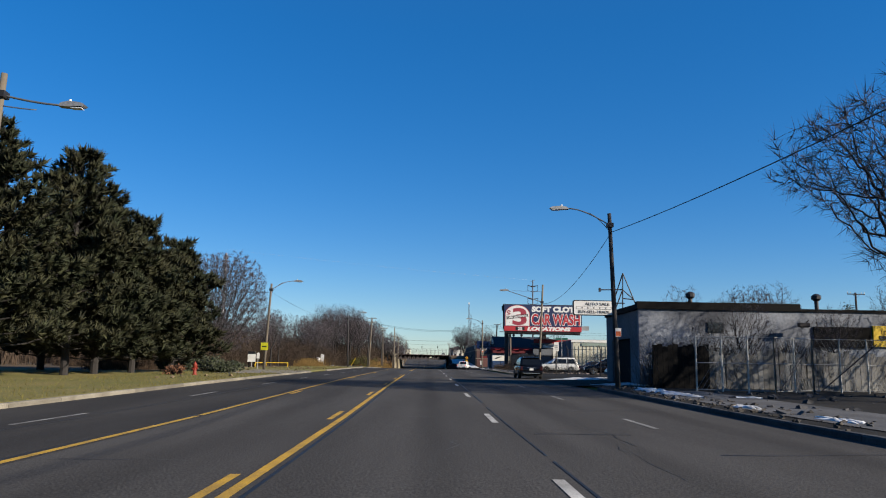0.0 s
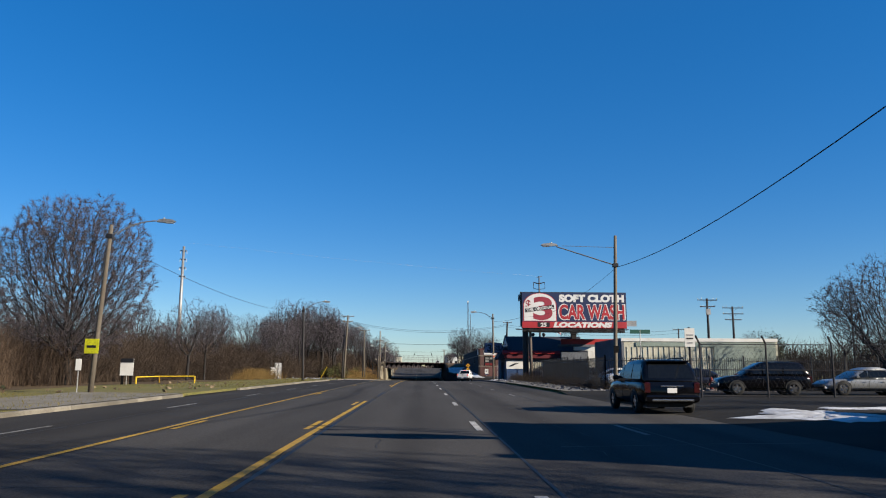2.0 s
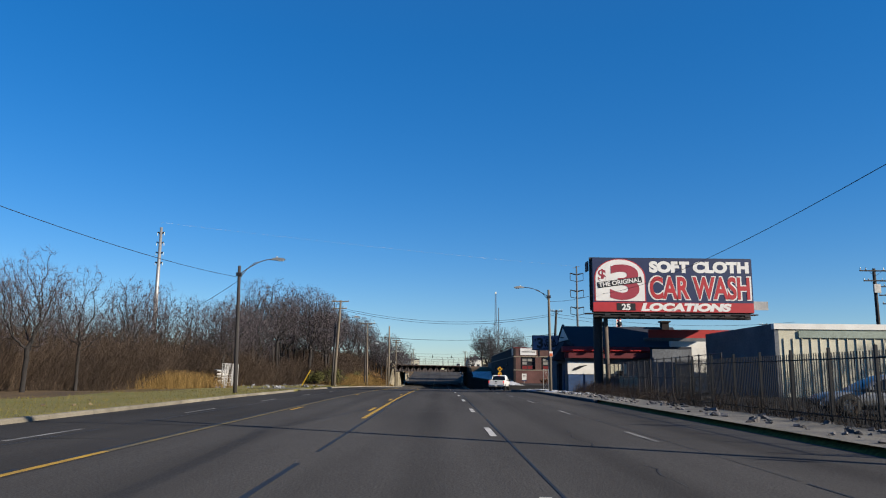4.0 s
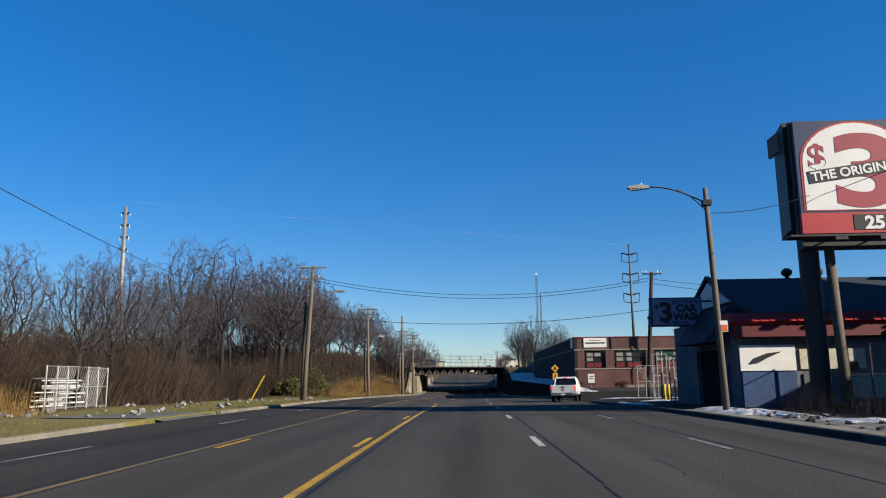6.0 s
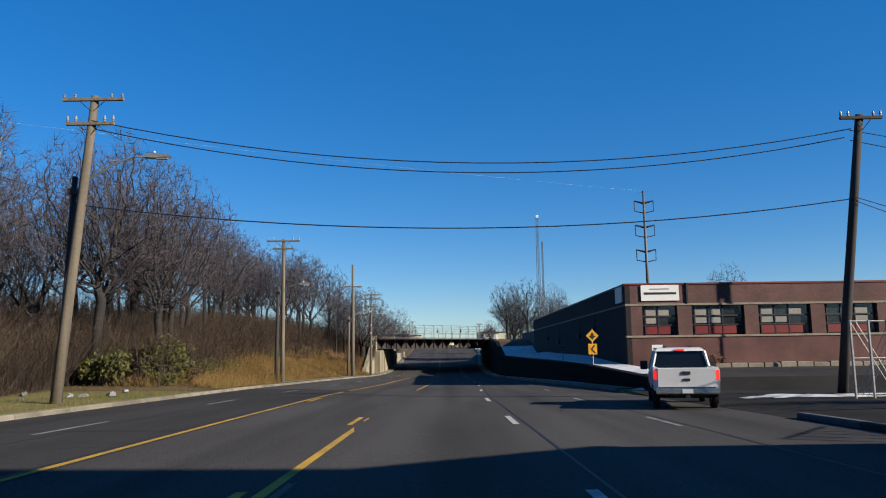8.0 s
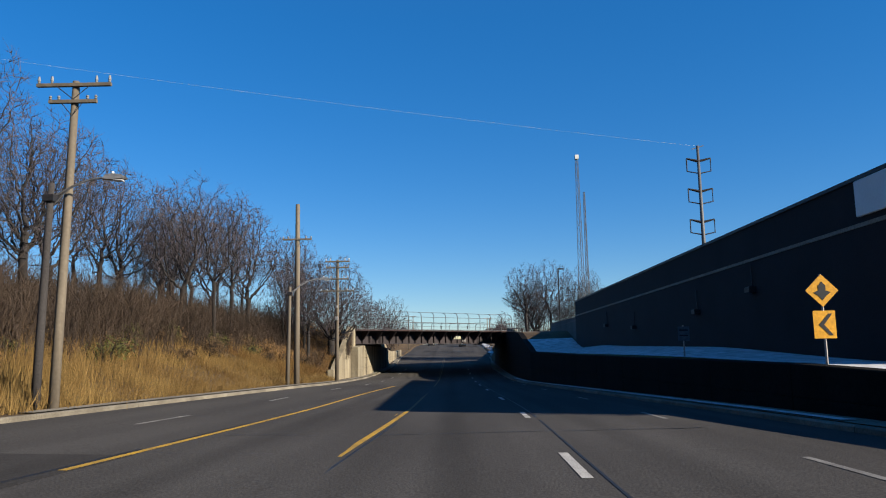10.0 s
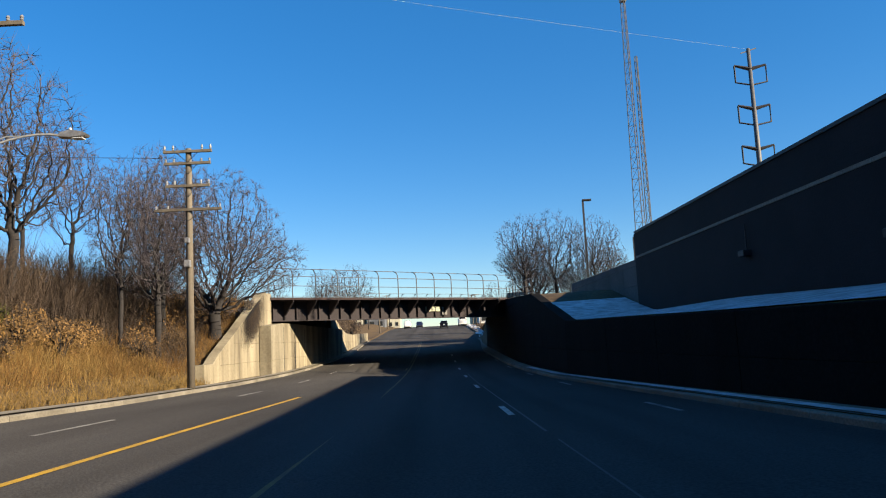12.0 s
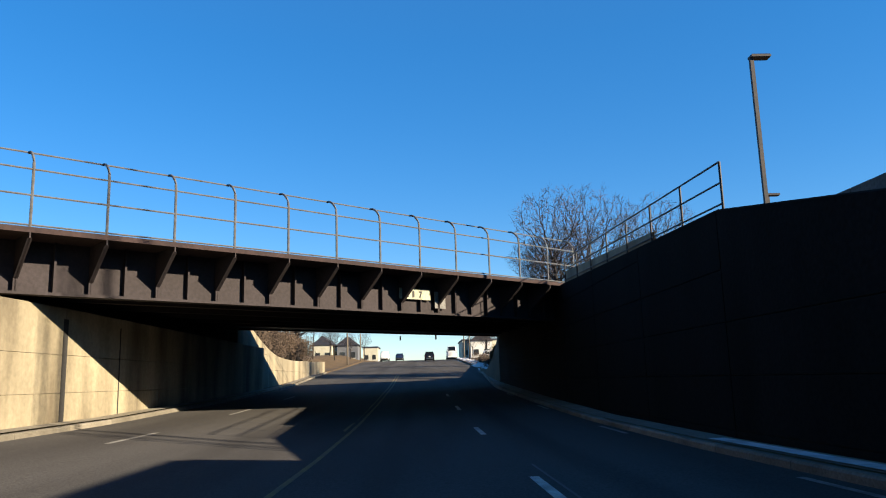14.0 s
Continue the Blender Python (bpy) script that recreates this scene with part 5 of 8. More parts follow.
part("bracket", Shape().tube([(12.0, 48.9, 5.65), (12.9, 48.9, 5.65)], 0.04, 6), DARK_STEEL, auto)
frame_ob = thing("roof_frame", "rusty triangular steel frame on the roof corner", "frame")
for a, b in (((12.85, 49.2, 5.3), (12.95, 49.4, 7.7)), ((12.95, 49.4, 7.7), (13.9, 49.4, 5.3)), ((12.95, 49.4, 7.7), (12.4, 50.6, 5.3)), ((12.4, 49.3, 5.3), (12.9, 49.3, 6.6)), ((11.35, 49.3, 6.55), (12.95, 49.4, 6.6)), ((12.9, 49.3, 6.0), (13.6, 49.4, 5.95)), ((12.9, 49.4, 6.6), (13.6, 49.4, 6.0))):
    part("strut", Shape().tube([a, b], 0.04, 5), DARK_STEEL, frame_ob)
part("tip", Shape().box(11.3, 11.42, 49.22, 49.4, 6.42, 6.68), DARK_STEEL, frame_ob)

# billboard
bb = thing("billboard", "large navy, white and red car wash billboard on a steel post", "billboard", Matrix.Translation((14.3, 141.5, 0)))
part("panel", Shape().box(0, 14.7, -0.12, 0.12, 8.78, 12.85), NAVY, bb, "navy printed face")
part("frame", Shape().box(-0.05, 14.75, 0.12, 0.4, 7.85, 12.9), DARK_STEEL, bb)
part("apron", Shape().box(0, 14.7, -0.14, 0.12, 7.9, 8.775), SIGN_RED, bb, "red lower strip with white lettering")
part("back_panel", Shape().add([(-0.2, 0.5, 8.2), (0.25, 2.6, 8.2), (0.25, 2.6, 13.0), (-0.2, 0.5, 13.0), (14.9, 0.5, 8.2), (14.9, 2.6, 8.2), (14.9, 2.6, 13.0), (14.9, 0.5, 13.0)],
                               [(0, 1, 2, 3), (4, 5, 6, 7), (1, 5, 6, 2), (0, 4, 7, 3), (0, 1, 5, 4), (3, 2, 6, 7)]), DARK_STEEL, bb, "dark back framing")
part("end_notice", Shape().box(-0.28, -0.16, 0.9, 2.0, 11.8, 12.7), PLAIN_GREY, bb)
part("catwalk", Shape().box(-0.9, 14.7, -1.0, -0.1, 7.62, 7.7), DARK_STEEL, bb)
part("beam", Shape().box(0.1, 14.5, 0.2, 0.7, 7.3, 7.84), DARK_STEEL, bb)
for i in range(8):
    part("outrigger", Shape().tube([(1 + i * 1.8, 0.3, 7.6), (1 + i * 1.8, -0.95, 7.66)], 0.04, 5), DARK_STEEL, bb)
    lampb = part("flood_lamp", Shape().box(0.8 + i * 1.8, 1.3 + i * 1.8, -1.2, -0.9, 7.4, 7.6, chamfer=0.04), DARK_STEEL, bb)
part("post", Shape().tube([(0.55, 0.8, -0.2), (0.55, 0.8, 7.9)], 0.42, 14), DARK_STEEL, bb, "dark steel post")
part("prop", Shape().tube([(1.25, 0.1, -0.2), (1.15, 0.2, 7.3)], 0.2, 12), material("brown_post", (0.087, 0.068, 0.055), 0.8, second=(0.043, 0.034, 0.031), scale=1, amount=0.6), bb, "brown timber prop beside the post", smooth=True)
arch = [(0.25, 8.9), (4.75, 8.9), (4.75, 11.0)] + [(2.5 + 2.25 * math.cos(radians(a)), 11.0 + 1.72 * math.sin(radians(a))) for a in range(10, 180, 10)] + [(0.25, 11.0)]
part("arch", Shape().prism(arch, -0.15, -0.121), SIGN_WHITE, bb, "white arched field")
part("arch_rim", Shape().prism([(p[0] * 1.0 + (p[0] - 2.5) * 0.045, 8.86 + (p[1] - 8.9) * 1.03) for p in arch], -0.135, -0.1205), SIGN_RED, bb)
F = lambda x, z, y=-0.155: Matrix.Translation((x, y, z))
lettering("figure", "3", 4.3, SIGN_MAROON, bb, F(2.95, 9.15), bold=0.14, width=2.7)
lettering("figure", "$", 1.5, SIGN_MAROON, bb, F(0.85, 10.75), bold=0.03)
tilt = Matrix.Translation((2.5, -0.17, 10.35)) @ Matrix.Rotation(radians(-8), 4, "Y")
part("band", Shape().box(-2.05, 2.05, -0.01, 0.01, -0.02, 0.52), SIGN_BLACK, bb, at=tilt)
lettering("slogan", "THE ORIGINAL", 0.55, SIGN_WHITE, bb, tilt @ Matrix.Translation((0, -0.012, 0.07)), bold=0.014, width=3.9)
lettering("slogan", "SOFT CLOTH", 1.3, SIGN_WHITE, bb, F(9.85, 11.62, -0.125), bold=0.085, width=9.2)
lettering("outline", "CAR WASH", 2.75, SIGN_WHITE, bb, F(9.85, 9.2, -0.125), bold=0.19, width=9.5)
lettering("slogan", "CAR WASH", 2.75, SIGN_RED, bb, F(9.85, 9.2, -0.14), bold=0.085, width=9.2)
lettering("slogan", "LOCATIONS", 0.9, SIGN_WHITE, bb, F(8.4, 8.04, -0.145), bold=0.06, width=8.3, slant=0.2)
part("badge", Shape().box(2.15, 3.85, -0.16, -0.141, 8.02, 8.68, chamfer=0.005), SIGN_BLACK, bb)
lettering("figure", "25", 0.75, SIGN_WHITE, bb, F(3.0, 8.08, -0.165), bold=0.03, stretch=1.1)
part("ladder", Shape().box(14.8, 16.2, 0.3, 0.36, 8.2, 9.0), GALV, bb)

# car wash sign
cw = thing("car_wash_sign", "car wash sign with dark lettering on a bracket, face dulled blue for its shade", "sign")
# sign face dulled to blue so that its colour carries the shade
SIGN_BLUE = material("shade_blue_sign_face", (0.13, 0.17, 0.29), 0.5, second=(0.09, 0.12, 0.22), scale=1, amount=0.5, bump=0, fine=0.05)
part("frame", Shape().box(9.62, 12.28, 149.15, 149.45, 4.6, 6.1), NAVY, cw, "dark blue frame")
part("face", Shape().box(9.72, 12.2, 149.12, 149.149, 4.68, 6.02), SIGN_BLUE, cw)
lettering("figure", "3", 1.35, SIGN_BLACK, cw, F(10.4, 4.88, 149.11), bold=0.05, stretch=1.1)
lettering("figure", "$", 0.42, SIGN_BLACK, cw, F(9.92, 5.45, 149.11), bold=0.01)
lettering("word", "SOFT CLOTH", 0.22, NAVY, cw, F(11.45, 5.78, 149.11), bold=0.008, stretch=1.05)
lettering("word", "CAR", 0.5, SIGN_BLACK, cw, F(11.45, 5.37, 149.11), bold=0.025, stretch=1.05)
lettering("word", "WASH", 0.5, SIGN_BLACK, cw, F(11.5, 4.94, 149.11), bold=0.025)
lettering("word", "ALL VEHICLES", 0.17, NAVY, cw, F(10.9, 4.74, 149.11), bold=0.006, stretch=1.2)
part("bracket", Shape().tube([(12.2, 149.3, 5.9), (13.2, 149.3, 5.9)], 0.05, 6), DARK_STEEL, cw)
part("stub", Shape().box(9.5, 9.64, 149.2, 149.4, 5.0, 5.15), DARK_STEEL, cw)


def post_sign(name, label, at, parts, height=2.6, r=0.035, mat=GALV):
    s = thing(name, label, "sign", at)
    part("post", Shape().tube([(0, 0, -0.2), (0, 0, height)], r, 6), mat, s)
    for nm, shape, m in parts:
        part(nm, shape, m, s)
    return s


def diamond(c, r):
    return Shape().prism([(0, c - r), (r, c), (0, c + r), (-r, c)], -0.05, -0.03)


def turned(x, y, deg=0, z=None):
    return Matrix.Translation((x, y, gz(x, y) if z is None else z)) @ Matrix.Rotation(radians(deg), 4, "Z")


post_sign("warning_sign", "amber diamond warning sign above a chevron plate", turned(10.25, 199.2),
          [("diamond", diamond(2.05, 0.45), AMBER), ("chevron_plate", Shape().box(-0.3, 0.3, -0.05, -0.03, 0.75, 1.5), AMBER),
           ("mark", Shape().prism([(0.12, 1.42), (-0.16, 1.12), (0.12, 0.83), (0.22, 0.83), (-0.02, 1.12), (0.22, 1.42)], -0.06, -0.051), SIGN_BLACK),
           ("symbol", Shape().prism([(0, 2.3), (0.1, 2.18), (0.1, 2.05), (0.24, 2.0), (0.1, 1.9), (0, 1.78), (-0.1, 1.9), (-0.24, 2.0), (-0.1, 2.05), (-0.1, 2.18)], -0.06, -0.051), SIGN_BLACK)], 2.5)
post_sign("notice_sign", "pale rectangular notice on a thin post in the snow", turned(9.9, 210.5),
          [("plate", Shape().box(-0.24, 0.24, -0.05, -0.03, 0.7, 1.3), PLAIN_GREY), ("bar", Shape().box(-0.18, 0.18, -0.06, -0.051, 1.12, 1.18), SIGN_BLACK), ("bar", Shape().box(-0.18, 0.18, -0.06, -0.051, 0.9, 0.95), SIGN_BLACK)], 1.35)
bus = thing("bus_stop_sign", "yellow bus stop plate and white timetable on the lamp pole", "sign", Matrix.Translation((-16.6, 76.4, gz(-16.6, 76.4))))
part("yellow_plate", Shape().box(-0.33, 0.38, -0.12, -0.08, 2.0, 2.75, chamfer=0.01), material("bright_yellow_plate", (0.368, 0.367, 0.012), 0.5, bump=0), bus)
part("bar", Shape().box(-0.2, 0.25, -0.135, -0.121, 2.3, 2.42), SIGN_BLACK, bus)
part("timetable", Shape().box(-0.71, -0.43, -0.1, -0.06, 1.15, 1.72, chamfer=0.01), WHITE, bus)
part("post", Shape().tube([(-0.58, -0.03, -0.1), (-0.58, -0.03, 1.75)], 0.03, 6), GALV, bus)
post_sign("notice_board", "white and black notice board on two legs in the grass", turned(-22.5, 96.5),
          [("board", Shape().box(-0.5, 0.5, -0.08, -0.03, 0.7, 2.0), WHITE), ("band", Shape().box(-0.5, 0.5, -0.095, -0.081, 1.68, 2.0), SIGN_BLACK), ("leg", Shape().box(0.22, 0.42, -0.03, 0.04, -0.1, 0.7), DARK_PAINT), ("leg", Shape().box(-0.42, -0.22, -0.03, 0.04, -0.1, 0.7), DARK_PAINT)], 1.7)
post_sign("notice_sign", "white notice plate on a post at the drive", turned(14.0, 196.4),
          [("plate", Shape().box(-0.36, 0.36, -0.06, -0.03, 0.6, 1.6), WHITE), ("bar", Shape().box(-0.26, 0.26, -0.07, -0.061, 1.3, 1.4), SIGN_BLACK), ("bar", Shape().box(-0.26, 0.16, -0.07, -0.061, 1.05, 1.13), SIGN_BLACK), ("base", Shape().box(-0.36, 0.36, -0.055, -0.03, 0.4, 0.59), NAVY)], 1.6)
st = post_sign("street_sign", "green street name plates on a pole", Matrix.Translation((16.0, 172.6, gz(16, 172.6))), [("plate", Shape().box(-0.2, 1.0, -0.02, 0.02, 3.55, 3.8), material("green_plate", (0.009, 0.049, 0.031), 0.5, bump=0)), ("plate", Shape().box(-0.02, 0.02, -0.6, 0.6, 3.3, 3.53), material("green_plate_b", (0.009, 0.049, 0.031), 0.5, bump=0))], 3.85)
st = post_sign("street_sign", "green street name plate on a pole", turned(16.5, 92.6), [("plate", Shape().box(-0.75, 0.75, -0.02, 0.02, 4.0, 4.3), material("green_plate_c", (0.013, 0.064, 0.049), 0.5, bump=0))], 4.3)
post_sign("parking_sign", "small white notice on a dark post", turned(11.9, 69.6), [("plate", Shape().box(-0.22, 0.22, -0.06, -0.04, 2.35, 3.15), WHITE), ("bar", Shape().box(-0.15, 0.15, -0.07, -0.061, 2.68, 2.74), SIGN_BLACK), ("bar", Shape().box(-0.15, 0.15, -0.07, -0.061, 2.84, 2.88), PLAIN_GREY), ("bar", Shape().box(-0.12, 0.12, -0.07, -0.061, 2.5, 2.54), PLAIN_GREY)], 3.2, 0.05, DARK_STEEL)
for x, y, z, t in ((9.9, 39.1, 2.9, "red and white notice on the lamp pole"), (10.1, 139.8, 3.3, "red and white notice on the lamp pole"), (12.62, 84.85, 2.6, "dark box fixed to the lamp pole")):
    nb = thing("pole_notice", t, "notice", Matrix.Translation((x, y, gz(x, y))))
    dark = "dark" in t
    part("plate", Shape().box(-0.15, 0.15, -0.22, -0.18, z - 0.2, z + 0.24), DARK_PAINT if dark else SIGN_WHITE, nb)
    if not dark:
        part("print", Shape().box(-0.13, 0.13, -0.23, -0.221, z - 0.18, z + 0.08), ORANGE, nb)
flag = thing("flagpole", "white flagpole with a striped flag", "flagpole", turned(28.6, 193.6))
part("pole", Shape().tube([(0, 0, -0.1), (0, 0, 11.2)], [0.09, 0.05], 8), WHITE, flag)
part("ball", Shape().lathe([(0.02, 0), (0.09, 0.06), (0.09, 0.12), (0.02, 0.18)], (0, 0, 11.2), 8), YELLOW, flag)
for i in range(7):
    s = Shape()
    pts = []
    for j in range(7):
        u = j / 6
        pts += [(0.06 + u * 0.75, 0.08 * math.sin(u * 7), 10.9 - i * 0.24 - u * 0.5), (0.06 + u * 0.75, 0.08 * math.sin(u * 7), 10.66 - i * 0.24 - u * 0.5)]
    s.add(pts, [(2 * j, 2 * j + 1, 2 * j + 3, 2 * j + 2) for j in range(6)])
    part("stripe", s, SIGN_RED if i % 2 == 0 else SIGN_WHITE, flag)


# ---- fences ----
def chain_fence(name, points, height, label, step=3.0, arms=False, mesh=True, mat=GALV, wire_r=0.006):
    fence = thing(name, label, "fence")
    for a, b in zip(points, points[1:]):
        a, b = Vector((*a, 0)), Vector((*b, 0))
        n = max(1, round((b - a).length / step))
        for i in range(n + 1):
            p = a.lerp(b, i / n)
            z = gz(p.x, p.y)
            post = part("post", Shape().tube([(p.x, p.y, z - 0.2), (p.x, p.y, z + height)] + ([(p.x - 0.25, p.y - 0.2, z + height + 0.35)] if arms else []), 0.045, 7), mat, fence)
        za, zb = gz(a.x, a.y), gz(b.x, b.y)
        for h in (0.12, height * 0.52, height - 0.04):
            part("rail", Shape().tube([(a.x, a.y, za + h), (b.x, b.y, zb + h)], 0.022, 5), mat, fence)
        if mesh:
            s = Shape()
            d = (b - a).normalized()
            n = int((b - a).length / 0.22)
            for i in range(n):
                p = a + d * (i * 0.22)
                for sg in (1, -1):
                    q = p + d * (sg * (height - 0.15) * 0.6)
                    if (q - a).dot(d) < 0 or (q - b).dot(d) > 0:
                        continue
                    s.tube([(p.x, p.y, gz(p.x, p.y) + 0.1), (q.x, q.y, gz(q.x, q.y) + height - 0.05)], wire_r, 3, False)
            if s.v:
                part("wire_mesh", s, mat, fence)
    return fence


chain_fence("chain_link_fence", [(13.6, 73), (36, 73)], 2.6, "dark chain-link fence with barbed-wire arms round the car lot", arms=True, mat=DARK_STEEL, wire_r=0.004)
chain_fence("chain_link_fence", [(14.8, 112), (15.8, 143.5)], 2.6, "dark chain-link fence in front of the car wash", 1.9, mat=DARK_STEEL, wire_r=0.003)
chain_fence("chain_link_gate", [(-20.9, 147.0), (-21.1, 150.4), (-21.3, 154.2)], 2.3, "sagging grey gate with loose boards at the wood's edge", 1.2, wire_r=0.012)
boards = thing("board_stack", "weathered whitish boards piled behind the gate", "boards")
rs = random.Random(12)
for i in range(16):
    y0 = 147.2 + rs.random() * 2.5
    z0 = gz(-21.5, 150) + 0.1 + 0.1 * i
    part("board", Shape().box(-21.75, -21.68 + rs.random() * 0.05, y0, y0 + rs.uniform(2.5, 4.2), z0, z0 + rs.uniform(0.05, 0.09)), WHITE if i % 3 else PLAIN_GREY, boards)
chain_fence("gate", [(13.8, 172.0), (15.9, 172.4)], 2.7, "galvanised gate panel at the drive entrance", 0.75, wire_r=0.012)
chain_fence("gate", [(13.8, 166.8), (15.0, 167.4)], 3.4, "tall galvanised gate frame beside the bollards", 0.4, wire_r=0.012)
chain_fence("gate", [(12.7, 157.9), (14.8, 160.5)], 2.8, "tall gate frame at the drive entrance", 0.7, wire_r=0.012)
chain_fence("gate", [(14.8, 160.5), (18.0, 161)], 2.6, "open gate leaf at the drive entrance", 0.9, wire_r=0.012)
chain_fence("gate", [(13.4, 37.4), (16.8, 36.2), (19.6, 38.0), (25.0, 37.6)], 2.75, "rusty chain-link gate in front of the boards", 1.4)
brace = thing("gate_brace", "loose diagonal pipes leaning on the chain-link gate", "pipe")
for a, b in (((16.9, 36.0, 0.1), (19.3, 37.6, 2.5)), ((22.6, 37.4, 2.5), (19.8, 37.7, 0.1)), ((22.9, 37.4, 0.1), (24.8, 37.3, 2.5))):
    part("pipe", Shape().tube([(a[0], a[1], gz(a[0], a[1]) + a[2]), (b[0], b[1], gz(b[0], b[1]) + b[2])], 0.03, 6), DARK_STEEL, brace)
rails_y = thing("barrier_rail", "low yellow pipe barrier on the grass", "barrier")
for a, b in (((-21.7, 101.5), (-18.9, 102.0)), ((-21.7, 101.5), (-22.5, 98.5))):
    za, zb = gz(*a), gz(*b)
    part("rail", Shape().tube([(*a, za + 0.55), (*b, zb + 0.55)], 0.045, 7), YELLOW, rails_y)
    for p in (a, b):
        part("post", Shape().tube([(*p, gz(*p) - 0.1), (*p, gz(*p) + 0.58)], 0.06, 7), YELLOW, rails_y)
for x, y in ((14.1, 164.9), (14.5, 165.3), (14.6, 158.6), (15.2, 159.0)):
    bol = thing("bollard", "yellow painted steel bollard at the gate", "bollard", turned(x, y), group="bollards at the gate")
    part("pipe", Shape().lathe([(0.11, -0.1), (0.11, 1.05), (0.08, 1.13), (0.02, 1.16)], (0, 0, 0), 12), YELLOW, bol, smooth=True)
for x, y in ((14.3, 166.0),):
    cone = thing("traffic_drum", "grey drum with a white band beside the bollards", "drum", turned(x, y))
    part("body", Shape().lathe([(0.16, 0), (0.16, 0.9), (0.12, 1.2), (0.1, 1.9), (0.06, 2.0)], (0, 0, 0), 12), PLAIN_GREY, cone)

# iron picket fence
iron = thing("iron_fence", "black iron picket fence round the yard", "fence")
picket = Shape().box(-0.012, 0.012, -0.012, 0.012, 0.1, 2.15).mesh("picket", BLACK)
path = [(12.3, 111.5), (12.3, 86.4), (31.0, 87.2)]
count = 0
for a, b in zip(path, path[1:]):
    a, b = Vector((*a, 0)), Vector((*b, 0))
    n = round((b - a).length / 2.4)
    for i in range(n + 1):
        p = a.lerp(b, i / n)
        part("post", Shape().box(p.x - 0.04, p.x + 0.04, p.y - 0.04, p.y + 0.04, gz(p.x, p.y) - 0.1, gz(p.x, p.y) + 2.3), BLACK, iron)
        if i < n:
            q = a.lerp(b, (i + 1) / n)
            for h in (0.25, 1.95):
                part("rail", Shape().tube([(p.x, p.y, gz(p.x, p.y) + h), (q.x, q.y, gz(q.x, q.y) + h)], 0.02, 4), BLACK, iron)
            for j in range(1, 16):
                c = p.lerp(q, j / 16)
                if p.y < 118 and count < 330:
                    count += 1
                    part("picket", picket, BLACK, iron, at=Matrix.Translation((c.x, c.y, gz(c.x, c.y))))
slats = Shape()
for a, b in zip(path, path[1:]):
    a, b = Vector((*a, 0)), Vector((*b, 0))
    n = int((b - a).length / 0.15)
    for i in range(n):
        c = a.lerp(b, i / n)
        if c.y >= 118:
            z = gz(c.x, c.y)
            slats.box(c.x - 0.012, c.x + 0.012, c.y - 0.012, c.y + 0.012, z + 0.1, z + 2.15)
tagged(part("picket", slats, BLACK, iron), kind="stuff")
# board fence by the stucco building
tarp = thing("dark_fence", "dark boarded fence in front of the stucco wall", "fence")
for i in range(11):
    x = 12.3 + i * 0.285
    part("board", Shape().box(x, x + 0.27, 41.0, 41.06, gz(x, 41) - 0.1, gz(x, 41) + 2.35 + 0.08 * math.sin(i * 2.1)), DARK_PAINT, tarp)
wood = thing("board_fence", "weathered grey board fence with leaning panels", "fence")
r6 = random.Random(8)
for i in range(40):
    x = 15.5 + i * 0.3
    z = gz(x, 41.2)
    m = Matrix.Translation((x, 41.2, z)) @ Matrix.Rotation(radians(r6.uniform(-2, 2)), 4, "Y")
    part("board", Shape().box(0, 0.28, 0, 0.03, -0.1, 2.0 + r6.uniform(-0.2, 0.15), m), FENCE_WOOD, wood)
for z in (0.5, 1.5):
    part("rail", Shape().box(15.5, 27.5, 41.24, 41.32, gz(20, 41) + z, gz(20, 41) + z + 0.1), FENCE_WOOD, wood)


# ---- hydrants and small things ----
def hydrant(x, y):
    h = thing("fire_hydrant", "weathered red fire hydrant in the grass", "hydrant", turned(x, y))
    part("barrel", Shape().lathe([(0.18, -0.05), (0.18, 0.05), (0.12, 0.08), (0.12, 0.55), (0.16, 0.58), (0.16, 0.63)], (0, 0, 0), 14), FIRE_RED, h, smooth=True)
    part("bonnet", Shape().lathe([(0.15, 0.63), (0.13, 0.75), (0.05, 0.82), (0.04, 0.9)], (0, 0, 0), 14), FIRE_RED, h, smooth=True)
    for s in (-1, 1):
        part("nozzle", Shape().tube([(0, 0, 0.45), (0.2 * s, 0, 0.45)], 0.065, 10), FIRE_RED, h)
    part("nozzle", Shape().tube([(0, 0, 0.4), (0, -0.2, 0.4)], 0.08, 10), FIRE_RED, h)


hydrant(-15.9, 51.8)
hydrant(19.2, 86.2)
for x, y, lean, tall in ((-17.4, 170.5, 28, 2.2), (-21.5, 170, 35, 2.0)):
    sp = thing("leaning_post", "leaning pale timber post at the wood's edge", "post", turned(x, y) @ Matrix.Rotation(radians(lean), 4, "Y"))
    part("post", Shape().tube([(0, 0, -0.2), (0, 0, tall)], 0.05, 7), YELLOW if lean < 30 else POLE_WOOD, sp)


# ---- vehicles ----
def loft(sections, closed=True):
    """Rings of equal length joined one after another; ends capped."""
    s = Shape()
    k = len(sections[0])
    verts = [p for ring in sections for p in ring]
    faces = [(i * k + j, i * k + (j + 1) % k, (i + 1) * k + (j + 1) % k, (i + 1) * k + j) for i in range(len(sections) - 1) for j in range(k)]
    faces += [tuple(range(k))[::-1], tuple(range((len(sections) - 1) * k, len(sections) * k))]
    return s.add(verts, faces)


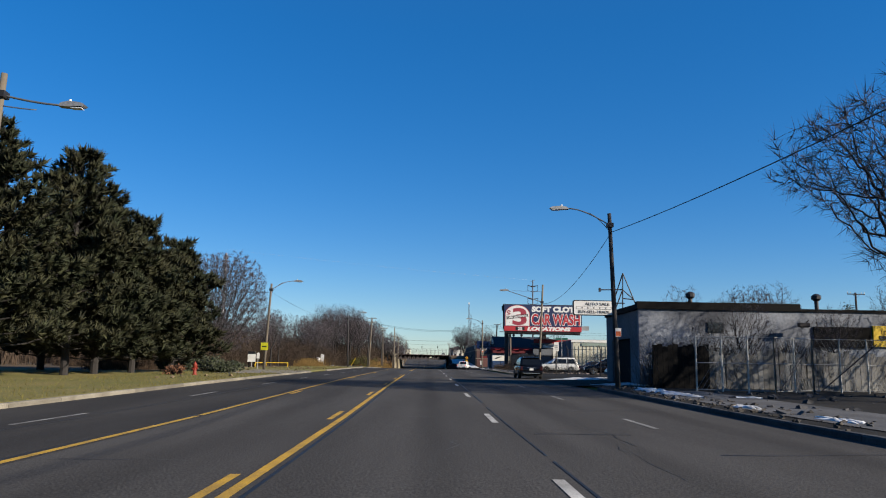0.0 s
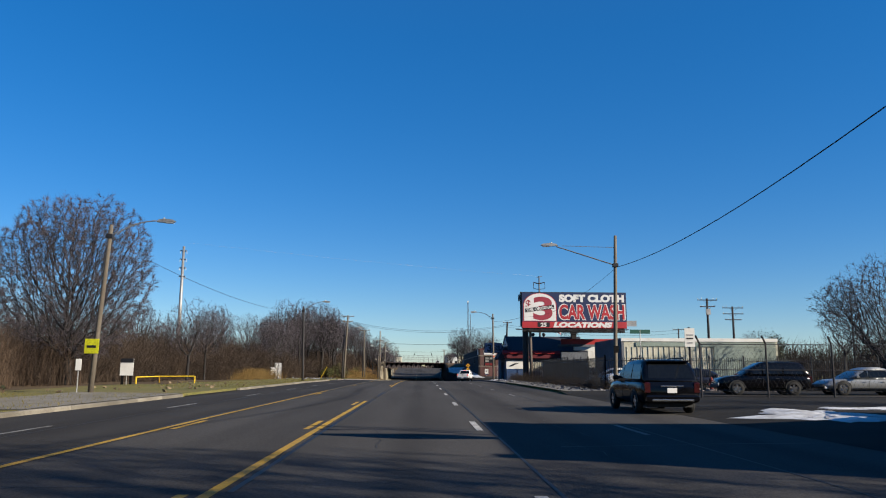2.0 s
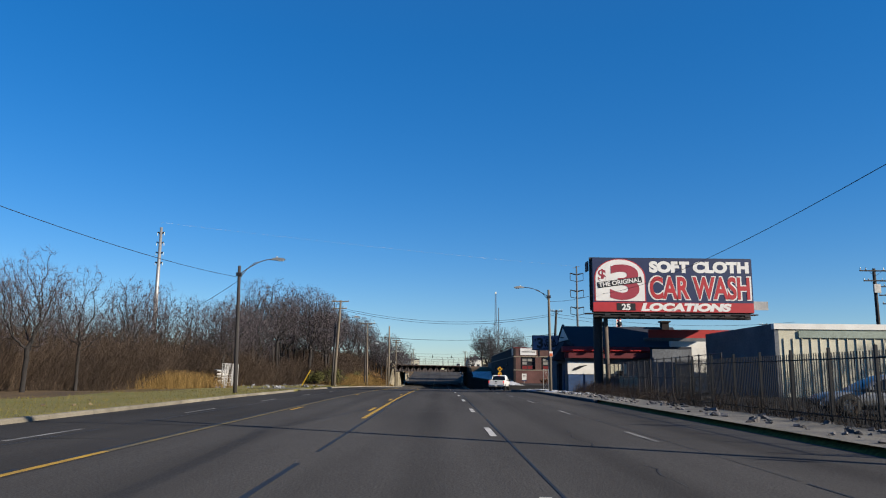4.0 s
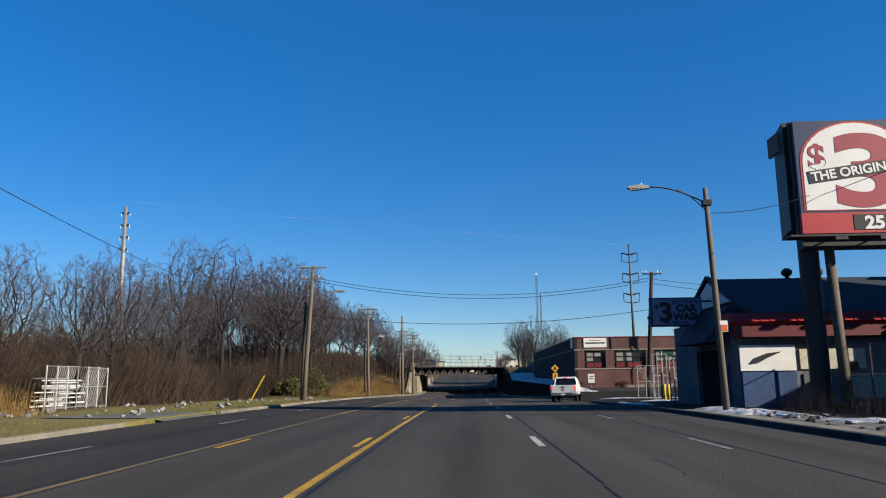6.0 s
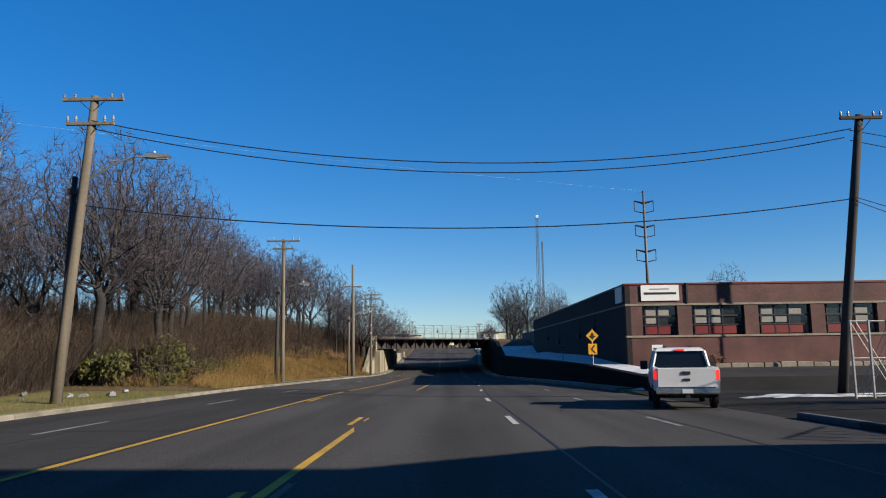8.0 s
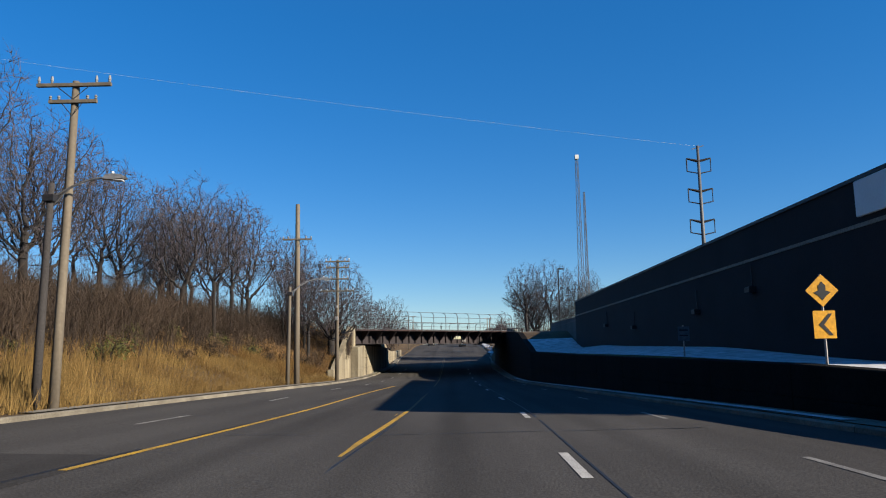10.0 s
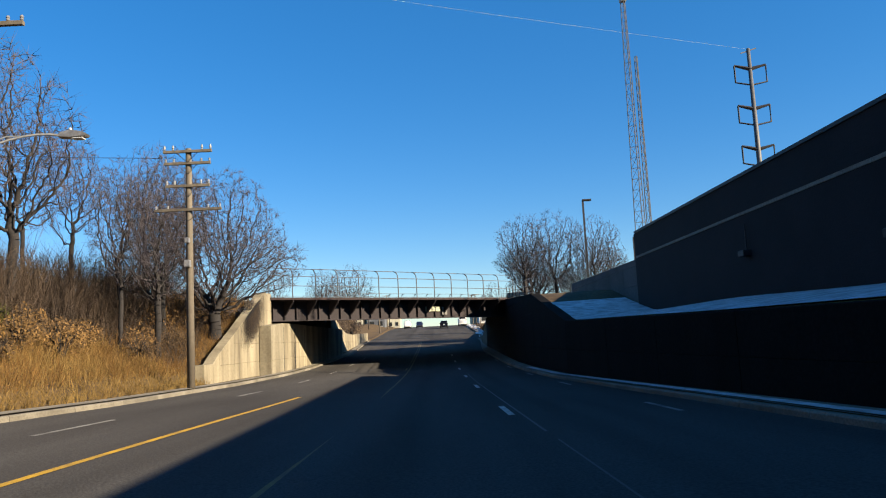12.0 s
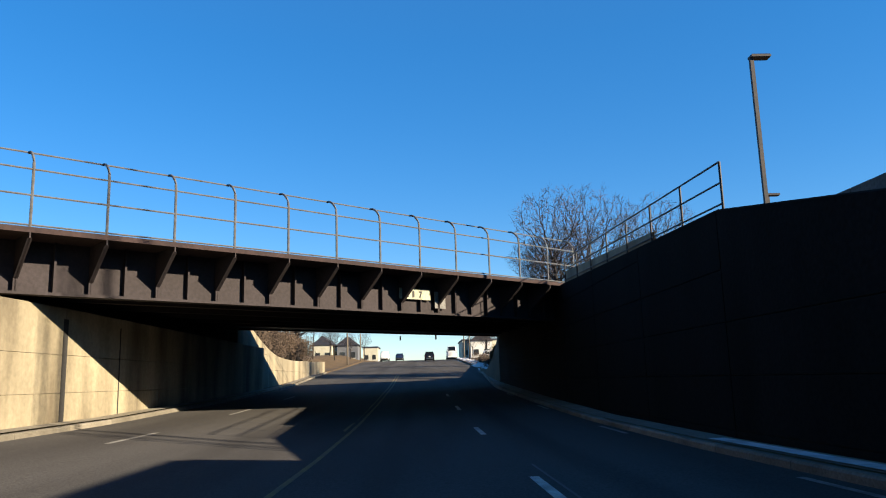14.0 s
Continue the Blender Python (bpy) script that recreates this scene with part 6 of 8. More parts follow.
def ring(y, hw, z0, z1, tuck=0.06, shoulder=0.1):
    return [(-hw + tuck, y, z0), (hw - tuck, y, z0), (hw, y, z0 + (z1 - z0) * 0.35), (hw, y, z1 - shoulder), (hw - shoulder * 0.7, y, z1), (-hw + shoulder * 0.7, y, z1), (-hw, y, z1 - shoulder), (-hw, y, z0 + (z1 - z0) * 0.35)]


WHEELS = {}


def wheel(car, x, y, r, side):
    key = (round(r, 2), side)
    if key not in WHEELS:
        tyre = Shape()
        prof = [(r * 0.62, -0.11), (r * 0.93, -0.11), (r, -0.07), (r, 0.07), (r * 0.93, 0.11), (r * 0.62, 0.11)]
        n = 20
        verts = [(w, q * math.cos(6.2832 * i / n), q * math.sin(6.2832 * i / n)) for q, w in prof for i in range(n)]
        tyre.add(verts, [(k * n + i, k * n + (i + 1) % n, (k + 1) * n + (i + 1) % n, (k + 1) * n + i) for k in range(5) for i in range(n)])
        rim = Shape().tube([(-0.09 * side, 0, 0), (0.06 * side, 0, 0)], [r * 0.62, r * 0.63], 16)
        for i in range(5):
            a = 6.2832 * i / 5
            rim.box(-0.02, 0.02, -0.05, 0.05, 0.05, r * 0.6, Matrix.Translation((0.075 * side, 0, 0)) @ Matrix.Rotation(a, 4, "X"))
        hub = Shape().tube([(0.06 * side, 0, 0), (0.1 * side, 0, 0)], [0.07, 0.05], 10)
        WHEELS[key] = (tyre.mesh("tyre", RUBBER, True), rim.mesh("rim", CHROME), hub.mesh("hub", CHROME))
    me = WHEELS[key]
    w = part("wheel", me[0], RUBBER, car, at=Matrix.Translation((x, y, r)))
    part("rim", me[1], CHROME, w, "dull alloy rim")
    part("hub", me[2], CHROME, w)


def arch(car, x, y, r, side):
    n = 12
    pts = []
    for i in range(n + 1):
        a = math.pi * i / n
        for q in (r * 1.0, r * 1.16):
            pts.append((x + side * 0.012, y + q * math.cos(a), r + q * math.sin(a)))
    part("wheel_arch", Shape().add(pts, [(2 * i, 2 * i + 1, 2 * i + 3, 2 * i + 2) for i in range(n)]), PLASTIC, car)


def cabin(h, belt, H, rear, top_rear, front, top_front, inset=0.0):
    """Rounded upper body: sections from the tailgate to the windscreen foot."""
    def sec(y, z, w0, w1):
        w0, w1 = w0 - inset, w1 - inset
        m = w0 * 0.45 + w1 * 0.55
        return [(-w0, y, belt - 0.05), (w0, y, belt - 0.05), (m, y, belt + (z - belt) * 0.6), (w1, y, z - 0.07), (w1 - 0.1, y, z - 0.015), (w1 * 0.45, y, z), (-w1 * 0.45, y, z), (-w1 + 0.1, y, z - 0.015), (-w1, y, z - 0.07), (-m, y, belt + (z - belt) * 0.6)]
    z = H - inset * 0.8
    low = belt + 0.06
    return [sec(rear + inset, low, h * 0.93, h * 0.9), sec(rear + (top_rear - rear) * 0.55, belt + (z - belt) * 0.55, h * 0.95, h * 0.88), sec(top_rear + inset, z - 0.06, h * 0.96, h * 0.8), sec(top_rear + 0.35, z - 0.01, h * 0.96, h * 0.79),
            sec((rear + top_front) / 2, z, h * 0.96, h * 0.79), sec(top_front - 0.2, z - 0.015, h * 0.96, h * 0.78), sec(top_front, z - 0.06, h * 0.96, h * 0.78), sec((front + top_front) / 2, belt + (z - belt) * 0.55, h * 0.95, h * 0.84), sec(front - inset, low, h * 0.93, h * 0.88)]


def suv(name, label, paint, at, L=4.75, W=1.88, H=1.76, low=False, rack=True):
    c = thing(name, label, "car", at, group="cars")
    h, b = W / 2, L / 2
    belt = H * 0.605
    floor = 0.32

    def round_ring(y, hw, z0, z1):
        q = z1 - z0
        return [(-hw + 0.1, y, z0), (hw - 0.1, y, z0), (hw - 0.02, y, z0 + q * 0.18), (hw, y, z0 + q * 0.5), (hw - 0.015, y, z1 - 0.14), (hw - 0.06, y, z1 - 0.03), (hw - 0.16, y, z1),
                (-hw + 0.16, y, z1), (-hw + 0.06, y, z1 - 0.03), (-hw + 0.015, y, z1 - 0.14), (-hw, y, z0 + q * 0.5), (-hw + 0.02, y, z0 + q * 0.18)]

    part("body", loft([round_ring(-b, h * 0.86, floor + 0.2, belt - 0.16), round_ring(-b + 0.07, h * 0.94, floor + 0.08, belt - 0.05), round_ring(-b + 0.3, h * 0.985, floor + 0.02, belt), round_ring(-b + 0.9, h, floor, belt + 0.01), round_ring(0.2, h, floor, belt), round_ring(b * 0.42, h, floor, belt - 0.02),
                       round_ring(b * 0.72, h * 0.985, floor, belt - 0.07), round_ring(b - 0.3, h * 0.94, floor + 0.03, belt - 0.15), round_ring(b - 0.06, h * 0.86, floor + 0.08, belt - 0.27), round_ring(b, h * 0.78, floor + 0.18, belt - 0.38)]), paint, c, smooth=True)
    rear = -b + (0.1 if not low else 0.85)
    top_rear = rear + (0.34 if not low else 0.6)
    front, top_front = b * 0.46, b * 0.06
    # roof shell and pillars in paint, windows set a little proud of them
    part("roof", loft(cabin(h, belt, H, rear, top_rear, front, top_front)), paint, c, smooth=True)
    z0, z1 = belt + 0.05, H - 0.17
    q = (z1 - belt) / (H - belt)

    def side_x(z):
        k = (z - belt) / (H - belt)
        w0, w1 = h * 0.96, h * 0.79
        m = w0 * 0.45 + w1 * 0.55
        return (w0 + (m - w0) * k / 0.6 if k < 0.6 else m + (w1 - m) * (k - 0.6) / 0.33) + 0.008

    for s in (-1, 1):
        lean = (front - top_front) * 0.8
        ends = [rear + 0.28, -b * 0.42, -b * 0.38, 0.06, 0.12, front - 0.28]
        for i in (0, 2, 4):
            a, e = ends[i], ends[i + 1]
            a1 = a + ((top_rear - rear) * 0.6 if i == 0 else 0)
            e1 = e - (lean * 0.86 if i == 4 else 0)
            if low and i == 0:
                continue
            zs = (z0, (z0 + z1) / 2, z1)
            pts = []
            for k, z in enumerate(zs):
                w = k / 2
                pts += [(s * side_x(z), a + (a1 - a) * w, z), (s * side_x(z), e + (e1 - e) * w, z)]
            pts += [(x - s * 0.03, y, z) for x, y, z in pts]
            fs = [(0, 1, 3, 2), (2, 3, 5, 4), (0, 6, 7, 1), (4, 5, 11, 10), (0, 2, 8, 6), (2, 4, 10, 8), (1, 7, 9, 3), (3, 9, 11, 5)]
            part("side_window", Shape().add(pts, fs), GLASS, c, "dark tinted side window")
        part("mirror", Shape().box(s * (h + 0.04) - 0.1, s * (h + 0.04) + 0.1, front - 0.45, front - 0.32, belt, belt + 0.17, chamfer=0.04), paint, c)
        part("tail_lamp", Shape().box(s * h * 0.84 - 0.08, s * h * 0.84 + 0.1, -b - 0.012, -b + 0.22, belt - 0.42, belt - 0.06, chamfer=0.03), TAIL_DARK, c, "dark red tail lamp")
        part("headlamp", Shape().box(s * h * 0.68 - 0.16, s * h * 0.68 + 0.14, b - 0.2, b - 0.01, belt - 0.56, belt - 0.4, chamfer=0.03), LAMP_GLASS, c)
        for y in (-b * 0.6, b * 0.6):
            wheel(c, s * (h - 0.1), y, 0.37, s)
            arch(c, s * h, y, 0.37, s)
        if rack:
            part("roof_rail", Shape().tube([(s * h * 0.7, top_rear + 0.25, H - 0.02), (s * h * 0.7, top_rear + 0.35, H + 0.045), (s * h * 0.7, top_front - 0.35, H + 0.045), (s * h * 0.7, top_front - 0.2, H - 0.02)], 0.022, 5), PLASTIC, c)
        for y in (-b * 0.4, 0.09):
            part("door_seam", Shape().box(s * (h - 0.002) - 0.004, s * (h - 0.002) + 0.004, y, y + 0.015, floor + 0.16, belt - 0.16), PLASTIC, c)
        for y in (-b * 0.3, 0.22):
            part("door_handle", Shape().box(s * (h + 0.01) - 0.018, s * (h + 0.01) + 0.018, y, y + 0.17, belt - 0.2, belt - 0.165, chamfer=0.006), CHROME if paint is CAR_BLACK else paint, c)
    w = h * 0.7
    part("rear_window", Shape().add([(-w - 0.06, rear - 0.012 + 0.02, belt + 0.08), (w + 0.06, rear - 0.012 + 0.02, belt + 0.08), (w - 0.02, rear + (top_rear - rear) * 0.82, H - 0.16), (-w + 0.02, rear + (top_rear - rear) * 0.82, H - 0.16),
                                     (-w - 0.06, rear + 0.06, belt + 0.08), (w + 0.06, rear + 0.06, belt + 0.08), (w - 0.02, rear + (top_rear - rear) * 0.82 + 0.08, H - 0.16), (-w + 0.02, rear + (top_rear - rear) * 0.82 + 0.08, H - 0.16)],
                                    [(0, 1, 2, 3), (0, 4, 5, 1), (1, 5, 6, 2), (2, 6, 7, 3), (3, 7, 4, 0)]), GLASS, c, "dark tinted rear window")
    part("windscreen", Shape().add([(-w - 0.08, front - 0.02, belt + 0.06), (w + 0.08, front - 0.02, belt + 0.06), (w - 0.02, top_front + 0.06, H - 0.1), (-w + 0.02, top_front + 0.06, H - 0.1),
                                    (-w - 0.08, front - 0.1, belt + 0.04), (w + 0.08, front - 0.1, belt + 0.04), (w - 0.02, top_front - 0.02, H - 0.12), (-w + 0.02, top_front - 0.02, H - 0.12)],
                                   [(3, 2, 1, 0), (1, 5, 4, 0), (2, 6, 5, 1), (3, 7, 6, 2), (0, 4, 7, 3)]), GLASS, c, "dark windscreen")
    if not low:
        part("spoiler", Shape().box(-h * 0.72, h * 0.72, top_rear - 0.16, top_rear + 0.15, H - 0.1, H - 0.045, chamfer=0.02), paint, c)
    part("bumper", Shape().box(-h * 0.9, h * 0.9, -b - 0.07, -b + 0.14, floor + 0.06, floor + 0.3, chamfer=0.06), paint, c)
    part("bumper_trim", Shape().box(-h * 0.7, h * 0.7, -b - 0.085, -b - 0.05, floor + 0.1, floor + 0.17, chamfer=0.01), CHROME, c, "grey bumper trim strip")
    part("bumper", Shape().box(-h * 0.8, h * 0.8, b - 0.15, b + 0.05, floor + 0.05, floor + 0.28, chamfer=0.06), PLASTIC, c)
    part("number_plate", Shape().box(-0.16, 0.16, -b - 0.03, -b + 0.02, belt - 0.4, belt - 0.24), SIGN_WHITE, c)
    part("plate_trim", Shape().box(-0.38, 0.38, -b - 0.025, -b + 0.02, belt - 0.2, belt - 0.16, chamfer=0.008), CHROME, c, "chrome strip over the number plate")
    part("underbody", Shape().box(-h * 0.8, h * 0.8, -b + 0.3, b - 0.3, 0.22, floor + 0.06), PLASTIC, c)
    return c


def on_ground(x, y, deg=0, lift=0.03):
    z = level(x, y) + 0.005 if edge_l(y) < x < edge_r(y) else lie(max(x, 9.6), y) + lift
    return Matrix.Translation((x, y, z)) @ Matrix.Rotation(radians(deg), 4, "Z")


suv("black_suv", "glossy black SUV standing at the kerb", CAR_BLACK, on_ground(8.55, 64.6), L=4.95, H=1.8, W=1.95)
suv("dark_suv", "dark SUV parked beside the stucco building", CAR_BLACK, on_ground(16.2, 58.2, 90))
suv("dark_suv", "dark SUV parked behind the chain-link fence", CAR_BLACK, on_ground(18.5, 77.6, 82))
suv("silver_car", "silver car parked behind the chain-link fence", CAR_SILVER, on_ground(24.2, 77.8, 86), H=1.5, low=True, rack=False)
suv("white_suv", "white SUV parked behind the chain-link fence", CAR_WHITE, on_ground(30.0, 78.2, 88))
suv("white_suv", "white SUV parked behind the iron fence", CAR_WHITE, on_ground(15.6, 90.6, 90), L=4.9, H=1.85)
suv("dark_sedan", "dark saloon parked behind the iron fence", CAR_BLUE, on_ground(20.6, 91.6, -90), H=1.45, low=True, rack=False)
suv("silver_car", "silver car parked deep in the yard", CAR_SILVER, on_ground(16.5, 101, 80), H=1.5, low=True, rack=False)


def pickup(label, at):
    c = thing("pickup_truck", label, "truck", at)
    h, b, L = 1.0, 2.95, 5.9
    P = CAR_WHITE
    part("front_body", loft([ring(-0.75, h, 0.55, 1.22), ring(1.2, h, 0.55, 1.22), ring(1.6, h, 0.55, 1.2), ring(2.6, h * 0.96, 0.58, 1.14), ring(b, h * 0.9, 0.62, 1.02)]), P, c)
    for s in (-1, 1):
        part("bed_side", loft([[(s * h * 0.86, y, 0.62), (s * h * 0.98, y, 0.62), (s * h, y, 0.9), (s * h, y, 1.28), (s * h * 0.96, y, 1.34), (s * h * 0.84, y, 1.34)] for y in (-b + 0.1, -b + 0.9, -0.76)]), P, c)
        part("tail_lamp", Shape().box(s * 0.94 - 0.06, s * 0.94 + 0.05, -b + 0.06, -b + 0.2, 0.96, 1.26, chamfer=0.02), TAIL_RED, c, "red tail lamp")
        part("mirror", Shape().box(s * 1.16 - 0.13, s * 1.16 + 0.13, 1.05, 1.17, 1.2, 1.52, chamfer=0.03), PLASTIC, c)
        part("headlamp", Shape().box(s * 0.75 - 0.16, s * 0.75 + 0.16, b - 0.1, b + 0.01, 0.8, 1.0, chamfer=0.02), LAMP_GLASS, c)
        for y in (-1.75, 1.95):
            wheel(c, s * (h - 0.1), y, 0.4, s)
            arch(c, s * h, y, 0.4, s)
        for y0, y1 in ((-0.7, -0.6), (0.35, 0.3), (1.6, 0.95)):
            part("pillar", Shape().tube([(s * 0.945, y0, 1.2), (s * 0.79, y1, 1.86)], 0.055, 4), P, c)
    part("bed_floor", Shape().box(-0.86, 0.86, -b + 0.15, -0.75, 0.72, 0.8), PLASTIC, c)
    gate = part("tailgate", Shape().box(-0.86, 0.86, -b + 0.02, -b + 0.1, 0.72, 1.33, chamfer=0.02), P, c)
    part("tailgate_handle", Shape().box(-0.12, 0.12, -b - 0.005, -b + 0.03, 1.12, 1.22, chamfer=0.01), PLASTIC, gate)
    part("badge", Shape().box(-0.1, 0.1, -b + 0.0, -b + 0.03, 0.92, 1.0, chamfer=0.01), PLASTIC, gate)
    part("bumper", Shape().box(-0.95, 0.95, -b - 0.14, -b + 0.02, 0.52, 0.7, chamfer=0.03), CHROME, c, "dull chrome rear bumper")
    part("number_plate", Shape().box(-0.16, 0.16, -b - 0.155, -b - 0.141, 0.55, 0.68), SIGN_WHITE, c)
    part("hitch", Shape().box(-0.06, 0.06, -b - 0.25, -b + 0.1, 0.42, 0.5), PLASTIC, c)
    part("cab_glass", Shape().add([(-0.94, -0.72, 1.2), (0.94, -0.72, 1.2), (0.94, 1.6, 1.2), (-0.94, 1.6, 1.2), (-0.77, -0.6, 1.87), (0.77, -0.6, 1.87), (0.77, 0.95, 1.87), (-0.77, 0.95, 1.87)],
                                  [(3, 2, 1, 0), (4, 5, 6, 7), (0, 1, 5, 4), (1, 2, 6, 5), (2, 3, 7, 6), (3, 0, 4, 7)]), GLASS, c, "dark tinted cab windows")
    part("cab_rear", Shape().box(-0.93, 0.93, -0.79, -0.73, 1.0, 1.26), P, c)
    part("roof", loft([[(-0.82, -0.68, 1.85), (0.82, -0.68, 1.85), (0.74, -0.6, 1.94), (-0.74, -0.6, 1.94)], [(-0.83, 0.2, 1.86), (0.83, 0.2, 1.86), (0.7, 0.2, 1.98), (-0.7, 0.2, 1.98)], [(-0.8, 1.02, 1.85), (0.8, 1.02, 1.85), (0.72, 0.94, 1.94), (-0.72, 0.94, 1.94)]]), P, c)
    part("third_brake_lamp", Shape().box(-0.15, 0.15, -0.7, -0.64, 1.87, 1.92), TAIL_RED, c)
    for x in (-0.45, 0.4):
        part("roof_light", Shape().box(x - 0.06, x + 0.06, 0.1, 0.25, 1.96, 2.03, chamfer=0.01), PLASTIC, c)
    part("axle", Shape().tube([(-0.85, -1.75, 0.42), (0.85, -1.75, 0.42)], 0.09, 8), PLASTIC, c)
    part("chassis", Shape().box(-0.6, 0.6, -b + 0.1, b - 0.2, 0.42, 0.62), PLASTIC, c)
    part("front_bumper", Shape().box(-0.92, 0.92, b - 0.1, b + 0.12, 0.5, 0.74, chamfer=0.04), CHROME, c)
    return c


pickup("white pickup truck with its tail lamps lit", on_ground(8.15, 172.85, -13))


# ---- trees ----
def bare_tree(seed, height, wide, fork, count, step=0.26, rise=0.09, flat=0.0, twigs=6, tip=0.0112, lobes=0, thin=1.93):
    """Meshes for a leafless tree that grows out towards points strewn through its crown: trunk and limbs, and a crown of fine twigs.
    wide: crown radius over height; fork: where the crown begins; flat: how far the crown's foot is cut off; lobes: bulges of the outline."""
    r = np.random.default_rng(seed)
    R, low = height * wide, height * fork
    half, mid = (height - low) / 2, (height + low) / 2
    reach, kill = 9.0 * step, 1.7 * step
    centres = [(Vector((0, 0, mid)), R, half)]
    for k in range(lobes):
        a, q = 6.2832 * (k + r.uniform(0, 0.7)) / lobes, r.uniform(0.35, 0.62)
        centres.append((Vector((R * q * math.cos(a), R * q * math.sin(a), mid + half * r.uniform(-0.35, 0.5))), R * r.uniform(0.36, 0.5), half * r.uniform(0.34, 0.5)))
    if lobes:
        centres[0] = (centres[0][0], R * 0.78, half)
    marks = []
    for c, rad, tall in centres:
        d = r.normal(size=(count, 3))
        d /= np.linalg.norm(d, axis=1)[:, None]
        d *= r.uniform(0.0, 1.0, (count, 1)) ** 0.36 * (1 + 0.1 * np.sin(3 * d[:, :1] + seed) * np.cos(4 * d[:, 1:2]))
        p = d * (rad, rad, tall) + np.array(c)
        marks.append(p[d[:, 2] > flat - 1.0][:int(count * (1.0 if c == centres[0][0] else 0.45))])
    marks = np.concatenate(marks)
    marks = marks[(marks[:, 2] > low * 0.8) & (marks[:, 2] < height * 1.03)]
    lean = r.uniform(-0.05, 0.05, 2)
    nodes, parent = [np.array((0.0, 0.0, -0.3))], [-1]
    while nodes[-1][2] < low:
        nodes.append(nodes[-1] + step * np.array((lean[0] + r.normal() * 0.06, lean[1] + r.normal() * 0.06, 1.0)))
        parent.append(len(nodes) - 2)
    near, gap = np.zeros(len(marks), int), np.full(len(marks), 1e9)

    def meet(first):
        for i in range(first, len(nodes)):
            g = np.linalg.norm(marks - nodes[i], axis=1)
            hit = g < gap
            near[hit], gap[hit] = i, g[hit]

    meet(0)
    live = np.ones(len(marks), bool)
    far = max(reach, float(gap.min()) * 1.3)
    for turn in range(110):
        pull = {}
        for j in np.nonzero(live & (gap < far))[0]:
            pull.setdefault(int(near[j]), []).append(j)
        if not pull:
            break
        first = len(nodes)
        for i, js in pull.items():
            d = marks[js] - nodes[i]
            d = (d / np.linalg.norm(d, axis=1)[:, None]).mean(axis=0) + r.normal(size=3) * 0.22 + (0, 0, rise)
            nodes.append(nodes[i] + d / (np.linalg.norm(d) + 1e-6) * step)
            parent.append(i)
        meet(first)
        live &= gap > kill
        far = reach
    n = len(nodes)
    kids = [[] for _ in range(n)]
    for i in range(1, n):
        kids[parent[i]].append(i)
    rad = np.zeros(n)
    for i in range(n - 1, -1, -1):
        rad[i] = sum(rad[k] ** thin for k in kids[i]) ** (1 / thin) if kids[i] else tip
    rad[:4] *= np.array((1.5, 1.25, 1.1, 1.03))
    wood, fine = Shape(), Shape()
    for i in range(n):
        for k in kids[i]:
            target, sides = (wood, 7 if rad[k] > 0.09 else 5) if rad[k] > 0.021 else (fine, 3)
            start = rad[i] if k == max(kids[i], key=lambda q: rad[q]) else min(rad[i], rad[k] * 1.25)
            if rad[k] > 0.022:
                target.tube([nodes[i], nodes[k]], [float(start), float(rad[k])], sides, False)
            else:
                w = np.cross(nodes[k] - nodes[i], r.normal(size=3))
                w = w / np.linalg.norm(w)
                fine.add((nodes[i] - w * start, nodes[i] + w * start, nodes[k] + w * rad[k], nodes[k] - w * rad[k]), [(0, 1, 2, 3)])
        if 0 < i and rad[i] < 0.03:
            d = nodes[i] - nodes[parent[i]]
            d = d / np.linalg.norm(d)
            for q in range(twigs if not kids[i] else max(1, twigs // 2)):
                e = d + r.normal(size=3) * 0.62 + (0, 0, 0.1)
                e = e / np.linalg.norm(e) * step * r.uniform(1.2, 3.2)
                w = np.cross(e, r.normal(size=3))
                w = w / np.linalg.norm(w) * tip * 0.95
                fine.add((nodes[i] - w, nodes[i] + w, nodes[i] + e), [(0, 1, 2)])
    return wood.mesh("trunk", BARK, True), fine.mesh("crown", TWIG)


TREES = [bare_tree(21, 12, 0.29, 0.32, 620), bare_tree(22, 12, 0.24, 0.38, 480), bare_tree(23, 12, 0.35, 0.28, 780, lobes=4), bare_tree(24, 12, 0.21, 0.42, 420),
         bare_tree(25, 12, 0.32, 0.26, 680, lobes=5), bare_tree(26, 12, 0.27, 0.34, 560, lobes=4)]
ROUND = bare_tree(31, 14.6, 0.39, 0.12, 5600, 0.2, 0.2, twigs=20, tip=0.01, thin=2.15)
BROAD = bare_tree(32, 11, 0.55, 0.14, 1600, 0.23, 0.1, lobes=7, twigs=11, tip=0.0095, thin=1.82)


def plant(x, y, height, kind, label, base=12.0, turn=0.0, group="bare trees", z=None):
    m = Matrix.Translation((x, y, (gz(x, y) if z is None else z) - 0.05)) @ Matrix.Rotation(turn, 4, "Z")
    k = height / base
    t = thing("bare_tree", label, "tree", m, group)
    t.scale = (k, k, k)
    part("trunk", kind[0], BARK, t)
    part("crown", kind[1], TWIG, t)
    return t


rt = random.Random(77)
plant(-26.7, 95.8, 14.9, ROUND, "large round-crowned leafless tree behind the verge", 14.6)
plant(25.6, 31.5, 17.0, BROAD, "large leafless tree out of view, added upsun of the stucco wall", 11.0, turn=1.0)
plant(18.3, 43.0, 5.4, TREES[4], "small leafless tree in front of the stucco wall", turn=2.2)
plant(16.4, 43.4, 4.6, TREES[0], "small leafless tree in front of the stucco wall", turn=4.2)
plant(23.4, 43.0, 5.0, TREES[2], "small leafless tree in front of the stucco wall", turn=0.3)
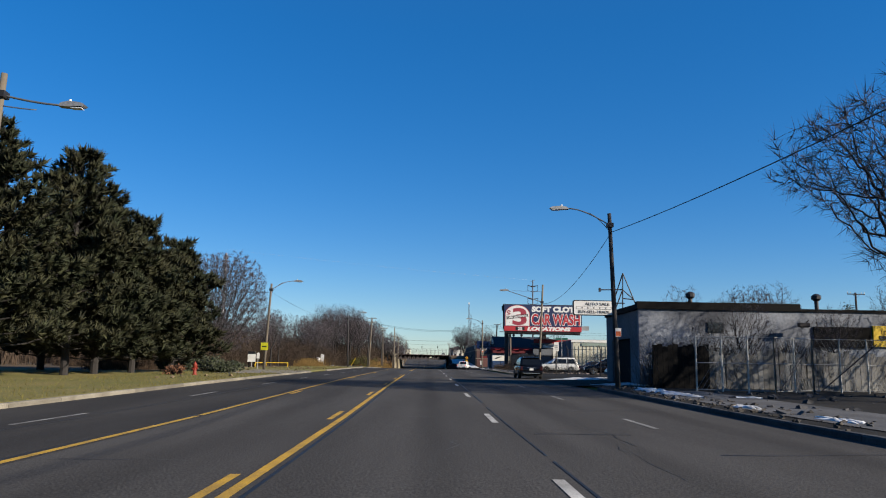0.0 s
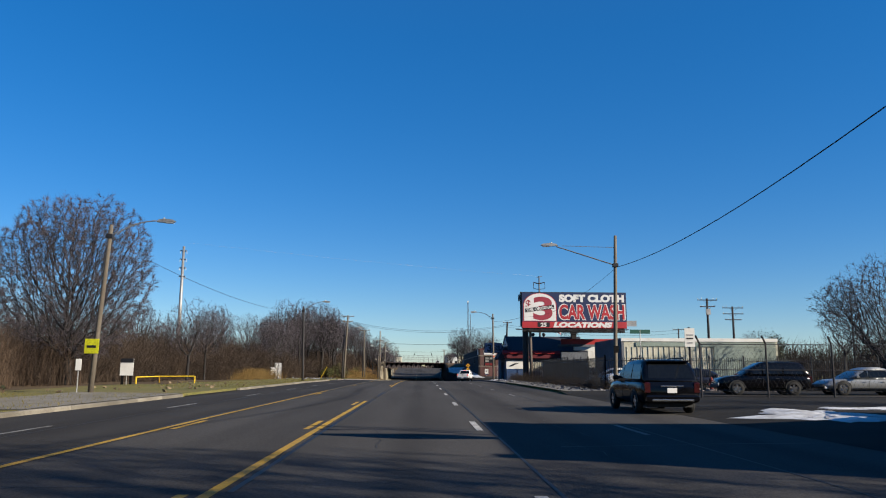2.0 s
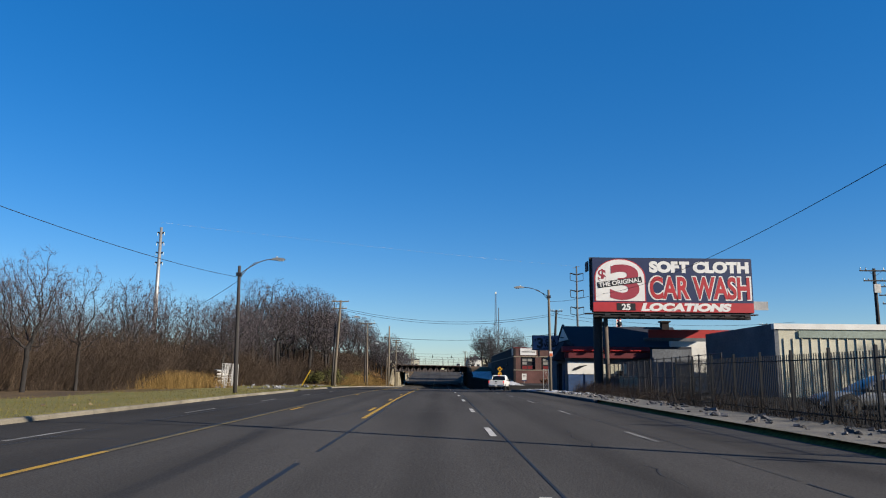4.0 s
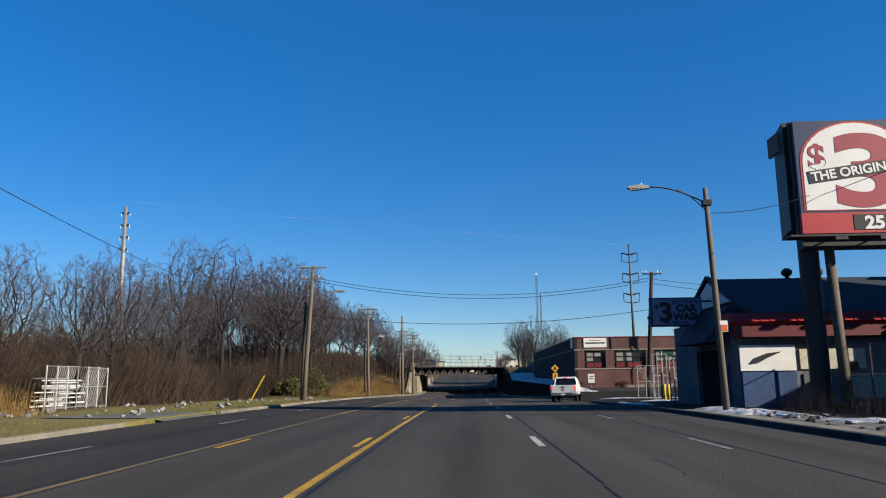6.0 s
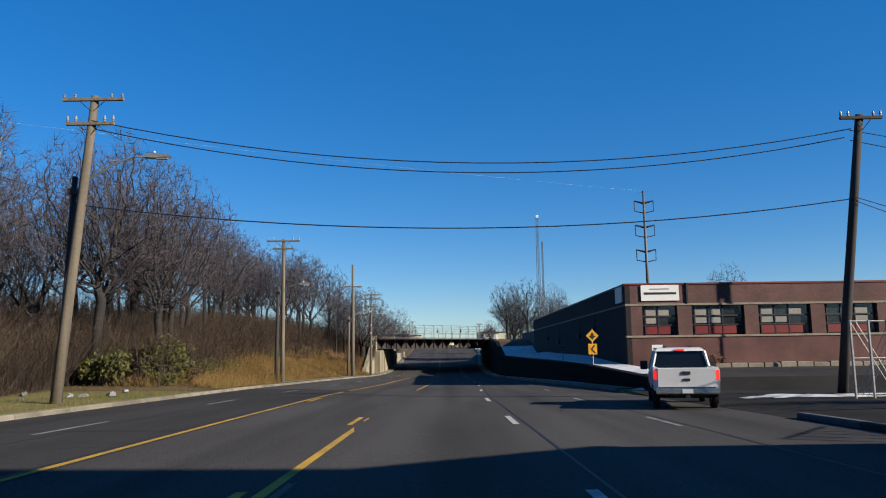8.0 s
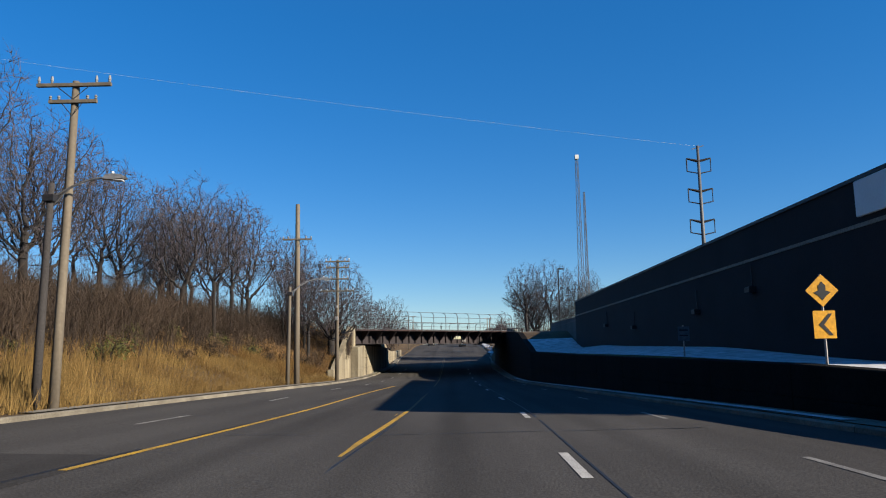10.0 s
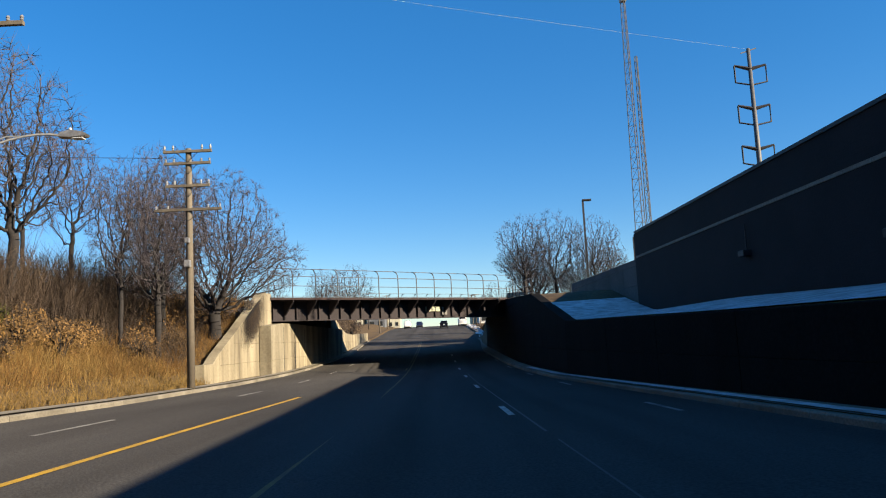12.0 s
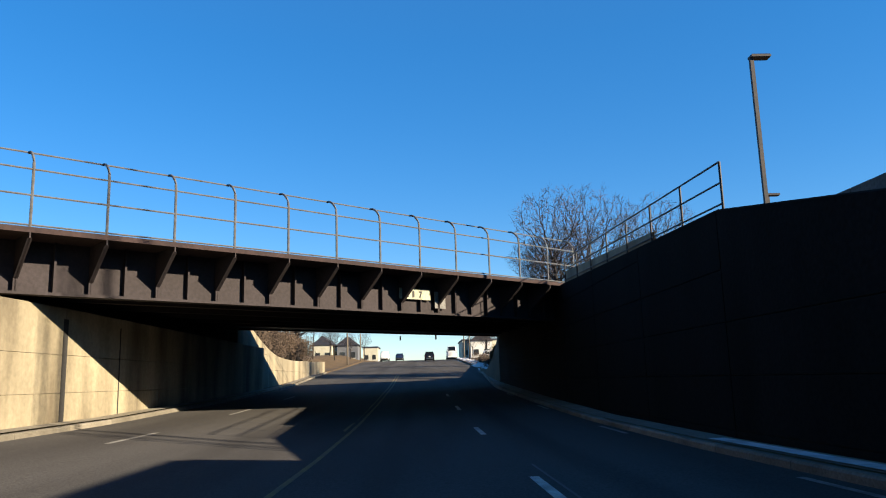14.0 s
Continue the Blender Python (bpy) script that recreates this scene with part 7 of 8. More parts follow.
# next two stand out of view, added to throw branch shadows on the stucco
plant(31, 40.6, 9.0, TREES[0], "leafless tree out of view, added to shadow the stucco wall", turn=2.0)
plant(38, 38.6, 10.0, TREES[4], "leafless tree out of view, added to shadow the stucco wall", turn=3.0)
plant(27, 42.4, 5.0, TREES[5], "small leafless tree in front of the stucco wall", turn=3.6)
plant(20.5, 60, 8.0, TREES[3], "leafless tree behind the stucco building", turn=0.5)
plant(28.5, 61, 8.4, TREES[2], "leafless tree behind the stucco building", turn=2.5)
plant(45, 70, 10, TREES[2], "leafless tree behind the stucco building", turn=1.5)
# another unseen tree, added on the sun's side of the stucco wall
plant(33, 36, 11, TREES[5], "leafless tree out of view, added upsun of the stucco wall", turn=2.5)
plant(48.5, 114, 13.6, BROAD, "broad leafless tree behind the parking lot", 11.0, turn=0.2)
plant(52, 128, 11, TREES[0], "leafless tree behind the yard", turn=1.2)
plant(56, 118, 12, TREES[5], "leafless tree behind the yard", turn=2.2)
plant(46, 268, 12, TREES[0], "leafless tree behind the brick building", turn=3.0, z=4.4)
plant(-12.2, 255.2, 10.2, BROAD, "broad many-limbed leafless tree at the head of the wing wall", 11.0, turn=0.9)
plant(-16.5, 231.2, 12.0, TREES[1], "tall leafless tree on top of the grassy bank", turn=2.9)
plant(-15.2, 249.0, 9.0, TREES[5], "leafless tree on the bank beside the wing wall", turn=0.4)
plant(-16.2, 251.6, 9.6, TREES[3], "leafless tree on the bank beside the wing wall", turn=2.4)
plant(-17.5, 258.5, 10.5, TREES[4], "leafless tree on the railway bank", turn=1.9)
plant(-18.6, 265.5, 12.2, TREES[0], "tall leafless tree on the railway bank", turn=3.9)
plant(-22.5, 259, 11.4, TREES[5], "leafless tree on the railway bank", turn=5.0)
for x, y, h, k in ((13.8, 314, 14.0, 2), (18.6, 318, 15.0, 4), (24, 316, 13.5, 4), (28, 324, 11, 1), (16, 334, 12, 5), (11.5, 345, 9.5, 3), (20, 350, 12, 2)):
    plant(x, y, h, TREES[k], "leafless tree on the slope beyond the railway", turn=rt.uniform(0, 6))
for x, y, h, k in ((-14, 322, 8.5, 4), (-17, 330, 10, 2), (-22, 318, 9, 0), (-15, 345, 8, 5), (-20, 352, 9, 1), (-16, 366, 9, 3)):
    plant(x, y, h, TREES[k], "leafless tree beyond the railway bridge", turn=rt.uniform(0, 6))
plant(15.5, 319, 11.0, BROAD, "broad leafless tree on the slope beyond the railway", 11.0, turn=2.1)
plant(23.5, 320, 10.5, BROAD, "broad leafless tree on the slope beyond the railway", 11.0, turn=4.4)
plant(-12.0, 327, 12.6, TREES[2], "broad leafless tree beyond the railway bridge", turn=5.2)
plant(-13.6, 249.6, 9.4, TREES[2], "many-limbed leafless tree beside the wing wall", turn=1.3)
plant(-14.6, 253.4, 10.6, TREES[4], "leafless tree behind the wing wall", turn=4.4)
plant(-46, 212, 13.5, TREES[2], "large leafless tree standing out of the wood", turn=1.1, group="trees of the wood")
# the wood along the verge
for i in range(22):
    y = 104 + i * 3.7 + rt.uniform(-1.2, 1.2)
    x = -24 - rt.random() ** 1.3 * 26 - (4 if y < 118 else 0)
    plant(x, y, rt.uniform(6.5, 9.5) if y < 150 else rt.uniform(9.5, 13), TREES[i % 6], "slender leafless tree at the wood's edge", turn=rt.uniform(0, 6), group="trees of the wood")
for x, y, h, k in ((-31, 150, 11.5, 2), (-38, 139, 10.5, 0), (-25, 176, 12.5, 1), (-23, 183, 13, 3), (-28, 190, 12.5, 5), (-21.5, 193, 11, 1), (-35, 166, 12.5, 4), (-40, 122, 10.5, 2), (-44, 110, 10, 3)):
    plant(x, y, h, TREES[k], "tall leafless tree in the wood", turn=rt.uniform(0, 6), group="trees of the wood")
for i in range(18):
    y = 152 + i * 2.95 + rt.uniform(-1.2, 1.2)
    plant(-19.2 - rt.random() * 8 - (3.5 if y < 157 else 0), y, rt.uniform(9.0, 11.5) if y < 174 else rt.uniform(12.5, 15.5), TREES[(i * 2 + i // 6) % 6], "tall grey leafless tree in the wood", turn=rt.uniform(0, 6), group="trees of the wood")
for i in range(38):
    y = 192 + i * 1.75 + rt.uniform(-1.2, 1.2)
    x = -17.5 - rt.random() ** 1.2 * 18
    plant(x, y, rt.uniform(10.5, 13.5), TREES[(i * 5 + 2) % 6], "leafless tree on top of the grassy bank", turn=rt.uniform(0, 6), group="trees on the bank")
for i in range(26):
    plant(-46 - rt.random() * 60, 90 + i * 8, rt.uniform(10, 15), TREES[i % 6], "distant leafless tree on the skyline", turn=rt.uniform(0, 6), group="distant trees")
for i in range(16):
    s = -1 if i % 2 else 1
    plant(s * (22 + rt.random() * 70), 360 + i * 12, rt.uniform(9, 14), TREES[i % 6], "distant leafless tree on the skyline", turn=rt.uniform(0, 6), group="distant trees")
for i in range(12):
    plant(70 + rt.random() * 60, 60 + i * 22, rt.uniform(9, 13), TREES[i % 6], "distant leafless tree on the skyline", turn=rt.uniform(0, 6), group="distant trees")


def pine_meshes(seed, height, radius, bare=0.12):
    """A pine with whorled branches carrying many tufts of needles."""
    r = random.Random(seed)
    wood, tufts = Shape(), Shape()
    wood.tube([(0, 0, -0.3), (r.uniform(-0.1, 0.1), 0, height * 0.5), (0, 0, height * 0.97)], [0.26, 0.17, 0.04], 8)

    def tuft(p, d, size):
        a = d.cross(Vector((0, 0, 1)) if abs(d.z) < 0.9 else Vector((1, 0, 0))).normalized()
        b = d.cross(a)
        for i in range(11):
            w = r.uniform(0, 6.2832)
            k = r.uniform(0.15, 1.0)
            e = (d * (1.15 - 0.6 * k) + (a * math.cos(w) + b * math.sin(w)) * k).normalized() * size * r.uniform(0.7, 1.2)
            s = e.cross(d + Vector((0.01, 0.02, 0))).normalized() * size * 0.13
            tufts.add([p - s, p + s, p + e], [(0, 1, 2)])

    z = height * bare
    while z < height * 0.97:
        q = z / height
        reach = radius * (1 - q) ** 0.62 * (0.75 + 0.5 * r.random()) * (0.8 if q < 0.2 else 1.0)
        n = r.randint(5, 7)
        off = r.uniform(0, 6.28)
        for k in range(n):
            a = off + 6.2832 * k / n + r.uniform(-0.25, 0.25)
            ln = reach * r.uniform(0.7, 1.15)
            up = 0.05 + 0.75 * q
            d = Vector((math.cos(a), math.sin(a), up)).normalized()
            base = Vector((0, 0, z + r.uniform(-0.2, 0.2)))
            tip = base + d * ln + Vector((0, 0, 0.12 * ln))
            wood.tube([base, base.lerp(tip, 0.5) - Vector((0, 0, 0.06 * ln)), tip], [0.05, 0.035, 0.012], 4, False)
            m = max(4, int(ln * 8.0))
            for j in range(m):
                w = 0.3 + 0.7 * ((j + r.random()) / m) ** 0.7
                p = base.lerp(tip, w) + Vector((r.uniform(-1, 1), r.uniform(-1, 1), r.uniform(-0.35, 0.6))) * 0.22 * ln * (1.1 - 0.5 * w)
                td = (d + Vector((r.uniform(-0.7, 0.7), r.uniform(-0.7, 0.7), r.uniform(0.1, 1.0)))).normalized()
                tuft(p, td, r.uniform(0.38, 0.68) * (0.75 + 0.4 * w))
                tuft(p + td * 0.12, (td + Vector((r.uniform(-0.6, 0.6), r.uniform(-0.6, 0.6), 0.3))).normalized(), r.uniform(0.26, 0.42))
        z += height * r.uniform(0.035, 0.055)
    for i in range(6):
        tuft(Vector((0, 0, height * (0.93 + 0.01 * i))), Vector((r.uniform(-0.2, 0.2), r.uniform(-0.2, 0.2), 1)).normalized(), 0.45)
    return wood.mesh("trunk", BARK), tufts.mesh("crown", NEEDLES)


PINES = [pine_meshes(5, 14.5, 5.6), pine_meshes(6, 11.5, 5.0, 0.08)]
for x, y, k, scale, turn in ((-24.2, 40.5, 0, 0.96, 1.0), (-23.4, 49.0, 0, 1.02, 3.3), (-21.7, 55.6, 1, 0.98, 0.4), (-22.9, 52.2, 1, 1.06, 1.7), (-20.7, 61.2, 1, 0.92, 2.6), (-30, 45, 0, 1.0, 2.0), (-29, 57, 1, 1.05, 5.0), (-25.5, 31, 0, 0.9, 4.1)):
    p = thing("pine_tree", "dark green pine with clumped needles and low branches", "tree", turned(x, y) @ Matrix.Rotation(turn, 4, "Z"), "pines beside the road")
    p.scale = (scale, scale, scale)
    part("trunk", PINES[k][0], BARK, p)
    part("crown", PINES[k][1], NEEDLES, p)


def leaf_shrub(name, label, x, y, rx, ry, h, mat, seed, n=900, leaf=0.1, category="shrub", z=None):
    r = random.Random(seed)
    t = thing(name, label, category, Matrix.Translation((x, y, gz(x, y) if z is None else z)))
    stems, leaves = Shape(), Shape()
    for i in range(14):
        a, q = r.uniform(0, 6.28), r.uniform(0.2, 0.8)
        stems.tube([(0, 0, -0.1), (rx * q * math.cos(a) * 0.5, ry * q * math.sin(a) * 0.5, h * 0.5), (rx * q * math.cos(a), ry * q * math.sin(a), h * r.uniform(0.6, 0.95))], [0.03, 0.02, 0.008], 4, False)
    lobes = [(r.uniform(-0.55, 0.55) * rx, r.uniform(-0.55, 0.55) * ry, r.uniform(0.3, 0.7) * h, r.uniform(0.35, 0.6)) for _ in range(9)]
    for i in range(n):
        lx, ly, lz, s = r.choice(lobes)
        d = Vector((r.gauss(0, 1), r.gauss(0, 1), r.gauss(0, 0.8))).normalized() * r.uniform(0.55, 1.1) * s
        p = Vector((lx + d.x * rx, ly + d.y * ry, max(0.05, lz + d.z * h * 0.8)))
        u = Vector((r.gauss(0, 1), r.gauss(0, 1), r.gauss(0, 1))).normalized() * leaf
        v = u.orthogonal().normalized() * leaf * 0.5
        leaves.add([p - u, p + v, p + u, p - v], [(0, 1, 2, 3)])
    part("twiggy_core", stems, BARK, t)
    part("foliage", leaves, mat, t)
    return t


for i, (x, y, rx, ry, h) in enumerate(((-17.8, 66.5, 1.6, 1.5, 1.1), (-19.6, 68, 1.8, 1.6, 1.4), (-21.5, 65, 2.0, 1.6, 1.3), (-22.5, 70, 1.7, 1.5, 1.5), (-17.0, 63.5, 1.2, 1.2, 0.8))):
    leaf_shrub("juniper", "low dark green juniper under the pines", x, y, rx, ry, h, LEAVES, 40 + i, 1300, 0.13)
leaf_shrub("olive_shrub", "olive-green shrub at the wood's edge", -16.4, 190, 1.6, 1.6, 2.6, OLIVE, 50, 1500, 0.13)
leaf_shrub("olive_shrub", "olive-green shrub at the wood's edge", -18.5, 187, 1.5, 1.3, 1.9, OLIVE, 51, 1000, 0.13)
leaf_shrub("russet_shrub", "small russet shrub on the verge", -17.6, 52.6, 0.8, 0.6, 0.8, RUSSET, 52, 420, 0.09)
leaf_shrub("evergreen", "ragged dark evergreen beside the car wash", 20.6, 166, 1.7, 1.7, 6.6, LEAVES, 53, 2600, 0.1, "tree")
leaf_shrub("evergreen", "dark evergreen behind the yard", 45, 131, 2.6, 2.4, 6.2, LEAVES, 54, 4200, 0.13, "tree")
leaf_shrub("evergreen", "dark evergreen behind the stucco building", 37.5, 66, 1.5, 1.5, 8.0, LEAVES, 55, 3000, 0.13, "tree")
leaf_shrub("clipped_shrub", "brown shrub at the brick wall", 17.6, 197.3, 1.0, 0.7, 1.0, RUSSET, 56, 700, 0.08)
leaf_shrub("wall_creeper", "withered creeper hanging over the wing wall", -11.1, 259.2, 0.22, 1.5, 1.0, islands(material("withered_leaves", (0.087, 0.064, 0.043), 0.9, bump=0), 0.5, 1.5), 57, 500, 0.05, "creeper", z=3.5)
WITHERED = islands(material("withered_brown_leaves", (0.06, 0.034, 0.014), 0.9, second=(0.034, 0.022, 0.01), scale=0.7, amount=0.7, bump=0), 0.45, 1.6)
rb = random.Random(63)
for i in range(30):
    y = 189 + i * 1.95 + rb.uniform(-0.8, 0.8)
    leaf_shrub("bank_bush", "ragged brown bush with withered leaves on the bank", -15.0 - rb.random() * 3.2, y, rb.uniform(0.7, 1.4), rb.uniform(0.8, 1.6), rb.uniform(0.7, 1.6), WITHERED if i % 3 else OLIVE, 110 + i, 520, 0.075)
OAK_BROWN = islands(material("oak_brown_leaves", (0.12, 0.066, 0.022), 0.9, second=(0.06, 0.036, 0.014), scale=0.8, amount=0.7, bump=0), 0.4, 1.6)
for i in range(20):
    y = 236 + i * 1.35 + rb.uniform(-0.5, 0.5)
    leaf_shrub("bank_bush", "golden-brown bush with dead leaves on the bank", -13.0 - rb.random() * 3.4, y, rb.uniform(0.6, 1.2), rb.uniform(0.7, 1.4), rb.uniform(0.7, 1.7), OAK_BROWN if i % 4 else WITHERED, 160 + i, 520, 0.07)
for i in range(7):
    leaf_shrub("hedge_bush", "brown leafless hedge above the far wall", -12.6 - 0.4 * (i % 2), 306 + i * 4.2, 1.7, 2.8, 3.6, BRUSH, 70 + i, 2200, 0.11, z=2.3)
for i, (x, y, h) in enumerate(((9.6, 322, 1.8), (10.6, 330, 2.6), (9.9, 341, 1.6), (11.5, 352, 3.0), (10.4, 362, 1.8))):
    leaf_shrub("roadside_bush", "dark ragged bush beside the road beyond the bridge", x, y, 1.3, 1.8, h, LEAVES if i % 2 else BRUSH, 90 + i, 700, 0.11)


strands = thing("wall_creeper", "withered creeper strands hanging down the wing wall", "creeper", Matrix.Translation((-10.98, 257, 3.0)))
hang, tips = Shape(), Shape()
rc = random.Random(29)
for i in range(760):
    y = rc.gauss(2.1, 1.1)
    top = min(1.95, (y + 257 - 254.8) * 0.37 - 1.0) + 0.05
    p = Vector((rc.uniform(0.0, 0.1), y, top))
    for k in range(rc.randint(2, 6)):
        q = p + Vector((rc.uniform(-0.04, 0.07), rc.uniform(-0.16, 0.16), -rc.uniform(0.15, 0.42)))
        q.x = max(0.0, q.x)
        s = Vector((0.0, 0.012, 0.004))
        hang.add((p - s, p + s, q + s * 0.6, q - s * 0.6), [(0, 1, 2, 3)])
        for j in range(2):
            e = q + Vector((rc.uniform(0, 0.1), rc.uniform(-0.14, 0.14), rc.uniform(-0.12, 0.1)))
            tips.add((q - s, q + s, e), [(0, 1, 2)])
        p = q
part("twiggy_core", hang, BARK, strands)
part("foliage", tips, WITHERED, strands)


# ---- brush and grasses ----
def thicket(name, label, count, place, height, mat, seed, lean=0.45, width=0.012, forks=3):
    """Many thin stems, each with a few forks."""
    r = random.Random(seed)
    verts, faces = [], []

    def blade(p, q, w):
        a = r.uniform(0, 3.14)
        s = Vector((math.cos(a), math.sin(a), 0)) * w
        k = len(verts)
        verts.extend((tuple(p - s), tuple(p + s), tuple(q)))
        faces.append((k, k + 1, k + 2))
        s = Vector((-math.sin(a), math.cos(a), 0)) * w
        k = len(verts)
        verts.extend((tuple(p - s), tuple(p + s), tuple(q)))
        faces.append((k, k + 1, k + 2))

    for _ in range(count):
        spot = place(r)
        if spot is None:
            continue
        x, y = spot
        h = height(r, x, y)
        p = Vector((x, y, gz(x, y) - 0.05))
        d = Vector((r.uniform(-lean, lean), r.uniform(-lean, lean), 1))
        q = p + d * h
        blade(p, q, width * (0.6 + h * 0.35))
        for _ in range(forks):
            w = r.uniform(0.25, 0.8)
            s = p.lerp(q, w)
            e = s + Vector((r.uniform(-1, 1), r.uniform(-1, 1), r.uniform(0.2, 1))) * h * r.uniform(0.25, 0.5)
            blade(s, e, width * 0.6 * (0.6 + h * 0.3))
    s = Shape()
    s.v, s.f = verts, faces
    return tagged(part(name, s, mat, None), label, "undergrowth", kind="stuff")


def wood_spot(r):
    y = r.uniform(100, 192)
    return (-along([(100, 28), (124, 26), (130, 24), (144, 23.6), (156, 23.0), (161, 21.3), (192, 20)], y) - r.random() ** 1.5 * 20, y)


def bank_spot(r):
    y = r.uniform(190, 262)
    return (-17.0 - r.random() ** 1.4 * 16, y)


def straw_spot(r):
    x, y = -12.0 - r.random() * 8.5, r.uniform(187, 247)
    return (x, y) if noise.noise(Vector((x * 0.28, y * 0.28, 5))) > -0.12 else None


def kerbside(r):
    y = r.uniform(192, 248)
    return (edge_l(y) - 1.0 - r.random() ** 1.3 * 4.5, y)


def clump_spot(r):
    a = r.choice(((-24, 76.5, 2.8), (-29, 84, 4.0), (-29, 76, 3.5), (-29, 95, 3.5), (-33, 90, 5), (-35, 100, 6), (-28, 70, 3.5), (-38, 88, 5)))
    w, q = r.uniform(0, 6.28), r.random() ** 0.5
    return (a[0] + a[2] * q * math.cos(w), a[1] + a[2] * q * math.sin(w))


thicket("undergrowth", "brown leafless undergrowth in the wood", 25000, wood_spot, lambda r, x, y: r.uniform(0.9, 3.4) + 3.2 * r.random() * max(0, noise.noise(Vector((x * 0.2, y * 0.2, 1))) + 0.4), BRUSH, 1, lean=0.75, width=0.012, forks=4)
thicket("undergrowth", "brown leafless bushes on the bank", 19000, bank_spot, lambda r, x, y: r.uniform(0.8, 3.6) * (0.7 if x > -17 else 1), BRUSH, 2, width=0.014)
thicket("undergrowth", "dark tangled brush beside the wing wall", 2200, lambda r: (-12.6 - r.random() ** 1.3 * 6.5, r.uniform(246.5, 264)), lambda r, x, y: r.uniform(0.4, 1.5) + 1.2 * r.random() ** 3, BRUSH, 14, lean=0.8, width=0.01)
thicket("bushes", "tall reddish-brown leafless bushes by the round tree", 6500, clump_spot, lambda r, x, y: r.uniform(1.0, 4.2), islands(material("reddish_stems", (0.07, 0.046, 0.03), 0.95, second=(0.036, 0.025, 0.018), scale=0.3, amount=0.8, bump=0), 0.5, 1.4), 3, lean=0.3, width=0.013, forks=3)
thicket("dry_grass", "tall straw-coloured dry grass on the bank", 25000, straw_spot, lambda r, x, y: r.uniform(0.25, 0.95), STRAW, 4, lean=0.5, width=0.016, forks=0)
thicket("dry_grass", "straw-coloured grass on the bank under the trees", 14000, lambda r: ((-11.7 - r.random() * 6, r.uniform(232, 262))), lambda r, x, y: r.uniform(0.2, 0.7), islands(material("russet_grass", (0.15, 0.08, 0.024), 0.95, bump=0), 0.5, 1.4), 5, lean=0.6, width=0.016, forks=0)
thicket("dry_grass", "rough golden grass down to the kerb", 15000, lambda r: kerbside(r), lambda r, x, y: r.uniform(0.12, 0.5), STRAW, 41, lean=0.7, width=0.02, forks=1)
thicket("dry_grass", "straw-coloured grass clump by the gate", 5000, lambda r: ((-23.0 + r.gauss(0, 1.6), 140 + r.gauss(0, 2.6))), lambda r, x, y: r.uniform(0.5, 1.7), STRAW, 6, lean=0.35, width=0.016, forks=0)
thicket("dry_grass", "straw-coloured grass clump on the slope", 2600, lambda r: ((-15.5 + r.gauss(0, 1.3), 205 + r.gauss(0, 4.0))), lambda r, x, y: r.uniform(0.5, 1.5), STRAW, 7, lean=0.35, width=0.016, forks=0)
thicket("verge_grass", "short rough grass along the verge", 16000, lambda r: ((-12.1 - r.random() ** 1.5 * 9, r.uniform(20, 188))), lambda r, x, y: r.uniform(0.06, 0.22) if not (76 < y < 89 or 136 < y < 146) else 0.02, islands(material("grass_blades", (0.1, 0.092, 0.022), 0.95, second=(0.15, 0.115, 0.035), scale=0.3, amount=0.8, bump=0), 0.6, 1.4), 8, lean=0.7, width=0.02, forks=0)
thicket("weeds", "dry weeds along the iron fence", 2600, lambda r: ((12.3 + r.gauss(0, 0.25), r.uniform(86, 140)) if r.random() < 0.6 else (r.uniform(12.5, 30), 86.9 + r.gauss(0, 0.25))), lambda r, x, y: r.uniform(0.3, 1.3), BRUSH, 9, width=0.01)
thicket("undergrowth", "tall leafless saplings behind the wood", 7000, lambda r: (-27 - r.random() * 20, r.uniform(102, 258)), lambda r, x, y: r.uniform(2.5, 6.5), BRUSH, 30, lean=0.25, width=0.016, forks=4)
thicket("undergrowth", "tall thin saplings between the trees on the bank", 3600, lambda r: (-15.6 - r.random() ** 1.2 * 11, r.uniform(187, 260)), lambda r, x, y: r.uniform(1.6, 4.4), BRUSH, 42, lean=0.3, width=0.013, forks=5)
thicket("far_woods", "distant leafless woods behind the verge", 9000, lambda r: ((-45 - r.random() * 45, r.uniform(30, 340))), lambda r, x, y: r.uniform(3, 8.5), BRUSH, 31, lean=0.2, width=0.03, forks=3)
thicket("far_woods", "distant leafless woods behind the yards", 8000, lambda r: ((62 + r.random() * 45, r.uniform(30, 360))), lambda r, x, y: r.uniform(3, 8), BRUSH, 32, lean=0.2, width=0.03, forks=3)
thicket("far_woods", "distant leafless woods beyond the crossing", 9000, lambda r: ((r.choice((-1, 1)) * (24 + r.random() * 160), r.uniform(360, 560))), lambda r, x, y: r.uniform(3, 8), BRUSH, 33, lean=0.2, width=0.035, forks=3)
for cx in (14.2, 17.0, 20.8):
    thicket("weeds", "tangled dry brush in front of the wall", 500, lambda r: (cx + r.gauss(0, 0.9), 42.4 + r.gauss(0, 0.5)), lambda r, x, y: r.uniform(0.8, 3.2), BRUSH, 10 + int(cx), width=0.012)


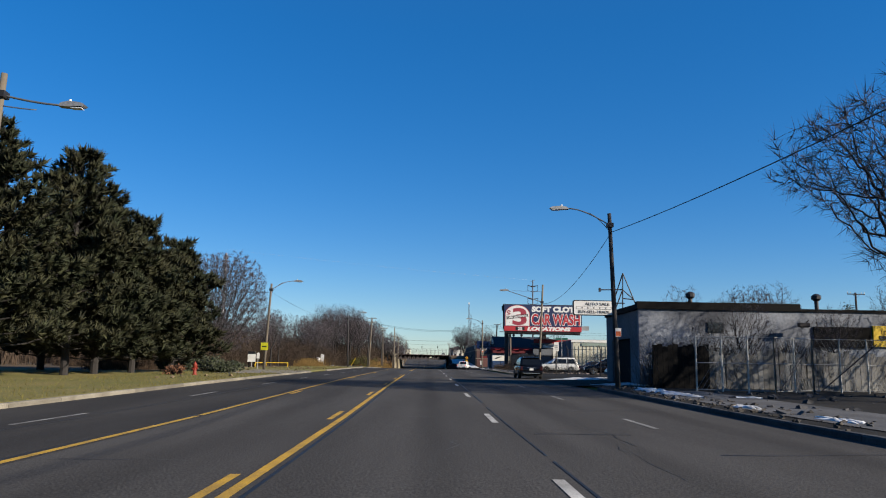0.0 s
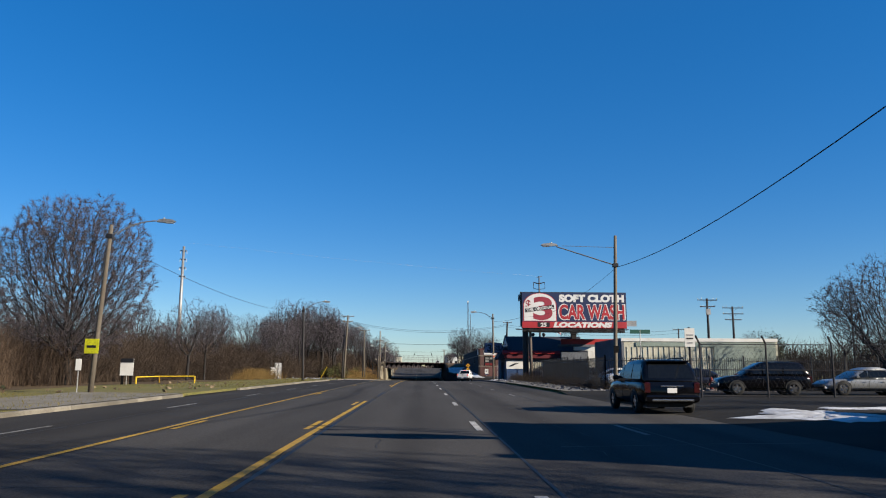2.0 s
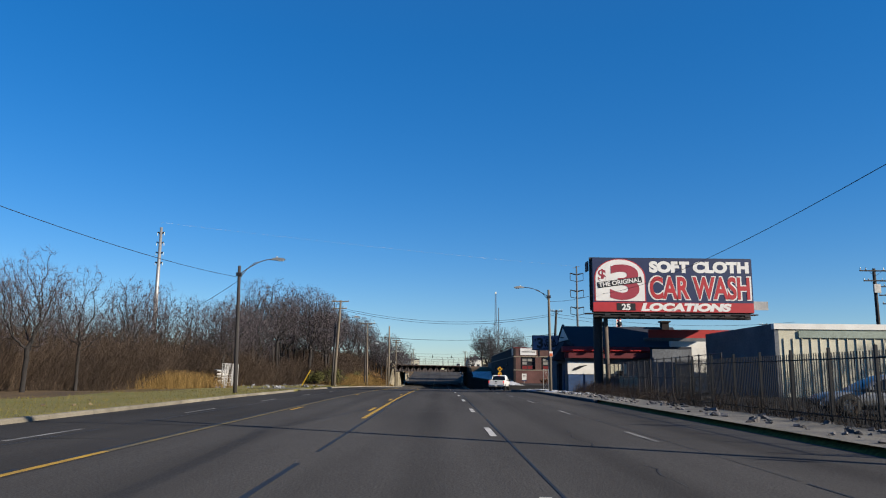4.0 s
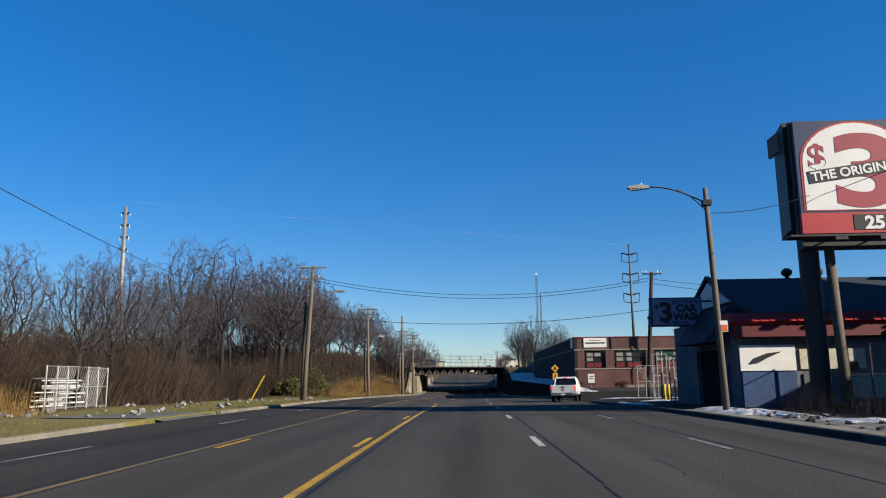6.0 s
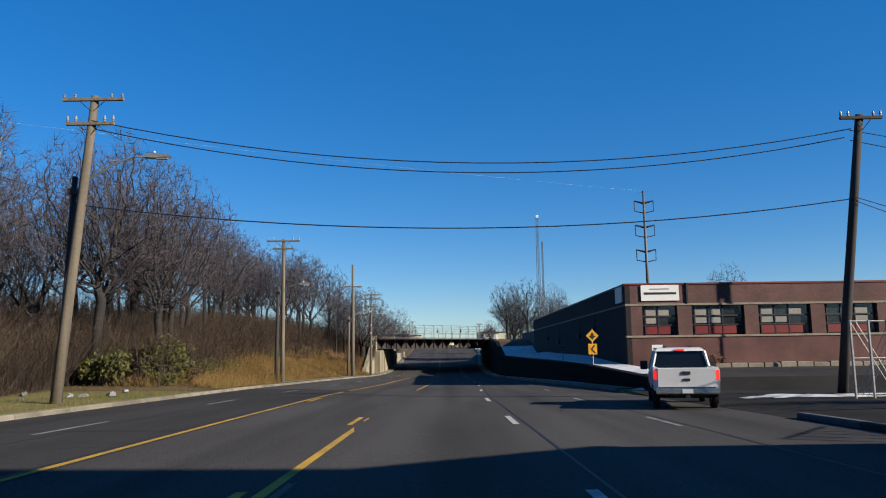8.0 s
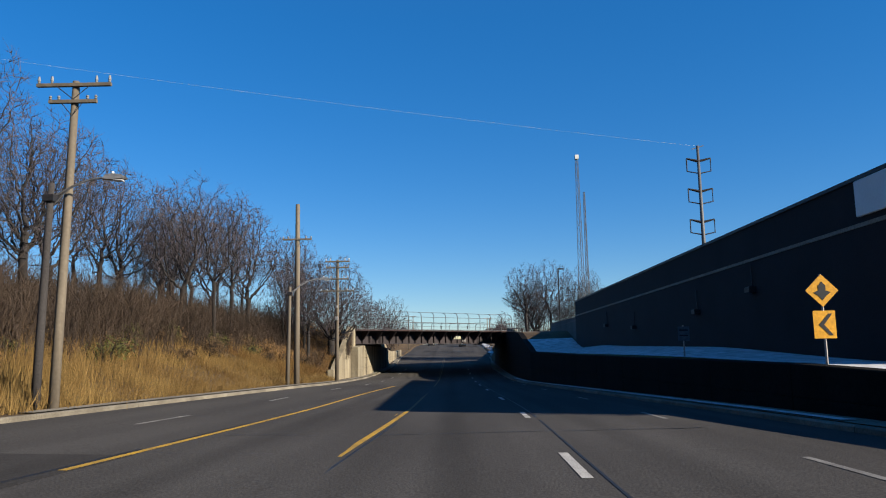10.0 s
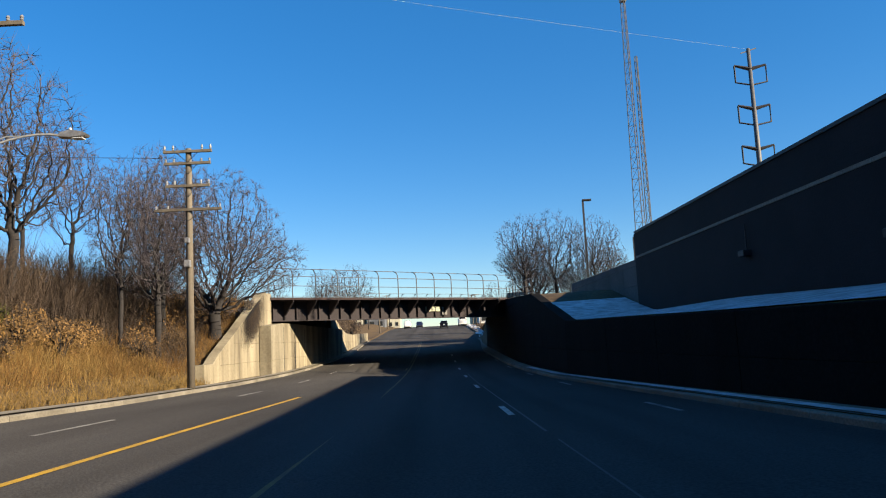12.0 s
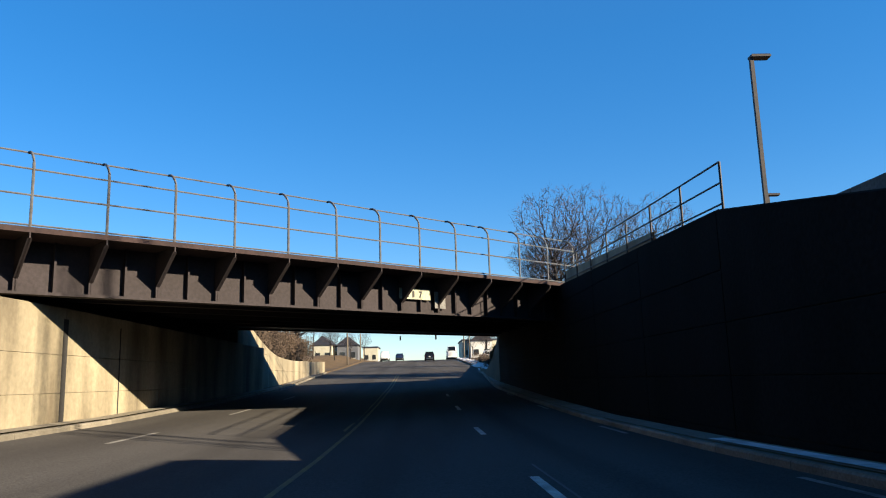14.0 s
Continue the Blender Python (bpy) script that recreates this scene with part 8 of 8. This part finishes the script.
# ---- beyond the bridge ----
def far_house(x0, x1, y0, y1, h, mat, label, pitch=True):
    hs = thing("far_building", label, "building")
    z = level(0, y0)
    part("wall", Shape().box(x0, x1, y0, y1, z - 1.5, z + h), mat, hs)
    if pitch:
        part("roof", Shape().prism([(x0 - 0.4, z + h), (x1 + 0.4, z + h), ((x0 + x1) / 2, z + h + 2.2)], y0 - 0.3, y1 + 0.3), SHINGLE, hs)
    else:
        part("roof", Shape().box(x0 - 0.2, x1 + 0.2, y0 - 0.2, y1 + 0.2, z + h, z + h + 0.35), SHINGLE, hs)
    n = max(2, int((x1 - x0) / 3))
    for i in range(n):
        u = x0 + (x1 - x0) * (i + 0.25) / n
        w = part("window", Shape().box(u, u + (x1 - x0) / n * 0.5, y0 - 0.06, y0 - 0.01, z + 1.0, z + 2.4), PANE, hs)
        part("sill", Shape().box(u - 0.1, u + (x1 - x0) / n * 0.5 + 0.1, y0 - 0.12, y0 - 0.061, z + 0.88, z + 0.99), WHITE, w)


far_house(-18.5, -13.6, 426, 436, 4.0, PLAIN_GREY, "grey gabled house beside the road beyond the bridge")
far_house(-24, -19.5, 424, 436, 4.2, CREAM, "cream house beside the road beyond the bridge")
far_house(-16, -11.5, 476, 490, 4.6, CREAM, "cream two-storey building near the far crossing", False)
far_house(14.5, 20, 440, 452, 4.6, WHITE, "white house at the far crossing")
far_house(13, 24, 452, 470, 5, CREAM, "cream shop at the far crossing", False)
for x, y, h, k in ((-14.5, 384, 7, 0), (-17, 398, 8, 2), (-14, 410, 6.5, 4), (-13, 440, 8, 5), (13.5, 386, 7, 2), (15, 404, 8, 4), (14, 428, 7, 0)):
    plant(x, y, h, TREES[k], "small leafless street tree beyond the bridge", turn=rt.uniform(0, 6), group="distant trees")
for x, y, h in ((-11.4, 376, 8), (-12.2, 416, 9.5), (11, 395, 8), (11.5, 420, 8.5)):
    utility_pole((x, y, level(x, y)), (x, y, level(x, y) + h), ((0.97, 1.0, 0.1),), POLE_WOOD, "distant utility pole beyond the bridge")
for x in (-3.7, 5.5):
    sg = thing("traffic_signal", "hanging traffic signal over the far crossing", "traffic signal", Matrix.Translation((x, 440, level(0, 440) + 5.2)))
    part("body", Shape().box(-0.2, 0.2, -0.2, 0.2, 0, 1.1, chamfer=0.04), DARK_PAINT, sg)
    part("visor", Shape().box(-0.14, 0.14, -0.34, -0.2, 0.72, 0.98), DARK_PAINT, sg)
    part("hanger", Shape().tube([(0, 0, 1.1), (0, 0, 1.9)], 0.03, 5), DARK_STEEL, sg)
wire((-13, 440, level(0, 440) + 7.4), (12, 440, level(0, 440) + 7.4), 0.35, 0.03, label="span wire over the far crossing")
suv("dark_suv", "dark car on the road beyond the bridge", CAR_BLACK, on_ground(3.0, 396))
suv("white_suv", "white van on the road beyond the bridge", CAR_WHITE, on_ground(-6.4, 409, 180), H=2.2)
suv("dark_suv", "dark car waiting at the far crossing", CAR_BLUE, on_ground(-3.6, 425, 180))
suv("white_van", "tall white van on the road beyond the bridge", CAR_WHITE, on_ground(8.3, 416), L=6, W=2.2, H=2.9, rack=False)
suv("white_suv", "white car parked beyond the bridge", CAR_WHITE, on_ground(12.5, 372))

# earth wire between the two tall poles, painted white for its sun glint
ew = wire((42, 301, 35.7), (-72, 262, 40.3), 0.5, 0.008, "earth_wire", "bare wire strung high between steel poles, whitened for its sun glint")
ew.data.materials[0] = WHITE
